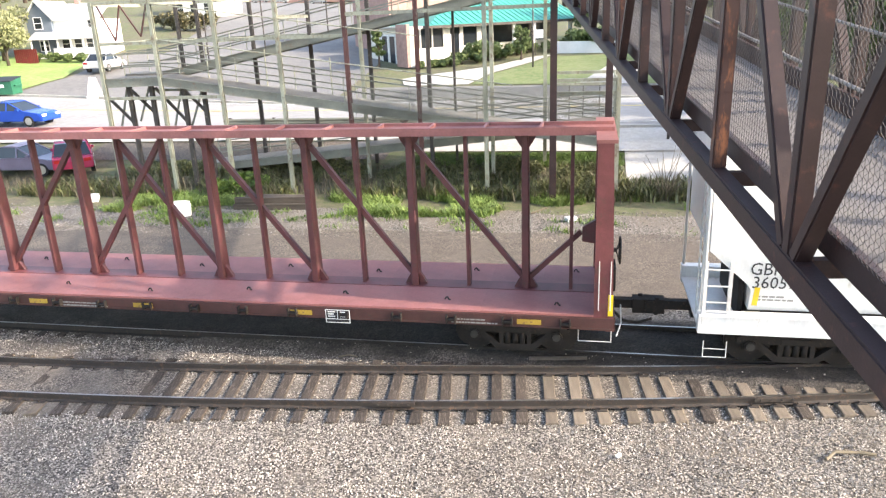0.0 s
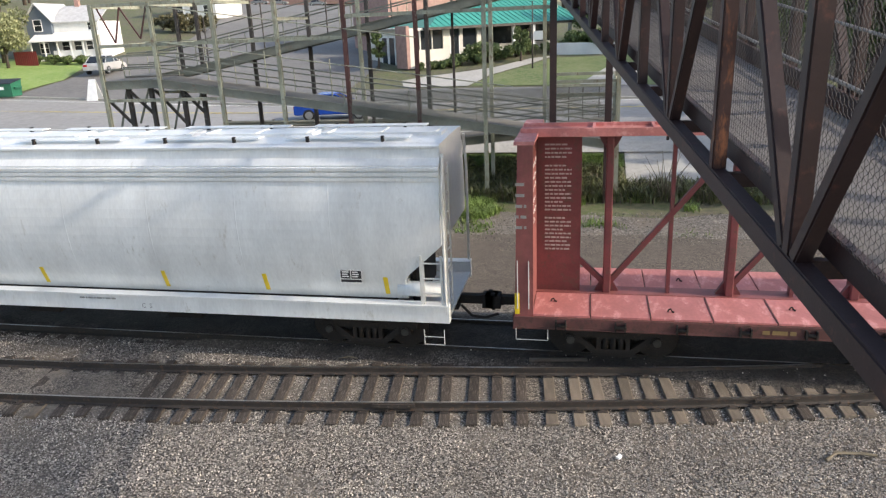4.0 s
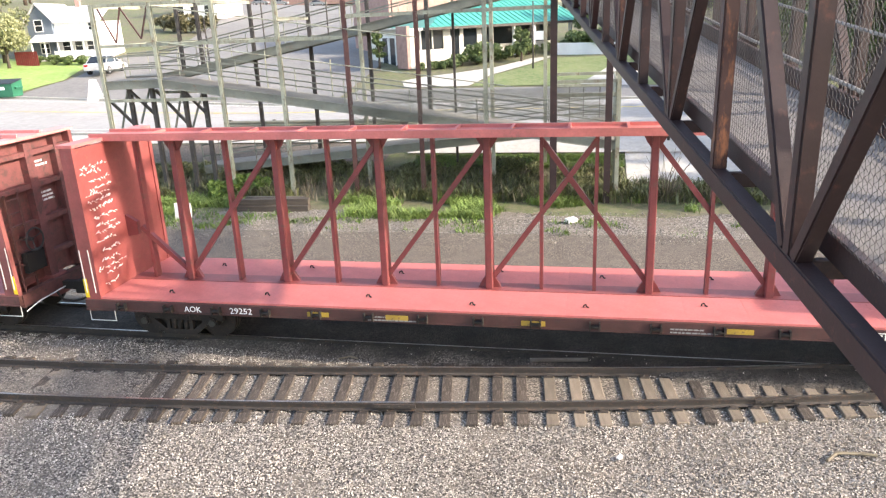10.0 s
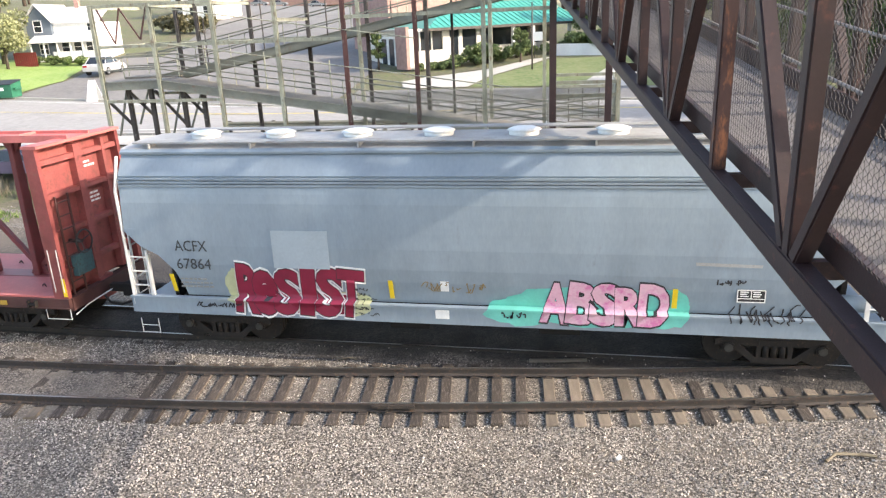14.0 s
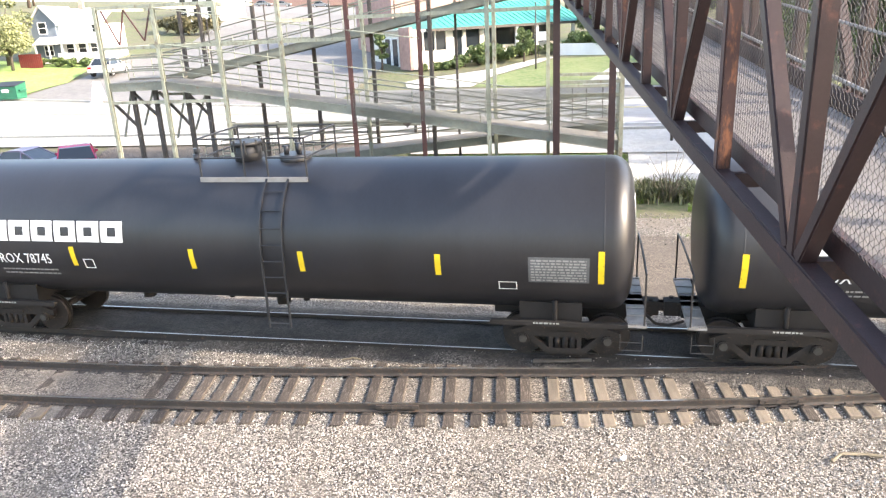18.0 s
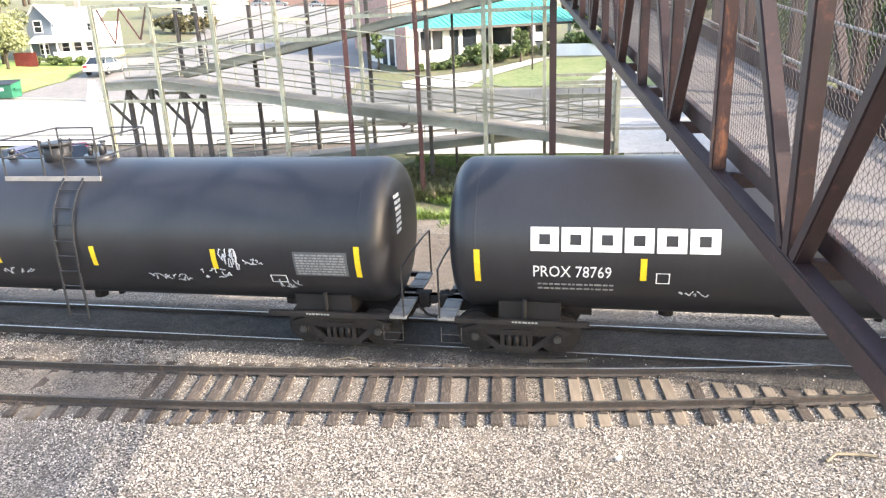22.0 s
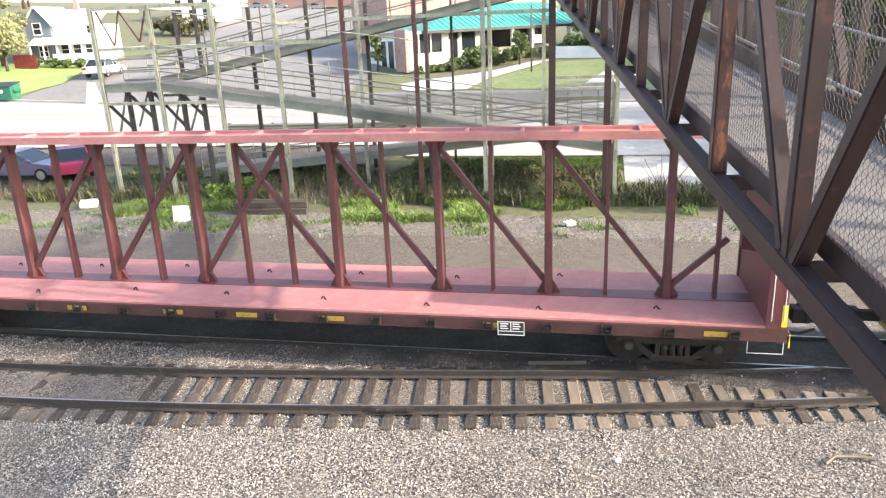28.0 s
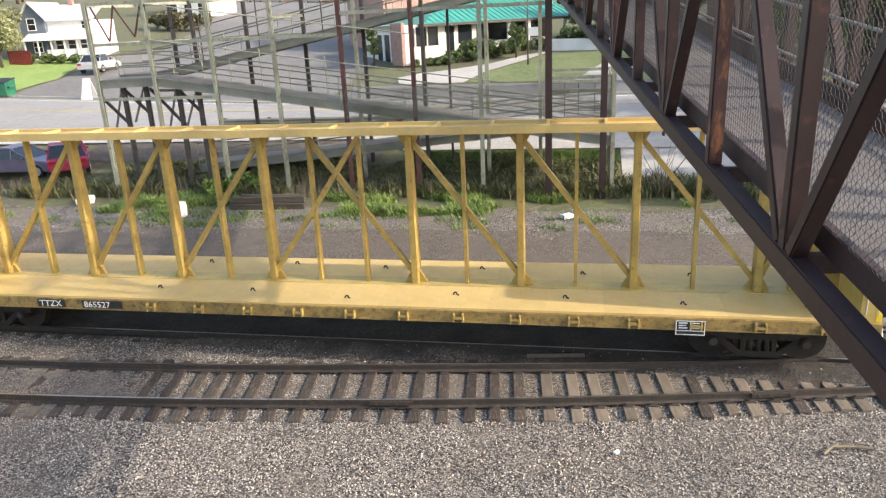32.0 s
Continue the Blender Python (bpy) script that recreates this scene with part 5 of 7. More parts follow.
def hopper(label, u, length, body, roof, hatch_round, tapes):
    ob = railcar("covered_hopper", label, u, length)
    e = 0.22

    def ring(x, zb, half_low):
        if hatch_round:
            h = [(tuck(max(zb, 1.3)), zb)] + [(tuck(max(z, zb + 0.02 * k)) if z < 2.5 else y, max(z, zb + 0.02 * k)) for k, (y, z) in enumerate(((1.44, 1.55), (1.48, 1.8), (1.51, 2.1), (1.53, 2.55), (1.522, 2.9), (1.505, 3.2), (1.478, 3.5), (1.445, 3.7), (1.415, 3.84)), 1)]
        else:
            h = [(bulge(z), z) for z in [max(1.3 + 0.204 * k, zb + 0.01 * k) for k in range(14)]]
        # three beads, a sloping ledge, a steep shoulder and the roof's lip
        z0, d = (3.86, 0.07) if hatch_round else (3.97, 0.105)
        for k in range(3):
            h += [(1.44, z0 + k * d), (1.44, z0 + (k + 0.62) * d), (1.39, z0 + (k + 0.8) * d)]
        if hatch_round:
            h += [(1.41, 4.09), (1.30, 4.26), (1.14, 4.51), (1.20, 4.53), (1.20, 4.58), (1.12, 4.63), (0.62, 4.70)]
        else:
            h += [(1.40, 4.29), (1.26, 4.42), (1.22, 4.61), (1.28, 4.625), (1.28, 4.66), (1.12, 4.70), (0.62, 4.72)]
        return [(x, -y, z) for y, z in h] + [(x, y, z) for y, z in reversed(h)]

    if hatch_round:
        rise = [(e, 2.85), (e + 0.02, 2.83), (e + 0.35, 2.5), (e + 0.75, 2.3), (e + 1.08, 1.92), (e + 1.22, 1.5), (e + 1.24, 1.3)]
    else:
        rise = [(e, 2.62), (e + 0.02, 2.60), (0.96, 1.93), (1.06, 1.80), (1.07, 1.30)]
    stations = [(x, z, 1.51) for x, z in rise] + [(length - x, z, 1.51) for x, z in reversed(rise)]
    part("body", loft(B(), [ring(*s) for s in stations]), body, ob)
    if not hatch_round:
        for x in span(2.6, length - 2.6, 2.12):
            part("seam", loft(B(), [[(x - 0.05, -y + 0.006, z), (x, -y - 0.003, z), (x + 0.05, -y + 0.006, z)] for y, z in [(bulge(1.32 + 0.2 * k), 1.32 + 0.2 * k) for k in range(14)]]), body, ob)
    for s in (-1, 1):
        inn = 0.05 if hatch_round else 0.18
        prof = ((-0.05, 0.90), (inn, 0.90), (inn, 1.31), (-0.09, 1.31), (-0.09, 1.27), (-0.05, 1.27))
        part("side_sill", loft(B(), [[(x, s * (1.48 - a), z) for a, z in prof] for x in (0.1, length - 0.1)]), body, ob)
    rise_up = 0.0 if hatch_round else 0.07
    part("roof_cap", loft(B(), [[(x, -1.125, 4.634 + rise_up), (x, -0.63, 4.705 + rise_up * 0.3), (x, 0.63, 4.705 + rise_up * 0.3), (x, 1.125, 4.634 + rise_up)] for x in (e - 0.03, length - e + 0.03)], False), roof, ob, "weathered grey roof sheet")
    for s in (-1, 1):
        w = B()
        if not hatch_round:
            for x in span(1.0, length - 3.6, 3.3):
                for k in range(3):
                    box(w, x, s * (0.70 + k * 0.11) - 0.048, 4.785, x + 2.7, s * (0.70 + k * 0.11) + 0.048, 4.805)
                for o in (0.45, 2.1):
                    clip = box(B(), x + o, s * 0.97 - 0.035, 4.68, x + o + 0.06, s * 0.97 + 0.035, 4.83)
                    part("board_bracket", clip, "truck_steel", ob, "dark walkway bracket")
            part("running_board", w, roof, ob, "raised white roof walkway")
            continue
        for k in range(4):
            box(w, 0.5, s * 0.78 + k * 0.09 * s - 0.035, 4.74, length - 0.3, s * 0.78 + k * 0.09 * s + 0.035, 4.77)
        for x in span(0.9, length - 0.9, 2.4):
            box(w, x - 0.02, s * 0.93 - 0.2, 4.62, x + 0.02, s * 0.93 + 0.15, 4.735)
        part("running_board", w, roof, ob, "slatted roof walkway")
    for i, x in enumerate(span(1.7, length - 1.7, (length - 3.4) / (7 if hatch_round else 5))):
        h = B()
        if hatch_round:
            rod(h, (x, 0, 4.66), (x, 0, 4.80), 0.32, 18)
            rod(h, (x, 0, 4.80), (x, 0, 4.85), 0.37, 18, 0.26)
        else:
            box(h, x - 1.35, -0.33, 4.66, x + 1.35, 0.33, 4.80)
            for o in (-1.2, 0.0, 1.2):
                box(h, x + o - 0.03, -0.36, 4.80, x + o + 0.03, 0.36, 4.82)
        part("hatch", h, "white_car", ob, "pale hatch cover")
    for x in span(3.0, length - 3.0, (length - 6.0) / 3):
        h = B()
        loft(h, [[(x - a, -b2, z), (x + a, -b2, z), (x + a, b2, z), (x - a, b2, z)] for a, b2, z in ((1.7, 1.3, 1.28), (0.45, 0.5, 0.42), (0.45, 0.5, 0.3))])
        part("outlet_hopper", h, "under", ob, "dark outlet hopper")
    part("center_sill", box(B(), 0.15, -0.2, 0.66, length - 0.15, 0.2, 1.0), "under", ob)
    for x, s in ((0.0, 1), (length, -1)):
        part("end_platform", box(B(), min(x + s * 0.1, x + s * 1.9), -1.42, 1.0, max(x + s * 0.1, x + s * 1.9), 1.42, 1.05), body, ob)
        part("end_frame", beam(B(), (x + s * 0.65, -1.46, 1.1), (x + s * 0.65, -1.46, 2.3), 0.07, 0.07, (0, 1, 0)), "grab_white", ob)
        for k in (-1, 1):
            part("end_rail", pipe_path(B(), [(x + s * 0.16, 1.5 * k, 1.1), (x + s * 0.16, 1.5 * k, 3.75), (x + s * 0.16, 1.25 * k, 4.5)], 0.035), "grab_white", ob)
        a = min(x + s * 0.2, x + s * 0.68)
        placed("ladder", LADDER_WHITE, ob, a, -1.49, 1.05, label="white side ladder")
        placed("ladder", LADDER_END, ob, x + s * 0.14, -1.30, 1.05, 0, 0, 90, label="white end ladder")
        placed("step", STEP, ob, x + s * 0.45, -1.5, 0.38)
        part("slope_sheet", box(B(), min(x + s * 0.9, x + s * 1.0), -1.0, 1.06, max(x + s * 0.9, x + s * 1.0), 1.0, 2.5), "under", ob, "dark end sheet below the slope")
        if s < 0:
            part("air_reservoir", rod(B(), (x - 0.3, -1.2, 1.55), (x - 1.25, -1.2, 1.55), 0.17, 14), body, ob, "cylindrical air reservoir")
    for x in tapes:
        placed("reflector", TAPE_UP, ob, x, -1.44 if hatch_round else -bulge(1.42) - 0.012, 1.42, 13 if hatch_round else 19, label="upright yellow tape")
    return ob


LADDER_WHITE = ladder_mesh(0.44, 1.35, 4, 0.018, "grab_white")
LADDER_END = ladder_mesh(0.42, 3.2, 8, 0.016, "grab_white")
car = hopper("off-white covered hopper with scuffed sides", 2.1, 17.95, "white_car", "white_car", False, (1.12, 4.3, 7.9, 11.1, 13.6, 16.4))
hug(text_part("side_marks", "GBRX", 0.38, "mark_dark", car, 0.98, -1.5, 2.14, "dark letters", 0.85), -1.5, 2.14)
hug(text_part("side_marks", "36059", 0.38, "mark_dark", car, 1.05, -1.5, 1.84, "dark numerals", 0.85), -1.5, 1.84)
hug(bars_part("small_print", 2, 0.7, 0.08, 0.04, "mark_faint", car, 1.2, -1.4, 1.62, "faint small print", 14), -1.4, 0)
bars_part("small_print", 1, 1.3, 0.08, 0.04, "mark_faint", car, 9.0, -1.572, 1.18, "faint small print", 15)
plate_part(car, 15.45, -bulge(1.9) - 0.03, 1.72, 0.5, 0.3)
text_part("small_marks", "C  S", 0.16, "mark_faint", car, 10.6, -1.575, 1.0, "faint letters")

car = hopper("pale blue-grey covered hopper with sprayed graffiti", 69.3, 16.3, "grey_car", "roof_grey", True, (1.18, 6.3, 12.1, 14.9))
text_part("side_marks", "ACFX", 0.36, "mark_dark", car, 1.42, -1.545, 2.42, "thin dark letters", 0.85)
text_part("side_marks", "67864", 0.36, "mark_dark", car, 1.40, -1.545, 2.0, "thin dark numerals", 0.95)
bars_part("small_print", 3, 0.8, 0.09, 0.04, "mark_faint", car, 1.4, -1.475, 1.72, "faint small print", 16)
part("patch", box(B(), 3.75, -1.548, 2.08, 5.03, -1.538, 2.93), "patch_grey", car, "square of paler paint")


def on_side(me, lift):
    """Lays flat paint shapes in the x-z plane onto the hopper's side and the ledge of its sill."""
    bm = B()
    bm.from_mesh(me)
    for z in (1.262, 1.269, 1.311, 1.318, 1.45, 1.6, 1.75, 1.9, 2.05, 2.2, 2.35):
        bmesh.ops.bisect_plane(bm, geom=bm.verts[:] + bm.edges[:] + bm.faces[:], plane_co=(0, 0, z), plane_no=(0, 0, 1))
    for v in bm.verts:
        v.co.y = (-1.572 if 1.266 < v.co.z < 1.314 else -1.536 if v.co.z < 1.27 else -tuck(v.co.z) - 0.006) - lift
    bm.to_mesh(me)
    bm.free()
    return me


def sprayed(outline, material):
    bm = B()
    bm.faces.new([bm.verts.new((x, 0, z)) for x, z in outline])
    me = bpy.data.meshes.new("spray")
    bm.to_mesh(me)
    bm.free()
    me.materials.append(M[material])
    return me


def blot(cx, cz, rx, rz, seed, n=26):
    """An uneven rounded patch of sprayed colour."""
    return [(cx + rx * math.cos(a) * k, cz + rz * math.sin(a) * k) for a, k in ((2 * math.pi * i / n, 1 + 0.22 * noise.noise((3 * math.cos(6.28 * i / n), 3 * math.sin(6.28 * i / n), seed))) for i in range(n))]


def graffiti(parent, word, x, z, size, pitch, layers, patches, label):
    """Fat sprayed letters that run into each other: rim, line and fill, over loose patches of colour."""
    piece = part("graffiti", on_side(sprayed(patches[0][1], patches[0][0]), 0.001), patches[0][0], parent, label)
    for k, (m, outline) in enumerate(patches[1:]):
        part("spray_patch", on_side(sprayed(outline, m), 0.002 + 0.001 * k), m, piece)
    rr = random.Random(len(word))
    for i, ch in enumerate(word):
        s = size * rr.uniform(0.95, 1.08)
        lean = rr.uniform(-8, 8)
        for k, (m, off) in enumerate(layers):
            c = bpy.data.curves.new("text", "FONT")
            c.body, c.size, c.offset, c.resolution_u = ch, s, off * s, 3
            c.align_x = "CENTER"
            o = bpy.data.objects.new("text", c)
            me = bpy.data.meshes.new_from_object(o)
            bpy.data.objects.remove(o)
            xs = [v.co.x for v in me.vertices]
            wide = pitch * (0.55 if ch == "I" else 1.12) + off * s
            me.transform(Matrix.Translation((x + pitch * (i + 0.5), 0, z)) @ Matrix.Rotation(radians(lean), 4, "Y") @ Matrix.Rotation(radians(90), 4, "X") @ Matrix.Diagonal((wide / (max(xs) - min(xs)), 1.3 if ch == "e" else 1, 1, 1)))
            me.materials.clear()
            me.materials.append(M[m])
            part("sprayed_letter", on_side(me, 0.006 + 0.0004 * i if k == 0 and len(layers) > 2 else 0.009 + 0.003 * i + 0.001 * k), m, piece)


def strokes(parent, groups, material, seed, width, label):
    """Hand-drawn tags: bent strokes side by side in x, z, width, height, count groups."""
    r = random.Random(seed)
    b = B()
    for x, z, w, h, n in groups:
        for i in range(n):
            p = Vector((x + w * (i + r.random() * 0.6) / n, 0, z + r.uniform(-0.5, 0.2) * h))
            for k in range(3):
                q = Vector((p.x + r.uniform(-0.4, 0.9) * w / n, 0, min(max(z + r.uniform(-0.55, 0.55) * h, z - h / 2), z + h / 2)))
                if abs(q.z - p.z) + abs(q.x - p.x) > 0.02:
                    d = (q - p).normalized()
                    o = Vector((d.z, 0, -d.x)) * width * 0.5
                    b.faces.new([b.verts.new(c) for c in (p - o, q - o, q + o, p + o)])
                p = q
    me = mesh_of(b, "tag", material)
    tagged(part("tag", on_side(me, 0.012), material, parent), label, kind="stuff")


graffiti(car, "ReSIST", 2.72, 1.06, 1.42, 0.485, (("mark_white", 0.09), ("spray_black", 0.062), ("spray_red", 0.046)),
         (("spray_lime", blot(5.45, 1.28, 0.42, 0.26, 1.3)), ("spray_lime", blot(2.75, 1.6, 0.26, 0.42, 2.3)), ("mark_white", [(3.0, 1.0), (5.42, 1.0), (5.5, 1.48), (2.95, 1.5)]), ("spray_red", [(3.06, 1.04), (5.36, 1.04), (5.42, 1.45), (3.02, 1.46)])),
         "dark red sprayed lettering with a white rim")
graffiti(car, "ABSRD", 9.55, 1.09, 1.08, 0.485, (("spray_black", 0.085), ("spray_pink", 0.05)),
         (("spray_teal", blot(12.0, 1.42, 0.48, 0.42, 3.1)), ("spray_teal", blot(9.1, 1.24, 0.75, 0.28, 4.4)), ("spray_teal", blot(10.6, 1.42, 1.75, 0.46, 5.2))),
         "pink sprayed lettering on turquoise")
strokes(car, ((13.2, 1.36, 1.4, 0.42, 11), (12.9, 2.02, 0.5, 0.12, 9), (1.7, 1.16, 1.1, 0.12, 12), (8.7, 1.18, 0.5, 0.16, 7)), "spray_black", 4, 0.028, "black spray-can tags")
strokes(car, ((6.95, 1.72, 1.5, 0.24, 11),), "stencil_tan", 5, 0.02, "thin brownish tag")
strokes(car, tuple((5.3 + 0.05 * k, 1.6 - k * 0.13, 0.5, 0.085, 7) for k in range(5)), "spray_black", 6, 0.016, "five small scribbled lines")
for x0, z0, w, h in ((7.42, 1.62, 0.18, 0.24), (7.3, 1.03, 0.3, 0.2)):
    part("notice", on_side(sprayed([(x0, z0), (x0 + w, z0), (x0 + w, z0 + h), (x0, z0 + h)], "mark_white"), 0.003), "mark_white", car, "small white notice")
part("scuff", on_side(sprayed([(12.5, 2.36), (13.7, 2.34), (13.72, 2.4), (12.5, 2.43)], "roof_grey"), 0.002), "roof_grey", car, "pale scuff line")
plate_part(car, 13.3, -1.49, 1.62, 0.52, 0.26)
# tank cars
TANK_R, TANK_Z = 1.66, 2.55


def on_tank(me, lift):
    """Wraps flat lettering in the x-z plane round the tank's near side."""
    bm = B()
    bm.from_mesh(me)
    zs = [v.co.z for v in bm.verts]
    lo, hi = min(zs), max(zs)
    for i in range(1, 8):
        z = lo + (hi - lo) * i / 8
        bmesh.ops.bisect_plane(bm, geom=bm.verts[:] + bm.edges[:] + bm.faces[:], plane_co=(0, 0, z), plane_no=(0, 0, 1))
    for v in bm.verts:
        front = 1 if v.co.y > -0.5 else 0
        v.co.y = -math.sqrt(max(0.01, (TANK_R + lift) ** 2 - (v.co.z - TANK_Z) ** 2)) + v.co.y
    bm.to_mesh(me)
    bm.free()
    return me


def tank_text(parent, body, size, x, z, wide=1.0, material="mark_white", label=""):
    me = lettering(body, size, material, wide)
    me.transform(Matrix.Translation((x, 0, z)))
    return part("reporting_mark", on_tank(me, 0.006), material, parent, label)


def tank_bars(parent, rows, width, x, z, pitch, thick, material, seed, label):
    r = random.Random(seed)
    bm = B()
    for i in range(rows):
        a = 0.0
        while a < width:
            c = min(a + r.uniform(0.6, 1.8) * thick * 2, width)
            box(bm, x + a, 0, z - i * pitch, x + c, 0.004, z - i * pitch + thick)
            a = c + thick * 0.7
    return part("small_print", on_tank(mesh_of(bm, "small_print", material), 0.008), material, parent, label)


def ring_block(x, z, w, h, t, gap=None):
    """A block with a slot in it, as one letter-like shape."""
    bm = B()
    for a0, b0, a1, b1 in ((0, 0, w, t * 0.8), (0, h - t * 0.8, w, h), (0, t * 0.8, t, h - t * 0.8), (w - t, t * 0.8, w, h - t * 0.8)):
        box(bm, x + a0, 0, z + b0, x + a1, 0.004, z + b1)
    return bm


def rung_y(z):
    """The side ladder stands off the tank and follows it up to the platform."""
    return -(TANK_R + 0.06) if z < TANK_Z else -math.sqrt(max(0.05, (TANK_R + 0.06) ** 2 - (z - TANK_Z) ** 2))


def chalk(parent, strokes, seed):
    """Loose chalk scribbles on the tank side: groups of x, z, width, height, count."""
    r = random.Random(seed)
    b = B()
    for x, z, w, h, n in strokes:
        for i in range(n):
            p = Vector((x + w * (i + r.random()) / n, 0, z + r.uniform(-h / 2, h / 2)))
            for k in range(3):
                q = p + Vector((r.uniform(-0.05, 0.09), 0, r.uniform(-0.5, 0.5) * h))
                q.z = min(max(q.z, z - h / 2), z + h / 2)
                if (q - p).length > 0.01:
                    beam(b, p, q, 0.006, 0.022, (0, 1, 0) if abs((q - p).x) < 1e-4 else (0, 0, 1))
                p = q
    tagged(part("chalk_scribble", on_tank(mesh_of(b, "chalk_scribble", "chalk"), 0.006), "chalk", parent), "loose white chalk scribbles", kind="stuff")


def tankcar(label, u, length, number, extra):
    ob = railcar("tank_car", label, u, length, 1.7)
    x0, x1 = 0.30, length - 0.30
    rings = []
    n = 48
    prof = []
    for i in range(9):
        a = math.pi / 2 * i / 8
        prof.append((x0 + 0.48 * (1 - math.sin(a)), TANK_R * max(0.02, math.cos(a) ** 0.36)))
    prof = prof[::-1]
    mid = length / 2
    prof += [(x, TANK_R) for x in (x0 + 0.7, mid - 3, mid - 0.02, mid + 0.02, mid + 3, x1 - 0.7)]
    prof += [(x0 + x1 - x, r) for x, r in prof[8::-1]]
    for x, r in prof:
        rings.append([(x, r * math.cos(2 * math.pi * k / n), TANK_Z + r * math.sin(2 * math.pi * k / n)) for k in range(n)])
    part("tank", loft(B(), rings, True, True), "tank_black", ob)
    for x in (x0 + 0.64, x1 - 0.64):
        w = B()
        loft(w, [[(x + dx, (TANK_R + h) * math.cos(2 * math.pi * k / n), TANK_Z + (TANK_R + h) * math.sin(2 * math.pi * k / n)) for k in range(n)] for dx, h in ((-0.02, 0.0), (0, 0.006), (0.02, 0.0))], True, True, False)
        part("weld_band", w, "tank_black", ob)
    # frame ends
    for x, s in ((0.0, 1), (length, -1)):
        b = B()
        box(b, min(x + s * 0.05, x + s * 3.3), -0.3, 0.72, max(x + s * 0.05, x + s * 3.3), 0.3, 1.0)
        part("stub_sill", b, "under", ob)
        b = B()
        box(b, min(x + s * 0.05, x + s * 0.42), -1.45, 0.95, max(x + s * 0.05, x + s * 0.42), 1.45, 1.0)
        for k in range(7):
            y = -1.4 + k * 0.45
            box(b, min(x + s * 0.05, x + s * 0.42), y, 1.0, max(x + s * 0.05, x + s * 0.42), y + 0.05, 1.02)
        part("end_walkway", b, "grating", ob, "grey grating walkway")
        b = B()
        pipe_path(b, [(x + s * 0.1, -1.42, 1.0), (x + s * 0.1, -1.42, 2.1), (x + s * 0.1, -0.7, 2.15), (x + s * 0.1, 0.7, 2.15), (x + s * 0.1, 1.42, 2.1), (x + s * 0.1, 1.42, 1.0)], 0.022)
        part("end_handrail", b, "black", ob)
        b = B()
        loft(b, [[(x + s * (1.7 + a), -h, z), (x + s * (1.7 - a), -h, z), (x + s * (1.7 - a), h, z), (x + s * (1.7 + a), h, z)] for a, h, z in ((0.22, 0.7, 0.80), (0.2, 0.85, 1.1), (0.14, 1.0, 1.7))])
        part("saddle", b, "under", ob, "black tank saddle")
        placed("step", STEP_BLACK, ob, x + s * 0.35, -1.46, 0.45)
        part("brake_rod", rod(B(), (x + s * 1.9, -1.3, 0.85), (x + s * 1.9, -1.3, 1.45), 0.05, 8), "under", ob)
    for x, s in ((0.25, 1), (length - 0.25, -1)):
        for k in (-1, 1):
            e = B()
            box(e, min(x, x + s * 3.0), k * 1.36 - 0.06, 0.90, max(x, x + s * 3.0), k * 1.36 + 0.06, 1.0)
            part("end_sill", e, "under", ob, "dark sill above the truck")
        bars_part("small_print", 1, 0.7, 0.06, 0.035, "mark_faint", ob, x + 1.4 if s > 0 else x - 2.1, -1.421, 0.95, "white small print on the sill", 31)
        part("tank_bolster", box(B(), min(x + s * 1.1, x + s * 2.4), -1.2, 0.86, max(x + s * 1.1, x + s * 2.4), 1.2, 1.35), "under", ob)
    for x, d, r2 in ((4.9, 0.2, 0.16), (5.5, 0.12, 0.09), (7.2, 0.16, 0.07), (mid, 0.26, 0.17), (mid + 0.6, 0.18, 0.08)):
        part("bottom_fitting", rod(B(), (x, 0, TANK_Z - TANK_R - d), (x, 0, TANK_Z - TANK_R + 0.1), r2, 10), "under", ob)
    # manway platform
    pz = TANK_Z + TANK_R
    p0, p1 = mid - 1.15, mid + 1.35
    b = B()
    for y0 in (-0.97, 0.42):
        for k in range(6):
            box(b, p0, y0 + k * 0.093, pz - 0.28, p1, y0 + k * 0.093 + 0.06, pz - 0.245)
        for x in span(p0 + 0.05, p1 - 0.05, 0.6):
            box(b, x - 0.02, y0, pz - 0.32, x + 0.02, y0 + 0.53, pz - 0.281)
    plat = part("platform", b, "grating", ob, "grey grating platform round the manway")
    for y in (-0.99, 0.97):
        part("platform_edge", box(B(), p0 - 0.02, y - 0.015, pz - 0.33, p1 + 0.02, y + 0.012, pz - 0.22), "pipe", plat, "pale edge strip")
    b = B()
    rod(b, (mid - 0.45, 0, pz - 0.1), (mid - 0.45, 0, pz + 0.34), 0.31, 20)
    rod(b, (mid - 0.45, 0, pz + 0.34), (mid - 0.45, 0, pz + 0.42), 0.36, 20)
    manway = part("manway", b, "black", ob)
    for k in range(8):
        a = k * math.pi / 4 + 0.3
        part("bolt", rod(B(), (mid - 0.45 + 0.35 * math.cos(a), 0.35 * math.sin(a), pz + 0.16), (mid - 0.45 + 0.35 * math.cos(a), 0.35 * math.sin(a), pz + 0.47), 0.024, 6), "black", manway)
    b = B()
    rod(b, (mid + 0.72, 0, pz - 0.1), (mid + 0.72, 0, pz + 0.12), 0.36, 18)
    for dx, dy, h in ((-0.16, -0.12, 0.2), (0.14, -0.1, 0.26), (0.0, 0.16, 0.3)):
        rod(b, (mid + 0.72 + dx, dy, pz + 0.12), (mid + 0.72 + dx, dy, pz + 0.12 + h), 0.06, 8)
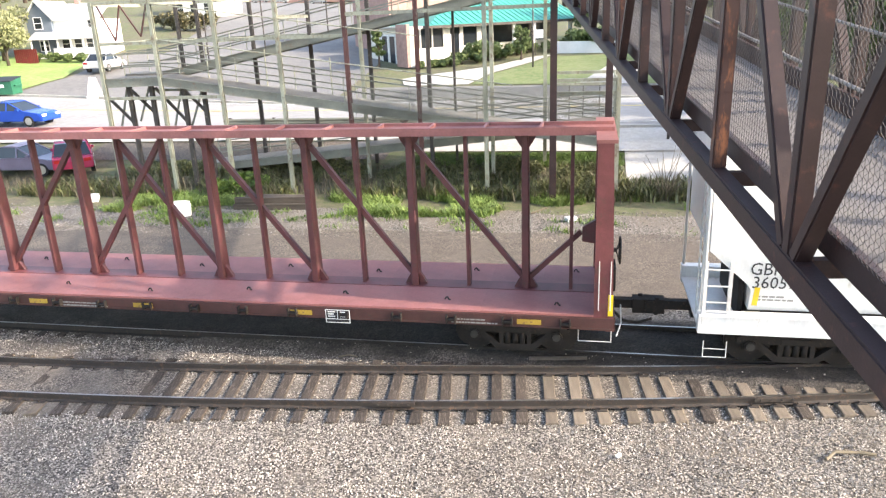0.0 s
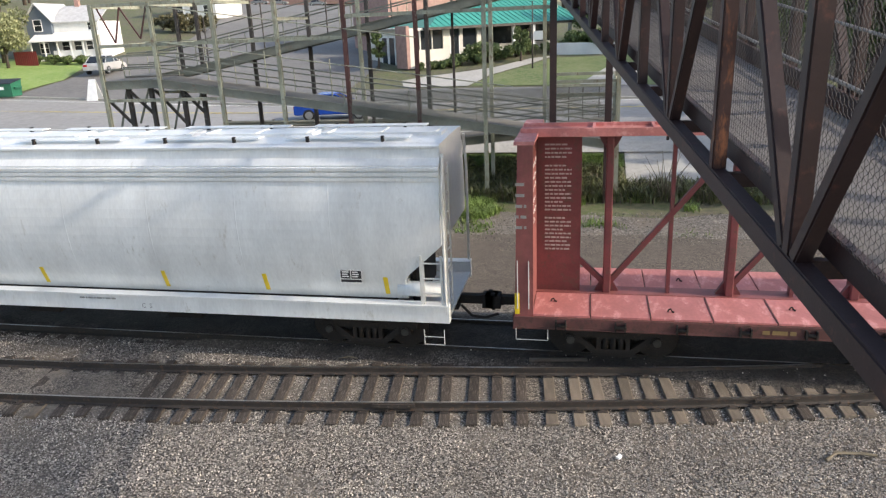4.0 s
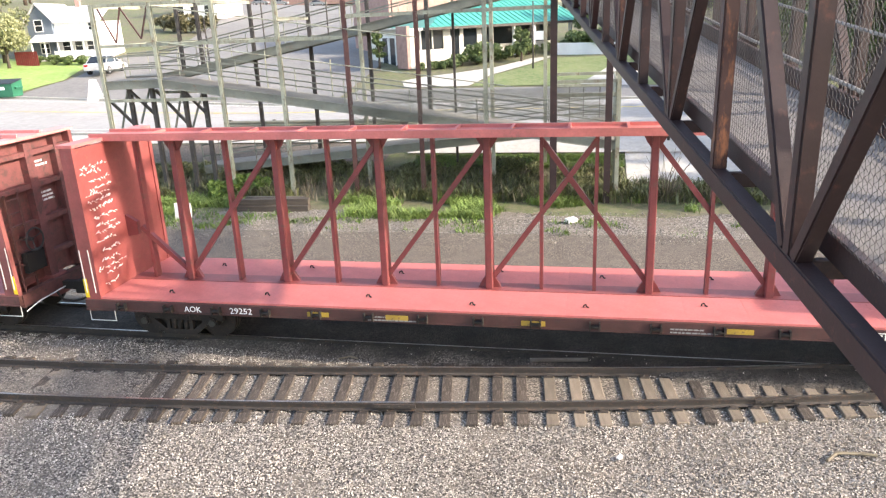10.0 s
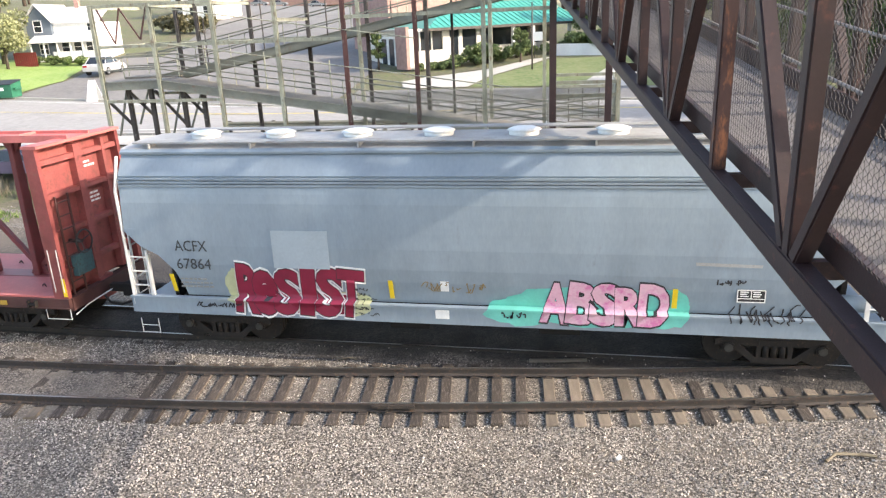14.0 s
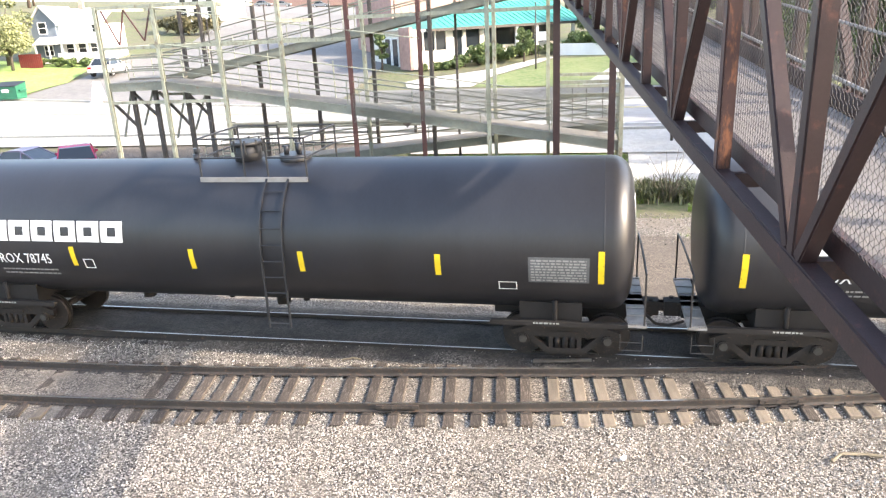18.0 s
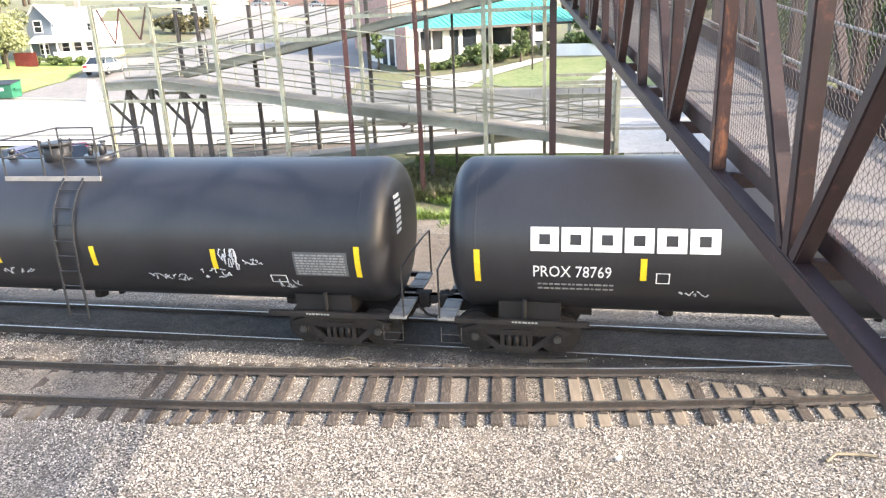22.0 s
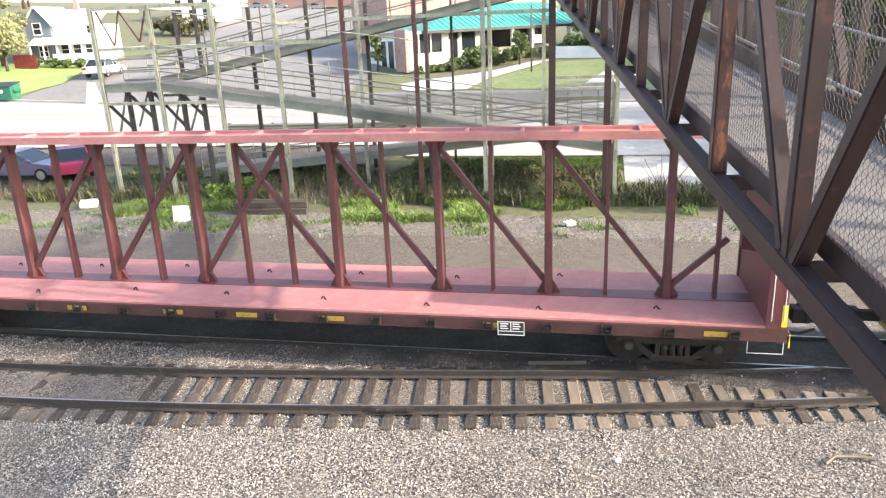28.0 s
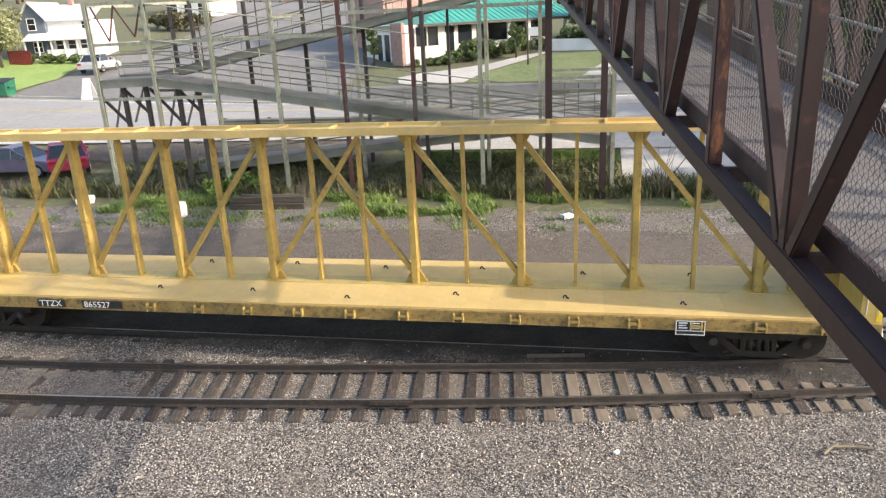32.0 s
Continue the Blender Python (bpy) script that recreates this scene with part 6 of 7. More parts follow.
        rod(b, (mid + 0.72 + dx - 0.09, dy, pz + 0.1 + h), (mid + 0.72 + dx + 0.09, dy, pz + 0.1 + h), 0.025, 6)
    part("valve", b, "tank_black", plat)
    b = B()
    rod(b, (mid - 1.75, 0, pz - 0.04), (mid - 1.75, 0, pz + 0.12), 0.1, 10)
    rod(b, (mid - 1.75, 0, pz + 0.12), (mid - 1.75, 0, pz + 0.26), 0.06, 10, 0.09)
    part("safety_valve", b, "tank_black", ob)
    for y in (-0.96, 0.96):
        for x in (p0, mid - 0.1, mid + 0.45, p1):
            part("rail_post", rod(B(), (x, y, pz - 0.26), (x, y, pz + 0.62), 0.021, 6), "black", plat)
        for x2, x3, h in ((p0, mid - 0.1, 0.62), (mid + 0.45, p1, 0.62), (p0, mid - 0.1, 0.2), (mid + 0.45, p1, 0.2)):
            part("guard_rail", rod(B(), (x2, y, pz + h), (x3, y, pz + h), 0.02, 6), "black", plat)
    for x in (p0, p1):
        for h in (0.62, 0.2):
            part("guard_rail", rod(B(), (x, -0.96, pz + h), (x, 0.96, pz + h), 0.02, 6), "black", plat)
    stiles = []
    for a in (0.42, 0.92):
        pts = [(mid + a, rung_y(z), z) for z in (0.75, 1.7, TANK_Z, 3.1, 3.4, 3.7, pz - 0.25)]
        stiles.append(loft(B(), [[(x + dx, y + dy, z) for dx, dy in ((-0.022, -0.018), (0.022, -0.018), (0.022, 0.018), (-0.022, 0.018))] for x, y, z in pts]))
    rungs = []
    for k in range(9):
        z = 0.85 + k * 0.36
        y = rung_y(z)
        rungs.append(rod(B(), (mid + 0.42, y, z), (mid + 0.92, y, z), 0.016, 6))
    ladder = part("side_ladder", stiles[0], "black", ob)
    part("stile", stiles[1], "black", ladder)
    for b in rungs:
        part("rung", b, "black", ladder)
    # markings
    for x in (2.07, 2.675, 3.28, 3.885, 4.49, 5.095):
        part("logo_block", on_tank(mesh_of(ring_block(x, 2.64, 0.55, 0.47, 0.165), "logo_block", "mark_white"), 0.006), "mark_white", ob, "white block shape on the tank side")
    tank_text(ob, "PROX " + number, 0.36, 2.1, 2.08, 0.8, "mark_white", "white letters and numerals")
    tank_bars(ob, 2, 1.5, 2.2, 1.88, 0.11, 0.04, "mark_faint", 3, "faint small print")
    for x, h in ((0.92, 0.36), (4.2, 0.24), (7.22, 0.24), (9.8, 0.24), (12.8, 0.24), (16.1, 0.36)):
        me = mesh_of(box(B(), x, 0, 2.28 - h, x + 0.12, 0.005, 2.28 + h), "reflector", "reflector")
        part("reflector", on_tank(me, 0.005), "reflector", ob, "upright yellow tape")
    part("stencil_panel", on_tank(mesh_of(box(B(), 14.72, 0, 1.93, 15.93, 0.003, 2.5), "stencil_panel", "panel_grey"), 0.004), "panel_grey", ob, "grey panel of small print")
    tank_bars(ob, 8, 1.1, 14.77, 2.41, 0.064, 0.034, "mark_faint", 5, "faint panel of small print")
    me = ring_block(4.5, 1.98, 0.26, 0.24, 0.02)
    part("stencil_frame", on_tank(mesh_of(me, "stencil_frame", "mark_white"), 0.006), "mark_white", ob, "small white outlined square")
    me = ring_block(14.1, 1.72, 0.38, 0.2, 0.02)
    part("stencil_frame", on_tank(mesh_of(me, "stencil_frame", "mark_white"), 0.006), "mark_white", ob, "small white outlined box")
    b = B()
    r = random.Random(int(number))

    def head_x(y, z):
        q = min(1.0, math.hypot(y, z - TANK_Z) / TANK_R)
        return x1 - 0.48 * (1 - math.sin(math.acos(min(1.0, q ** (1 / 0.36)))))

    for i in range(7):
        z = 3.45 - i * 0.13
        y = -0.78
        while y < -0.45:
            e = min(y + r.uniform(0.06, 0.14), -0.42)
            quad_box(b, [(head_x(yy, zz) + d, yy, zz) for d, zz in ((-0.004, z), (0.008, z)) for yy, zz in ((y, z), (e, z), (e, z + 0.075), (y, z + 0.075))])
            y = e + 0.03
    tagged(part("head_print", b, "mark_white", ob), "small white print on the tank head", kind="stuff")
    for x, z, w in extra:
        tank_bars(ob, 3, w, x, z, 0.09, 0.05, "mark_faint", int(x * 10), "pale chalk scribble")
    return ob


tankcar("satin black tank car with white markings", 86.55, 17.14, "78745", ())
car = tankcar("satin black tank car with chalk scribbles", 104.38, 17.14, "78742", ())
chalk(car, ((13.05, 2.28, 0.4, 0.5, 12), (13.5, 2.25, 0.45, 0.14, 6), (11.1, 1.75, 0.95, 0.22, 12), (12.4, 1.92, 0.7, 0.25, 9), (14.25, 1.72, 0.4, 0.32, 8), (7.2, 1.82, 0.9, 0.18, 10), (4.4, 1.62, 0.8, 0.2, 9)), 8)
car = tankcar("satin black tank car with scuffed shell", 122.11, 17.14, "78769", ())
chalk(car, ((5.0, 1.75, 0.45, 0.14, 6),), 9)

# ---- street and yards behind the tower ----
def patch(name, pts, lift, material, label, category="ground", step=2.0):
    """A flat piece of ground cover with the given outline, laid on the ground."""
    bm = B()
    bm.faces.new([bm.verts.new((x, y, 0)) for x, y in pts])
    xs, ys = [p[0] for p in pts], [p[1] for p in pts]
    for axis, lo, hi in ((0, min(xs), max(xs)), (1, min(ys), max(ys))):
        n = int((hi - lo) / step)
        for i in range(1, n + 1):
            co, no = [0, 0, 0], [0, 0, 0]
            co[axis], no[axis] = lo + (hi - lo) * i / (n + 1), 1
            bmesh.ops.bisect_plane(bm, geom=bm.verts[:] + bm.edges[:] + bm.faces[:], plane_co=co, plane_no=no)
    for v in bm.verts:
        v.co.z = ground_z(v.co.x, v.co.y) + lift
    ob = new(name, mesh_of(bm, name, material))
    return tagged(ob, label, category, kind="structure")


patch("street", [(-140, 36.6), (40, 36.6), (40, 46.8), (-140, 46.8)], 0.03, "street", "sunlit grey asphalt street", "road")
patch("car_park", [(-36, 47.4), (-17.5, 47.4), (-18.5, 62), (-24, 108), (-40, 200), (-110, 200), (-52, 100), (-40, 62)], 0.04, "asphalt", "grey asphalt car park", "road")
patch("lawn", [(-90, 49), (-43.0, 49.0), (-42.5, 53), (-45.6, 61), (-90, 64)], 0.05, "lawn", "bright green mown lawn", "lawn")
patch("driveway", [(-42.6, 47.3), (-36.3, 47.3), (-37.8, 58), (-40, 66), (-45, 66), (-42.2, 53)], 0.06, "asphalt", "grey asphalt driveway", "road")
patch("front_lawn", [(-8.6, 52.9), (6, 51.7), (6, 65.5), (-3.2, 65.0), (-4.7, 62.2), (-7.5, 57.2)], 0.05, "lawn_dull", "green lawn before the office building", "lawn")
patch("planted_strip", [(-15.6, 59.6), (-12.9, 57.6), (-11.0, 58.8), (-8.0, 61.2), (-5.4, 65.2), (-3.2, 69.0), (-4.6, 70.4), (-14.6, 60.9)], 0.05, "soil", "weedy planted strip along the building", "ground")
patch("apron", [(-17, 47.3), (9, 47.3), (9, 51.5), (-17, 52.4)], 0.06, "asphalt", "grey asphalt apron beside the street", "road")
patch("footpath", [(-14.5, 55.6), (-13.6, 52.8), (-8.8, 52.9), (-7.7, 57.3), (-4.9, 62.3), (-3.2, 66.2), (-5.2, 65.0), (-7.8, 60.9), (-10.9, 58.5), (-12.9, 57.3)], 0.062, "concrete", "pale concrete path between lawn and shrubs", "pavement")
patch("front_walk", [(-0.9, 52.0), (2.6, 51.8), (4.2, 60.5), (1.6, 60.5)], 0.075, "concrete", "pale concrete walk across the lawn", "pavement")
patch("pavement", [(-70, 34.7), (-9.5, 34.7), (-8.6, 33.35), (40, 33.35), (40, 36.0), (-70, 36.0)], 0.09, "concrete", "sunlit pale pavement", "pavement")
patch("gravel_lot", [(1.6, 30), (16, 30), (16, 33.7), (1.6, 33.7)], 0.03, "concrete", "pale dusty lot", "ground")
patch("dirt_lot", [(-26, 32.6), (-9.6, 32.6), (-9.4, 34.66), (-26, 34.66)], 0.04, "yard", "worn grey dirt lot beside the pavement", "ground")
kerb = B()
for a, b in zip(span(-90, 40, 2)[:-1], span(-90, 40, 2)[1:]):
    beam(kerb, (a, 36.3, ground_z(a, 36.3) + 0.06), (b - 0.02, 36.3, ground_z(b, 36.3) + 0.06), 0.18, 0.16)
    beam(kerb, (a, 47.1, ground_z(a, 47.1) + 0.06), (b - 0.02, 47.1, ground_z(b, 47.1) + 0.06), 0.18, 0.16)
solid("kerb", kerb, "concrete", "pale concrete kerbs along the street", "kerb", kind="structure")
line = B()
for y in (42.8, 43.02):
    for a, b in zip(span(-120, 30, 5)[:-1], span(-120, 30, 5)[1:]):
        p, q = ground_z(a, y) + 0.036, ground_z(b, y) + 0.036
        line.faces.new([line.verts.new(c) for c in ((a, y, p), (b, y, q), (b, y + 0.12, q), (a, y + 0.12, p))])
solid("centre_line", line, "yellow_line", "double yellow centre line", "road marking", kind="structure")
line = B()
for y in (37.2, 46.2):
    for a, b in zip(span(-120, 30, 5)[:-1], span(-120, 30, 5)[1:]):
        p, q = ground_z(a, y) + 0.036, ground_z(b, y) + 0.036
        line.faces.new([line.verts.new(c) for c in ((a, y, p), (b, y, q), (b, y + 0.2, q), (a, y + 0.2, p))])
solid("edge_line", line, "white_line", "white edge lines of the street", "road marking", kind="structure")


guard = thing("guardrail", "dark steel guardrail along the near edge of the street", "guardrail", (0, 36.1, 0))
part("rail_beam", loft(B(), [[(x, y, ground_z(x, 36.1) + z) for y, z in ((-0.03, 0.42), (-0.08, 0.50), (-0.03, 0.58), (-0.08, 0.66), (-0.03, 0.74), (0.0, 0.74), (0.0, 0.42))] for x in (-19.5, -8.7)]), "tower_girder", guard)
for x in span(-19.2, -9.0, 2.4):
    part("guard_post", box(B(), x - 0.07, 0.005, ground_z(x, 36.1) - 0.1, x + 0.07, 0.15, ground_z(x, 36.1) + 0.78), "tower_dark", guard)
part("diamond_plate", loft(B(), [[(-9.4 + a, y, ground_z(-9.4, 36.1) + 0.62 + c) for a, c in ((-0.3, 0), (0, -0.3), (0.3, 0), (0, 0.3))] for y in (-0.11, -0.09)]), "tower_dark", guard, "dark diamond-shaped marker plate")


# ---- vehicles ----
def wheel_meshes(r):
    t = B()
    rod(t, (0, -0.1, 0), (0, 0.1, 0), r, 20)
    tyre = mesh_of(t, "tyre", "tyre")
    t = B()
    rod(t, (0, -0.112, 0), (0, -0.10, 0), r * 0.66, 16)
    rod(t, (0, -0.125, 0), (0, -0.112, 0), r * 0.2, 10)
    return tyre, mesh_of(t, "rim", "chrome")


TYRE, RIM = wheel_meshes(0.33)


def vehicle(name, label, paint_name, at, turn, length=4.6, height=1.45, van=False):
    ob = thing(name, label, "car", at, "", "", turn)
    L, H2 = length / 2, height
    w = 0.9
    if van:
        low = [(-L, 0.35), (-L, 0.95), (-L + 0.08, 1.0), (L - 1.15, 1.05), (L - 0.15, 0.85), (L, 0.6), (L, 0.3)]
        cab = [(-L + 0.06, 1.0), (-L + 0.25, H2 - 0.06), (-L + 0.6, H2), (L - 1.9, H2), (L - 1.1, 1.04)]
    else:
        low = [(-L, 0.35), (-L, 0.78), (-L + 0.1, 0.92), (-L + 1.0, 0.95), (L - 1.35, 0.95), (L - 0.25, 0.78), (L, 0.6), (L, 0.3)]
        cab = [(-L + 0.55, 0.93), (-L + 1.15, H2 - 0.05), (-L + 1.6, H2), (L - 2.2, H2 - 0.02), (L - 1.25, 0.94)]
    b = loft(B(), [[(x, y, z) for x, z in low] for y in (-w, w)])
    bmesh.ops.bevel(b, geom=list(b.edges), offset=0.05, segments=2, affect="EDGES")
    part("body", b, paint_name, ob)
    b = B()
    loft(b, [[(x, -y * (w - 0.05) if z < 1.1 else -y * (w - 0.2), z) for x, z in cab] for y in (1, -1)])
    part("cabin", b, "glass", ob, "dark window glass")
    b = B()
    loft(b, [[(cab[1][0] + 0.1, y, H2 - 0.04), (cab[1][0] + 0.35, y, H2 + 0.02), (cab[3][0] - 0.1, y, H2 + 0.015), (cab[3][0] + 0.1, y, H2 - 0.05)] for y in (-w + 0.19, w - 0.19)])
    part("roof", b, paint_name, ob)
    for s in (-1, 1):
        for p, q, w2 in (((cab[0][0], s * (w - 0.04), cab[0][1]), (cab[1][0], s * (w - 0.19), cab[1][1]), 0.06), ((cab[4][0], s * (w - 0.04), cab[4][1]), (cab[3][0], s * (w - 0.19), cab[3][1]), 0.06), ((0, s * (w - 0.04), 0.95), (0.02, s * (w - 0.19), H2 - 0.02), 0.07)):
            part("pillar", beam(B(), p, q, w2, 0.05), paint_name, ob)
        for x in (-L + 0.85, L - 0.9):
            t = placed("wheel", TYRE, ob, x, s * (w - 0.08), 0.33, rz=0 if s < 0 else 180)
            placed("rim", RIM, t)
        b = B()
        box(b, L - 0.08, s * 0.62 - 0.18, 0.58, L + 0.012, s * 0.62 + 0.18, 0.72)
        part("headlight", b, "lamp_white", ob)
        b = B()
        box(b, -L - 0.012, s * 0.66 - 0.16, 0.68, -L + 0.08, s * 0.66 + 0.16, 0.84)
        part("tail_light", b, "lamp_red", ob)
        part("mirror", box(B(), L - 1.6, s * (w + 0.02) - 0.08, 0.95, L - 1.42, s * (w + 0.02) + 0.08, 1.07), paint_name, ob)
    return ob


blue_car = vehicle("car", "bright blue saloon car driving along the street", "car_blue", (-34.5, 39.2, ground_z(-34.5, 39.2) + 0.03), 5)
vehicle("car", "dusky purple saloon car parked by the weeds", "car_purple", (-28.0, 31.2, ground_z(-28.0, 31.2)), 6, 4.3, 1.5)
vehicle("car", "crimson hatchback parked by the weeds", "car_red", (-25.75, 31.7, ground_z(-25.75, 31.7)), 127, 4.2, 1.5)
for x, y in ((-93, 190), (-88, 191), (-82, 190), (-72, 192)):
    vehicle("car", "pale car parked far across the car park", "car_silver", (x, y, ground_z(x, y) + 0.04), 8, 4.6, 1.5)
vehicle("car", "pale silver car parked on the driveway", "car_pale", (-41.0, 56.6, ground_z(-41.0, 56.6) + 0.06), 100, 4.4, 1.5)


# ---- buildings ----
def window_part(parent, x, y, z, w, h, frame="siding_white"):
    b = B()
    t = 0.09
    for a0, c0, a1, c1 in ((-t, -t, w + t, 0), (-t, h, w + t, h + t), (-t, 0, 0, h), (w, 0, w + t, h), (0, h * 0.48, w, h * 0.53)):
        box(b, x + a0, y - 0.06, z + c0, x + a1, y + 0.02, z + c1)
    f = part("window", b, frame, parent, "white-framed window")
    part("pane", box(B(), x, y - 0.02, z, x + w, y + 0.01, z + h), "glass", f)


def gable_house(at, turn):
    ob = thing("house", "slate-blue and white two-storey house with a porch", "house", at, "", "", turn)
    b = B()
    loft(b, [[(0, y, 0), (3.4, y, 0), (3.4, y, 5.4), (1.7, y, 7.4), (0, y, 5.4)] for y in (0, 8)])
    part("gable_wall", b, "siding_blue", ob, "slate-blue gable end")
    b = B()
    box(b, 3.42, 0.6, 0, 9.6, 8, 5.0)
    part("side_wall", b, "siding_white", ob)
    b = B()
    for s, x0, x1 in ((1, -0.35, 1.7), (-1, 3.75, 1.7)):
        v = [(x0, -0.4, 5.05), (x1, -0.4, 7.5), (x1, 8.4, 7.5), (x0, 8.4, 5.05)]
        loft(b, [[(x, y, z) for x, y, z in v], [(x, y, z + 0.16) for x, y, z in v]])
    part("roof", b, "shingle", ob, "pale grey shingle roof")
    b = B()
    v = [(3.2, 0.2, 4.9), (9.9, 0.2, 4.9), (9.9, 5, 7.1), (3.2, 5, 7.1)]
    loft(b, [v, [(x, y, z + 0.16) for x, y, z in v]])
    part("roof", b, "shingle", ob, "pale grey shingle roof")
    b = B()
    v = [(0.9, -2.2, 2.5), (9.9, -2.2, 2.5), (9.9, 0.62, 3.6), (0.9, 0.62, 3.6)]
    loft(b, [v, [(x, y, z + 0.12) for x, y, z in v]])
    part("porch_roof", b, "siding_white", ob, "white porch roof")
    b = B()
    box(b, 1.0, -2.0, 0, 9.8, -0.02, 0.5)
    part("porch_floor", b, "siding_white", ob)
    for x in (1.1, 2.9, 4.7, 6.5, 8.2, 9.7):
        part("porch_post", box(B(), x - 0.08, -2.0, 0.5, x + 0.08, -1.84, 2.55), "siding_white", ob)
    part("porch_wall", box(B(), 4.0, -1.9, 0.5, 9.7, -1.86, 1.3), "siding_white", ob)
    window_part(ob, 1.1, -0.03, 3.95, 1.0, 1.45)
    window_part(ob, 1.4, -0.03, 1.0, 1.1, 1.3)
    for x in (4.2, 5.9, 7.6):
        window_part(ob, x, 0.57, 1.2, 1.0, 1.2)
    window_part(ob, 8.2, 0.57, 3.9, 0.9, 0.95)
    part("chimney", box(B(), 5.0, 4.6, 6.9, 5.6, 5.2, 8.6), "brick", ob)
    ob.matrix_basis = ob.matrix_basis @ Matrix.Scale(0.68, 4)
    return ob


gable_house((-52.2, 61.6, ground_z(-50.5, 62.0)), 12)
fence = thing("fence", "dark red board fence beside the house", "fence", (-51.6, 58.6, ground_z(-51, 58.6)))
for i in range(12):
    part("board", box(B(), i * 0.2, 0, 0, i * 0.2 + 0.17, 0.03, 1.25), "fence_red", fence)


def office(at, turn):
    """A corner of the building faces the street; its front runs back from there, with a hipped roof over a porch."""
    ob = thing("office_building", "low cream building with a green metal roof", "building", at, "", "", turn)
    L, D, H3, sill = 17.5, 9.0, 3.2, 1.5
    part("brick_wall", box(B(), -0.3, 0.0, 0, 0.0, 1.9, H3 + 0.3), "brick", ob, "pink brick end wall")
    part("entrance_wall", box(B(), 0.6, 1.95, 0, 0.9, D, H3), "stucco", ob, "recessed pale entrance wall")
    for y in (2.3, 3.7, 5.1):
        d = part("glazed_door", box(B(), 0.55, y, 0.1, 0.598, y + 1.0, 2.5), "glass", ob, "glazed entrance door")
        b = B()
        box(b, 0.52, y - 0.12, 0, 0.6, y, 2.65)
        box(b, 0.52, y + 1.0, 0, 0.6, y + 1.12, 2.65)
        box(b, 0.52, y, 2.5, 0.6, y + 1.0, 2.65)
        part("door_frame", b, "siding_white", d)
    part("lower_wall", box(B(), 0.0, 0.0, 0, 4.0, 0.3, sill), "stucco", ob)
    part("lower_wall", box(B(), 5.05, 0.0, 0, 8.6, 0.3, sill), "stucco", ob)
    part("lower_wall", box(B(), 8.6, 1.6, 0, L, 1.9, sill), "stucco", ob)
    part("window_band", box(B(), 0.4, 0.1, sill, 8.5, 0.2, H3 - 0.12), "glass", ob, "dark band of windows")
    part("window_band", box(B(), 8.6, 1.7, sill, L, 1.8, H3 - 0.12), "glass", ob, "dark band of windows under the porch")
    part("head_wall", box(B(), 0.0, 0.0, H3 - 0.12, 8.6, 0.3, H3 + 0.1), "stucco", ob)
    for x, w in ((0.0, 0.5), (0.95, 0.12), (2.15, 0.1), (3.3, 0.7), (5.05, 0.3), (6.85, 0.45), (8.3, 0.3)):
        part("pier", box(B(), x, -0.03, sill, x + w, 0.33, H3 - 0.12), "stucco", ob)
    d = part("door", box(B(), 4.1, 0.05, 0.05, 4.95, 0.1, 2.35), "glass", ob, "dark glazed door")
    b = B()
    box(b, 4.0, -0.02, 0, 4.1, 0.12, 2.5)
    box(b, 4.95, -0.02, 0, 5.05, 0.12, 2.5)
    part("door_frame", b, "siding_white", d)
    part("side_wall", box(B(), 8.6, 0.3, 0, 8.75, 1.6, H3), "brick", ob, "pink brick return wall")
    for x in (10.6, 12.9, 15.2, 17.3):
        part("porch_post", box(B(), x - 0.13, -0.6, 0, x + 0.13, -0.34, H3), "siding_white", ob)
    part("back_wall", box(B(), 0.95, D - 0.3, 0, L, D, H3), "stucco", ob)
    # hipped roof with standing seams
    e = [(1.4, -0.8), (L + 1.0, -0.8), (L + 1.0, D), (1.4, D)]
    z = H3 + 0.12
    rise = 2.1
    b = B()
    v = [b.verts.new((x, y, z)) for x, y in e] + [b.verts.new((6.8, 4.2, z + rise)), b.verts.new((L + 1.0, 4.2, z + rise))]
    for f in ((0, 1, 5, 4), (3, 0, 4), (2, 3, 4, 5), (1, 2, 5), (3, 2, 1, 0)):
        b.faces.new([v[k] for k in f])
    part("roof", b, "roof_green", ob)
    b = B()
    for x in span(1.9, L + 0.7, 0.6):
        k = min(1.0, (x - 1.4) / 5.4)
        beam(b, (x, -0.8, z + 0.03), (x, -0.8 + 5.0 * k, z + rise * k + 0.03), 0.05, 0.05)
    part("roof_seams", b, "roof_green", ob)
    part("eave_board", box(B(), 1.4, -0.86, H3 - 0.1, L + 1.0, -0.8, H3 + 0.12), "tower_dark", ob, "dark eave board")
    part("end_eave_board", box(B(), 1.34, -0.86, H3 - 0.1, 1.4, D, H3 + 0.12), "tower_dark", ob, "dark eave board")
    part("flat_roof", box(B(), 0.0, 0.31, H3 - 0.02, 1.3, D, H3 + 0.1), "concrete", ob, "pale flat roof edge over the corner")
    part("upper_storey", box(B(), 3.0, 9.1, 0, 14.0, 17.0, 8.4), "brick", ob, "pink brick upper storey behind the roof")
    return ob


office((-14.94, 60.72, ground_z(-13, 62)), 43.3)
low_wall = B()
beam(low_wall, (-3.6, 67.2, ground_z(-3.6, 67.2) + 0.45), (2.6, 66.4, ground_z(2.6, 66.4) + 0.45), 0.25, 1.1)
solid("garden_wall", low_wall, "siding_white", "low white garden wall beyond the lawn", "wall")
sign = thing("sign", "white sign board on two legs beside the porch", "sign", (-4.5, 66.2, ground_z(-4.5, 66.2)))
part("board", box(B(), -0.5, -0.05, 1.45, 0.5, 0.05, 2.2), "siding_white", sign)
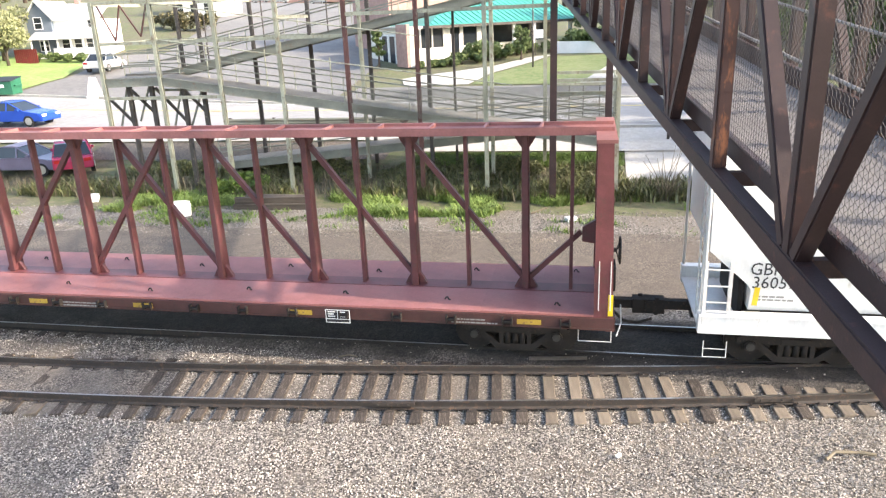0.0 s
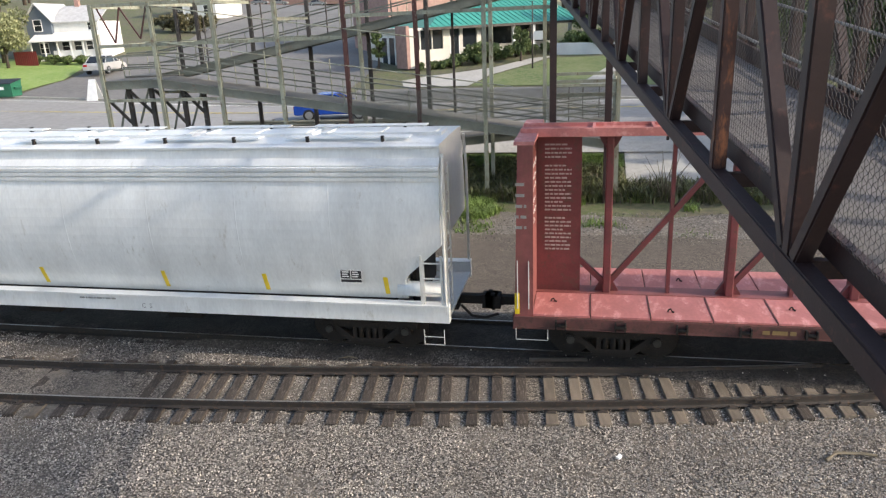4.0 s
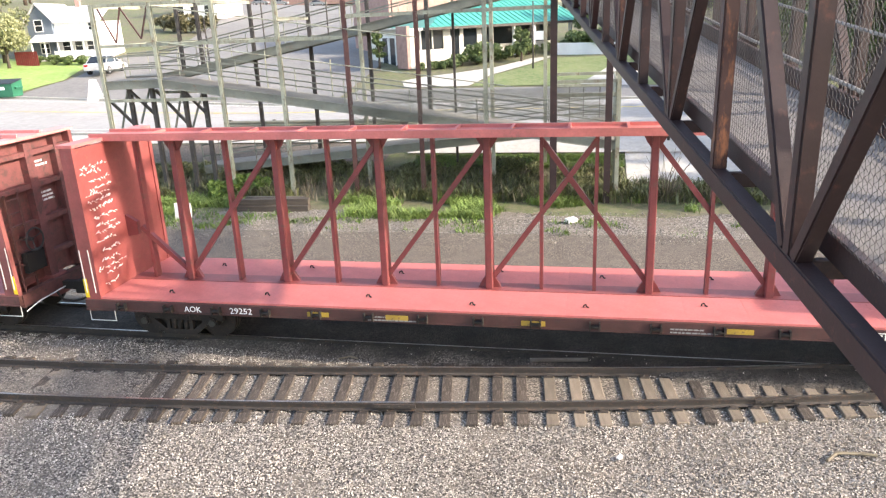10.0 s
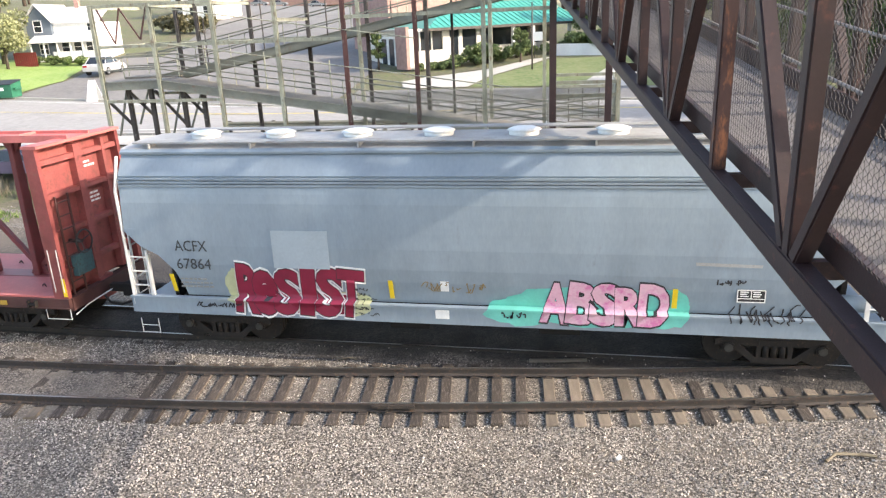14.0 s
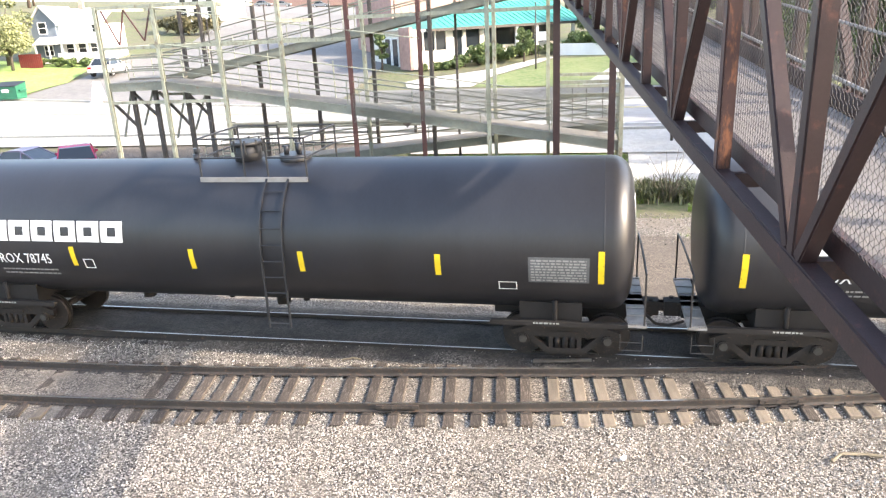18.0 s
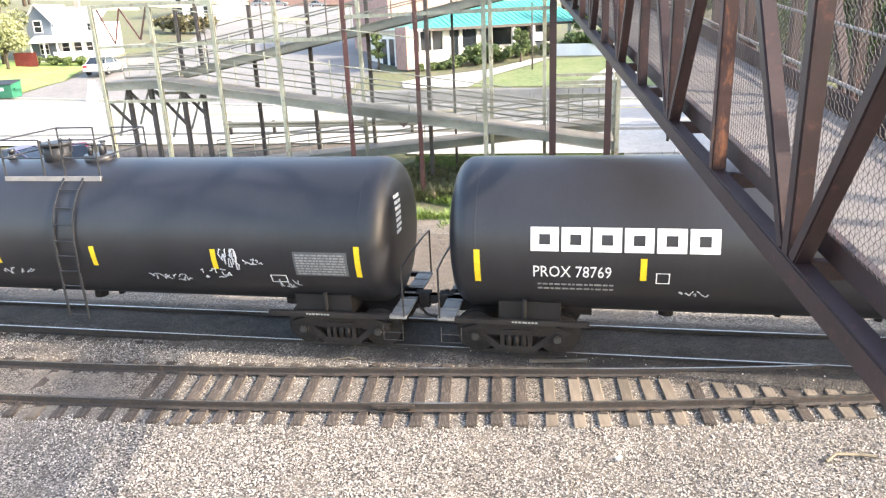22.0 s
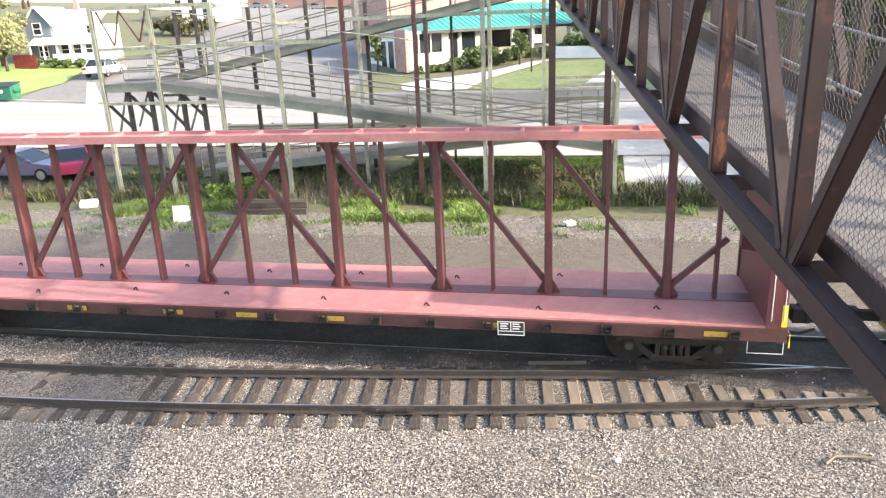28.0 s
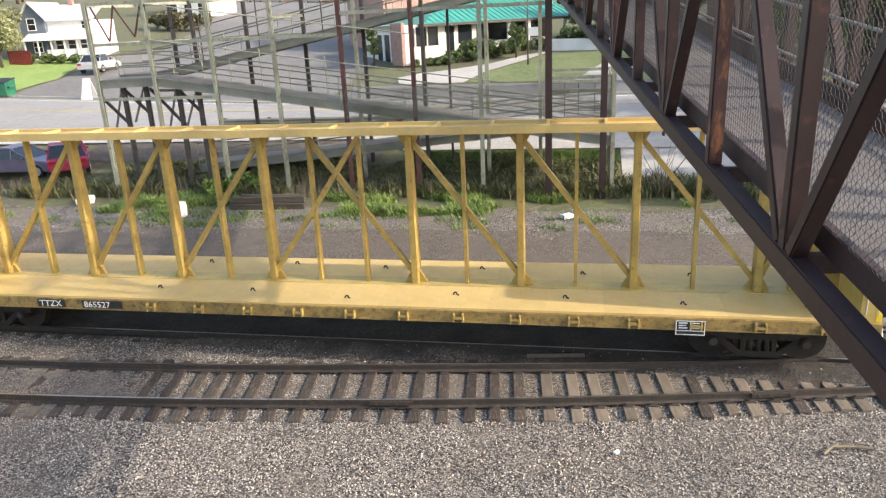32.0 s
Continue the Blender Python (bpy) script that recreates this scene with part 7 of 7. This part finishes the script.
for x in (-0.4, 0.36):
    part("leg", box(B(), x, -0.03, -0.1, x + 0.06, 0.03, 1.45), "tower_dark", sign)
far_house = thing("house", "distant pale house above the car park", "house", (-58, 97, ground_z(-56, 97)))
part("wall", box(B(), 0, 0, 0, 6.6, 8, 4.2), "siding_white", far_house)
b = B()
loft(b, [[(-0.4, y, 4.1), (3.3, y, 6.4), (7.0, y, 4.1)] for y in (-0.4, 8.4)])
part("roof", b, "shingle", far_house, "grey shingle roof")
for x in (0.7, 2.7, 4.8):
    window_part(far_house, x, 0, 2.5, 0.9, 1.2)
    window_part(far_house, x, 0, 0.6, 0.9, 1.2)
shed = thing("warehouse", "long pink brick low warehouse beyond the car park", "building", (-98, 205, ground_z(-80, 205)))
part("wall", box(B(), 0, 0, 0, 70, 12, 5.0), "brick", shed)
b = B()
loft(b, [[(x, -0.5, 4.9), (x, 6, 7.2), (x, 12.5, 4.9)] for x in (-0.5, 70.5)])
part("roof", b, "tower_deck", shed, "grey-brown roof")


# ---- plants ----
def blades(name, centers, heights, width, lean, material, seed, per=1):
    """Upright blades and leaves: a bent two-quad strip each."""
    rng = np.random.default_rng(seed)
    c = np.repeat(np.asarray(centers, float), per, 0)
    h = np.repeat(np.asarray(heights, float), per) * rng.uniform(0.55, 1.1, len(c))
    n = len(c)
    c = c + np.concatenate([rng.normal(0, 0.10, (n, 2)), np.zeros((n, 1))], 1)
    a = rng.uniform(0, 2 * np.pi, n)
    d = np.stack([np.cos(a), np.sin(a), 0 * a], -1)
    s = np.stack([-np.sin(a), np.cos(a), 0 * a], -1) * (width * rng.uniform(0.6, 1.4, n))[:, None]
    l1 = (h * lean * rng.uniform(0.2, 0.6, n))[:, None]
    l2 = (h * lean * rng.uniform(0.6, 1.6, n))[:, None]
    up = np.array([0, 0, 1.0])
    p0, p1, p2 = c, c + d * l1 + up * (h * 0.6)[:, None], c + d * l2 + up * h[:, None]
    v = np.stack([p0 - s, p0 + s, p1 - s * 0.9, p1 + s * 0.9, p2], 1).reshape(-1, 3)
    k = (np.arange(n) * 5)[:, None]
    me = bpy.data.meshes.new(name)
    quads = np.concatenate([k, k + 1, k + 3, k + 2], 1).tolist()
    tris = np.concatenate([k + 2, k + 3, k + 4], 1).tolist()
    me.from_pydata(v.tolist(), [], quads + tris)
    me.materials.append(M[material])
    return me


def leaf_cloud(name, centers, radii, count, size, material, seed):
    """Small four-cornered leaves strewn through overlapping clumps."""
    rng = np.random.default_rng(seed)
    c = np.asarray(centers, float)
    w = np.asarray(radii, float) ** 2
    i = rng.choice(len(c), count, p=w / w.sum())
    u = rng.normal(size=(count, 3))
    u /= np.linalg.norm(u, axis=1)[:, None]
    p = c[i] + u * (np.asarray(radii)[i] * rng.uniform(0.35, 1.0, count) ** 0.5)[:, None] * np.array([1, 1, 0.8])
    a = rng.normal(size=(count, 3))
    a /= np.linalg.norm(a, axis=1)[:, None]
    b = np.cross(a, rng.normal(size=(count, 3)))
    b /= np.linalg.norm(b, axis=1)[:, None]
    s = (size * rng.uniform(0.5, 1.4, count))[:, None]
    v = np.stack([p - a * s, p + b * s * 0.55, p + a * s, p - b * s * 0.55], 1).reshape(-1, 3)
    f = np.arange(count * 4).reshape(-1, 4)
    return numpy_mesh(name, v, f, material)


def scatter(n, x0, x1, y0, y1, seed, keep=None):
    rng = np.random.default_rng(seed)
    out = []
    while len(out) < n:
        x, y = rng.uniform(x0, x1), rng.uniform(y0, y1)
        if keep is None or keep(x, y):
            out.append((x, y, ground_z(x, y)))
    return np.array(out)


def clumpy(x, y):
    return noise.noise((x * 0.45, y * 0.6, 7.7)) > -0.12


def off_lot(x, y):
    return x < 1.4 or y < 30.2


rng = np.random.default_rng(3)
c = scatter(7400, -33, 9, 28.4, 32.4, 31, lambda x, y: clumpy(x, y) and not (x < -22.5 and y > 29.8) and off_lot(x, y))
tagged(new("weed_bank", blades("weed_bank", c, rng.uniform(0.25, 0.7, len(c)) * np.clip((33.3 - c[:, 1]) / 4, 0.12, 1), 0.030, 0.6, "weed_dull", 32, 5)), "tall mixed green weeds on the bank", "weeds", kind="stuff")
c = scatter(1900, -31, 9, 28.2, 32.0, 33, lambda x, y: not (x < -22.5 and y > 29.8) and off_lot(x, y))
tagged(new("dry_stalks", blades("dry_stalks", c, rng.uniform(0.3, 0.95, len(c)) * np.clip((33.3 - c[:, 1]) / 4, 0.12, 1), 0.014, 0.4, "dead", 34, 3)), "dry brown stalks among the weeds", "weeds", kind="stuff")
c = scatter(3800, -20, 4, 25.8, 28.7, 35, lambda x, y: noise.noise((x * 0.5, y, 2.2)) > 0.05 and not (-14.6 < x < -9.4 and y < 27.8) and not (x > -1.5 and y < 27.2))
tagged(new("fresh_grass", blades("fresh_grass", c, rng.uniform(0.1, 0.42, len(c)), 0.017, 0.8, "weed_bright", 36, 7)), "fresh green tufts along the verge", "grass", kind="stuff")
c = scatter(900, -26, 6, 23.9, 26.3, 37, lambda x, y: noise.noise((x * 0.6, y, 5.2)) > 0.15)
tagged(new("verge_tufts", blades("verge_tufts", c, rng.uniform(0.08, 0.3, len(c)), 0.016, 0.7, "weed", 38, 5)), "small tufts on the gravel verge", "grass", kind="stuff")
c = scatter(7000, -8, 9, 32.0, 33.25, 41, off_lot)
tagged(new("bank_grass", blades("bank_grass", c, rng.uniform(0.05, 0.13, len(c)), 0.010, 0.8, "weed", 42, 9)), "sunlit grass along the top of the bank", "grass", kind="stuff")
cl, cr = [], []
for i in range(40):
    x, y = rng.uniform(-21, 1), rng.uniform(30.0, 32.0)
    cl.append((x, y, ground_z(x, y) + rng.uniform(0.05, 0.35)))
    cr.append(rng.uniform(0.25, 0.55))
tagged(new("brambles", leaf_cloud("brambles", cl, cr, 16000, 0.06, "weed_dull", 39)), "tangled brambles below the ramps", "bush", kind="stuff")


def bush(x, y, r, label, seed, leaf="leaf"):
    z = ground_z(x, y)
    rng = random.Random(seed)
    ob = thing("bush", label, "bush", (x, y, z))
    b = B()
    cs, rs = [], []
    for i in range(9):
        a, q = rng.uniform(0, 6.28), rng.uniform(0.1, 0.75) * r
        c = (q * math.cos(a), q * math.sin(a), r * rng.uniform(0.4, 0.95))
        cs.append(c)
        rs.append(r * rng.uniform(0.3, 0.5))
        beam(b, (0, 0, -0.05), c, 0.04, 0.04, (0, 1, 0.3), 0.015, 0.015)
    part("stems", b, "bark", ob)
    part("foliage", leaf_cloud("foliage", cs, rs, 1500, 0.09 * r + 0.03, leaf, seed), leaf, ob)


for i, (x, y, r) in enumerate(((-9.6, 62.6, 1.4), (-8.7, 63.6, 1.6), (-7.4, 65.0, 1.0), (-6.5, 66.2, 0.9), (-5.6, 67.3, 0.8), (-10.8, 61.9, 0.9), (-4.2, 68.6, 0.7), (-1.6, 68.2, 1.5), (0.6, 67.9, 1.7), (-13.9, 60.5, 0.55), (-13.1, 60.6, 0.6), (-12.3, 60.9, 0.6), (-11.5, 61.2, 0.7), (-47.2, 59.9, 0.8), (-48.6, 59.7, 0.7), (-45.8, 60.3, 0.8), (-50.0, 59.5, 0.7))):
    bush(x, y, r, "rounded green shrub before the building" if i < 13 else "low green shrub before the porch", 60 + i)


for i, (x, y, r) in enumerate(((-15.9, 28.5, 0.7), (-15.2, 28.9, 0.8), (-14.4, 29.2, 0.6))):
    bush(x, y, r, "yellow-green weed bush at the foot of the ramps", 140 + i, "weed")


for i, (x, y, r) in enumerate(((-50.6, 84, 1.5), (-48.6, 83.4, 1.9), (-46.4, 83.8, 1.7), (-52.6, 85, 1.5))):
    bush(x, y, r, "brownish hedge bush at the edge of the car park", 160 + i, "leaf_brown")


def tree(x, y, tall, spread, label, seed, leaves=5200, size=0.16, leaf="leaf"):
    z = ground_z(x, y)
    rng = random.Random(seed)
    ob = thing("tree", label, "tree", (x, y, z))
    b = B()
    rod(b, (0, 0, -0.1), (0.05, 0.02, tall * 0.45), 0.035 * tall, 10, 0.02 * tall)
    cs, rs = [], []
    for i in range(16):
        a, h = rng.uniform(0, 6.28), rng.uniform(0.4, 1.0)
        q = spread * rng.uniform(0.25, 0.85) * (1.15 - h * 0.5)
        c = (q * math.cos(a), q * math.sin(a), tall * h * 0.92)
        cs.append(c)
        rs.append(spread * rng.uniform(0.22, 0.42))
        rod(b, (0.03, 0.01, tall * rng.uniform(0.28, 0.44)), c, 0.012 * tall, 6, 0.004 * tall)
    part("trunk", b, "bark", ob)
    part("crown", leaf_cloud("crown", cs, rs, leaves, size, leaf, seed), leaf, ob)


tree(-53.6, 59.6, 6.6, 3.2, "pale olive tree beside the house", 81, 5200, 0.15, "leaf_pale")
tree(-56.0, 54.5, 6.5, 3.4, "leafy green tree beside the house", 82)
tree(-51.2, 57.2, 4.3, 2.7, "pale olive tree beside the house", 85, 5200, 0.12, "leaf_pale")
tree(-5.9, 63.6, 3.0, 1.1, "young green street tree on the lawn", 83, 2600, 0.11)
tree(-17.9, 61.2, 3.4, 0.75, "narrow upright green shrub beside the brick wall", 86, 2600, 0.12)
tree(0.2, 70.5, 6.5, 3.0, "leafy tree beside the office building", 84)
for i, (x, y, h, s) in enumerate(((13, 34, 8, 3.6), (17, 41, 9, 4.4), (22, 31, 9, 4.0), (16, 52, 10, 5), (27, 44, 11, 5), (12, 74, 10, 5), (20, 66, 11, 5.5), (31, 56, 12, 6), (12, 28.5, 6, 2.6), (19, 25, 7, 3.2))):
    tree(x, y, h, s, "broad green tree beyond the footbridge", 90 + i, 5200, 0.2)
for i, (x, y, h) in enumerate(((15, 62, 6), (24, 60, 7), (18, 76, 7), (25, 72, 8), (31, 68, 8), (15, 86, 7), (22, 84, 8), (30, 84, 9), (37, 78, 9), (19, 58, 5))):
    tree(x, y, h, h * 0.55, "sunlit yellow-green tree beyond the footbridge", 180 + i, 3000, 0.3, "weed")
for i, x in enumerate(range(-170, 120, 11)):
    tree(x + 3 * math.sin(i * 2.3), (250 if -100 < x < -14 else 130) + 14 * math.sin(i * 1.7), 11 + 3 * math.sin(i), 6.0, "distant green tree on the rise", 120 + i, 2200, 0.42)

# ---- small things ----
bin_ob = thing("dumpster", "green steel dumpster with a dark lid", "dumpster", (-42.9, 47.2, ground_z(-42.9, 47.2)), turn=8)
bin_ob.matrix_basis = bin_ob.matrix_basis @ Matrix.Scale(0.82, 4)
b = B()
loft(b, [[(-1.0, -0.7, 0.12), (1.0, -0.7, 0.12), (1.0, 0.7, 0.12), (-1.0, 0.7, 0.12)], [(-1.1, -0.85, 1.25), (1.1, -0.85, 1.25), (1.1, 0.75, 1.55), (-1.1, 0.75, 1.55)]])
part("body", b, "bin_green", bin_ob)
b = B()
loft(b, [[(-1.14, -0.9, 1.27), (1.14, -0.9, 1.27), (1.14, 0.8, 1.57), (-1.14, 0.8, 1.57)], [(-1.14, -0.9, 1.32), (1.14, -0.9, 1.32), (1.14, 0.8, 1.63), (-1.14, 0.8, 1.63)]])
part("lid", b, "black", bin_ob)
for s in (-1, 1):
    part("lift_sleeve", box(B(), s * 1.18 - 0.08, -0.5, 0.8, s * 1.18 + 0.08, 0.5, 0.95), "bin_green", bin_ob)
part("label_plate", box(B(), -0.3, -0.82, 0.75, 0.35, -0.79, 1.1), "white_plastic", bin_ob, "white label")

sign = thing("sandwich_board", "white folding sign board on the kerb", "sign", (-35.5, 47.2, ground_z(-35.5, 47.2)), turn=8)
for s in (-1, 1):
    b = B()
    loft(b, [[(-0.42, s * 0.45 - 0.02, 0), (0.42, s * 0.45 - 0.02, 0), (0.42, s * 0.45 + 0.02, 0), (-0.42, s * 0.45 + 0.02, 0)], [(-0.24, s * 0.04 - 0.02, 1.5), (0.24, s * 0.04 - 0.02, 1.5), (0.24, s * 0.04 + 0.02, 1.5), (-0.24, s * 0.04 + 0.02, 1.5)]])
    part("board", b, "white_plastic", sign)


def litter(x, y, w, d, h, tilt, turn, label, seed):
    r = random.Random(seed)
    b = B()
    box(b, -w / 2, -d / 2, 0, w / 2, d / 2, h)
    bmesh.ops.subdivide_edges(b, edges=list(b.edges), cuts=2, use_grid_fill=True)
    for v in b.verts:
        v.co += Vector((r.uniform(-1, 1), r.uniform(-1, 1), r.uniform(-1, 1))) * min(w, h) * 0.08
    ob = solid("litter", b, "white_plastic", label, "litter", at=(x, y, ground_z(x, y) + 0.05))
    ob.matrix_basis = pose(x, y, ground_z(x, y) + 0.06, tilt, 0, turn)


litter(-22.0, 27.6, 0.72, 0.45, 0.22, 14, 25, "crumpled white box lying in the weeds", 1)
litter(-16.0, 25.2, 0.6, 0.18, 0.62, -12, 12, "upright white sheet of scrap on the verge", 2)
litter(-0.6, 25.5, 0.4, 0.25, 0.14, 6, 40, "scrap of white litter", 3)
litter(0.0, 14.35, 0.09, 0.07, 0.05, 6, 30, "small white scrap beside the rail", 4)
litter(0.62, 10.9, 0.12, 0.06, 0.04, 6, 60, "small white scrap on the ballast", 5)
pile = thing("timber_pile", "stack of old dark timbers on the verge", "timber", (-12.8, 26.6, ground_z(-12.8, 26.6) + 0.04), turn=3)
for i, (y, z, t, l) in enumerate(((0, 0, 0, 3.2), (0.32, 0, 2, 3.0), (0.64, 0.0, -2, 2.8), (0.16, 0.25, 3, 3.1), (0.5, 0.25, -3, 2.6))):
    placed("timber", mesh_of(box(B(), -l / 2, -0.13, 0, l / 2, 0.13, 0.23), "timber", "timber"), pile, 0, y, z, 0, 0, t)


def stick(pts, r, label, material="dead"):
    b = B()
    for a, c in zip(pts, pts[1:]):
        rod(b, a, c, r, 6, r * 0.8)
    solid("stick", b, material, label, "stick")


stick([(4.0, 11.25, -0.19), (4.2, 11.45, -0.16), (4.6, 11.5, -0.17), (4.85, 11.48, -0.18)], 0.03, "pale dry branch lying on the ballast")
stick([(-5.5, 13.92, -0.19), (-5.25, 13.98, -0.15), (-5.05, 13.96, -0.18)], 0.02, "small grey stick beside the rail")
stick([(-2.1, 26.2, -0.15), (-1.5, 26.5, 0.0)], 0.04, "bleached branch on the verge")
r = random.Random(77)
snag = thing("dead_shrub", "bare grey dead shrub among the weeds", "shrub", (3.0, 28.6, ground_z(3.0, 28.6)))
b = B()
for i in range(26):
    a, q, h = r.uniform(0, 6.28), r.uniform(0.2, 1.1), r.uniform(0.8, 2.2)
    m1 = (0.4 * q * math.cos(a), 0.4 * q * math.sin(a), h * 0.5)
    rod(b, (0.1 * math.cos(a), 0.1 * math.sin(a), -0.1), m1, 0.022, 5, 0.014)
    rod(b, m1, (q * math.cos(a + 0.4), q * math.sin(a + 0.4), h), 0.014, 5, 0.005)
tagged(part("twig", b, "dead", snag), "bare grey twigs", kind="stuff")
for x, y, h, label in ((3.6, 34.6, 4.6, "slim dark post by the lot"), (-4.6, 59.8, 5.2, "grey lamp post on the lawn")):
    b = B()
    rod(b, (0, 0, -0.1), (0, 0, h), 0.13 if h > 8 else 0.07, 10, 0.09 if h > 8 else 0.05)
    solid("post", b, "tower_dark", label, "post", at=(x, y, ground_z(x, y)))
tagged(scene.objects["ground"], kind="structure")


def motions():
    """The train rolls towards -x; the blue car drives along the street."""
    for ob, u in CARS:
        walk(ob, [(t, pose(u - SPEED * t, YC, 0)) for t in (0, 8, 16, 24, 32)])
    steps = [i * 0.1 for i in range(321)]
    turn = -math.degrees(SPEED / WHEEL_R)
    for w, d in WHEELSETS:
        walk(w, [(t, pose(d, 0, WHEEL_R, 0, turn * t, 0)) for t in steps])
    path = ((0, -34.2, 38.0, 3), (1, -27.6, 38.3, 3), (2, -22.2, 38.6, 6), (3, -18.5, 39.2, 9), (3.5, -16.6, 39.5, 11), (5.5, -6.9, 42.8, 15), (6, -3.9, 43.7, 15), (7, 2.9, 45.0, 12), (12, 35, 46, 2), (32, 160, 46, 0))
    rows = [(t, pose(x, y, ground_z(x, y) + 0.03, 0, 0, turn)) for t, x, y, turn in path]
    walk(blue_car, rows)


motions()
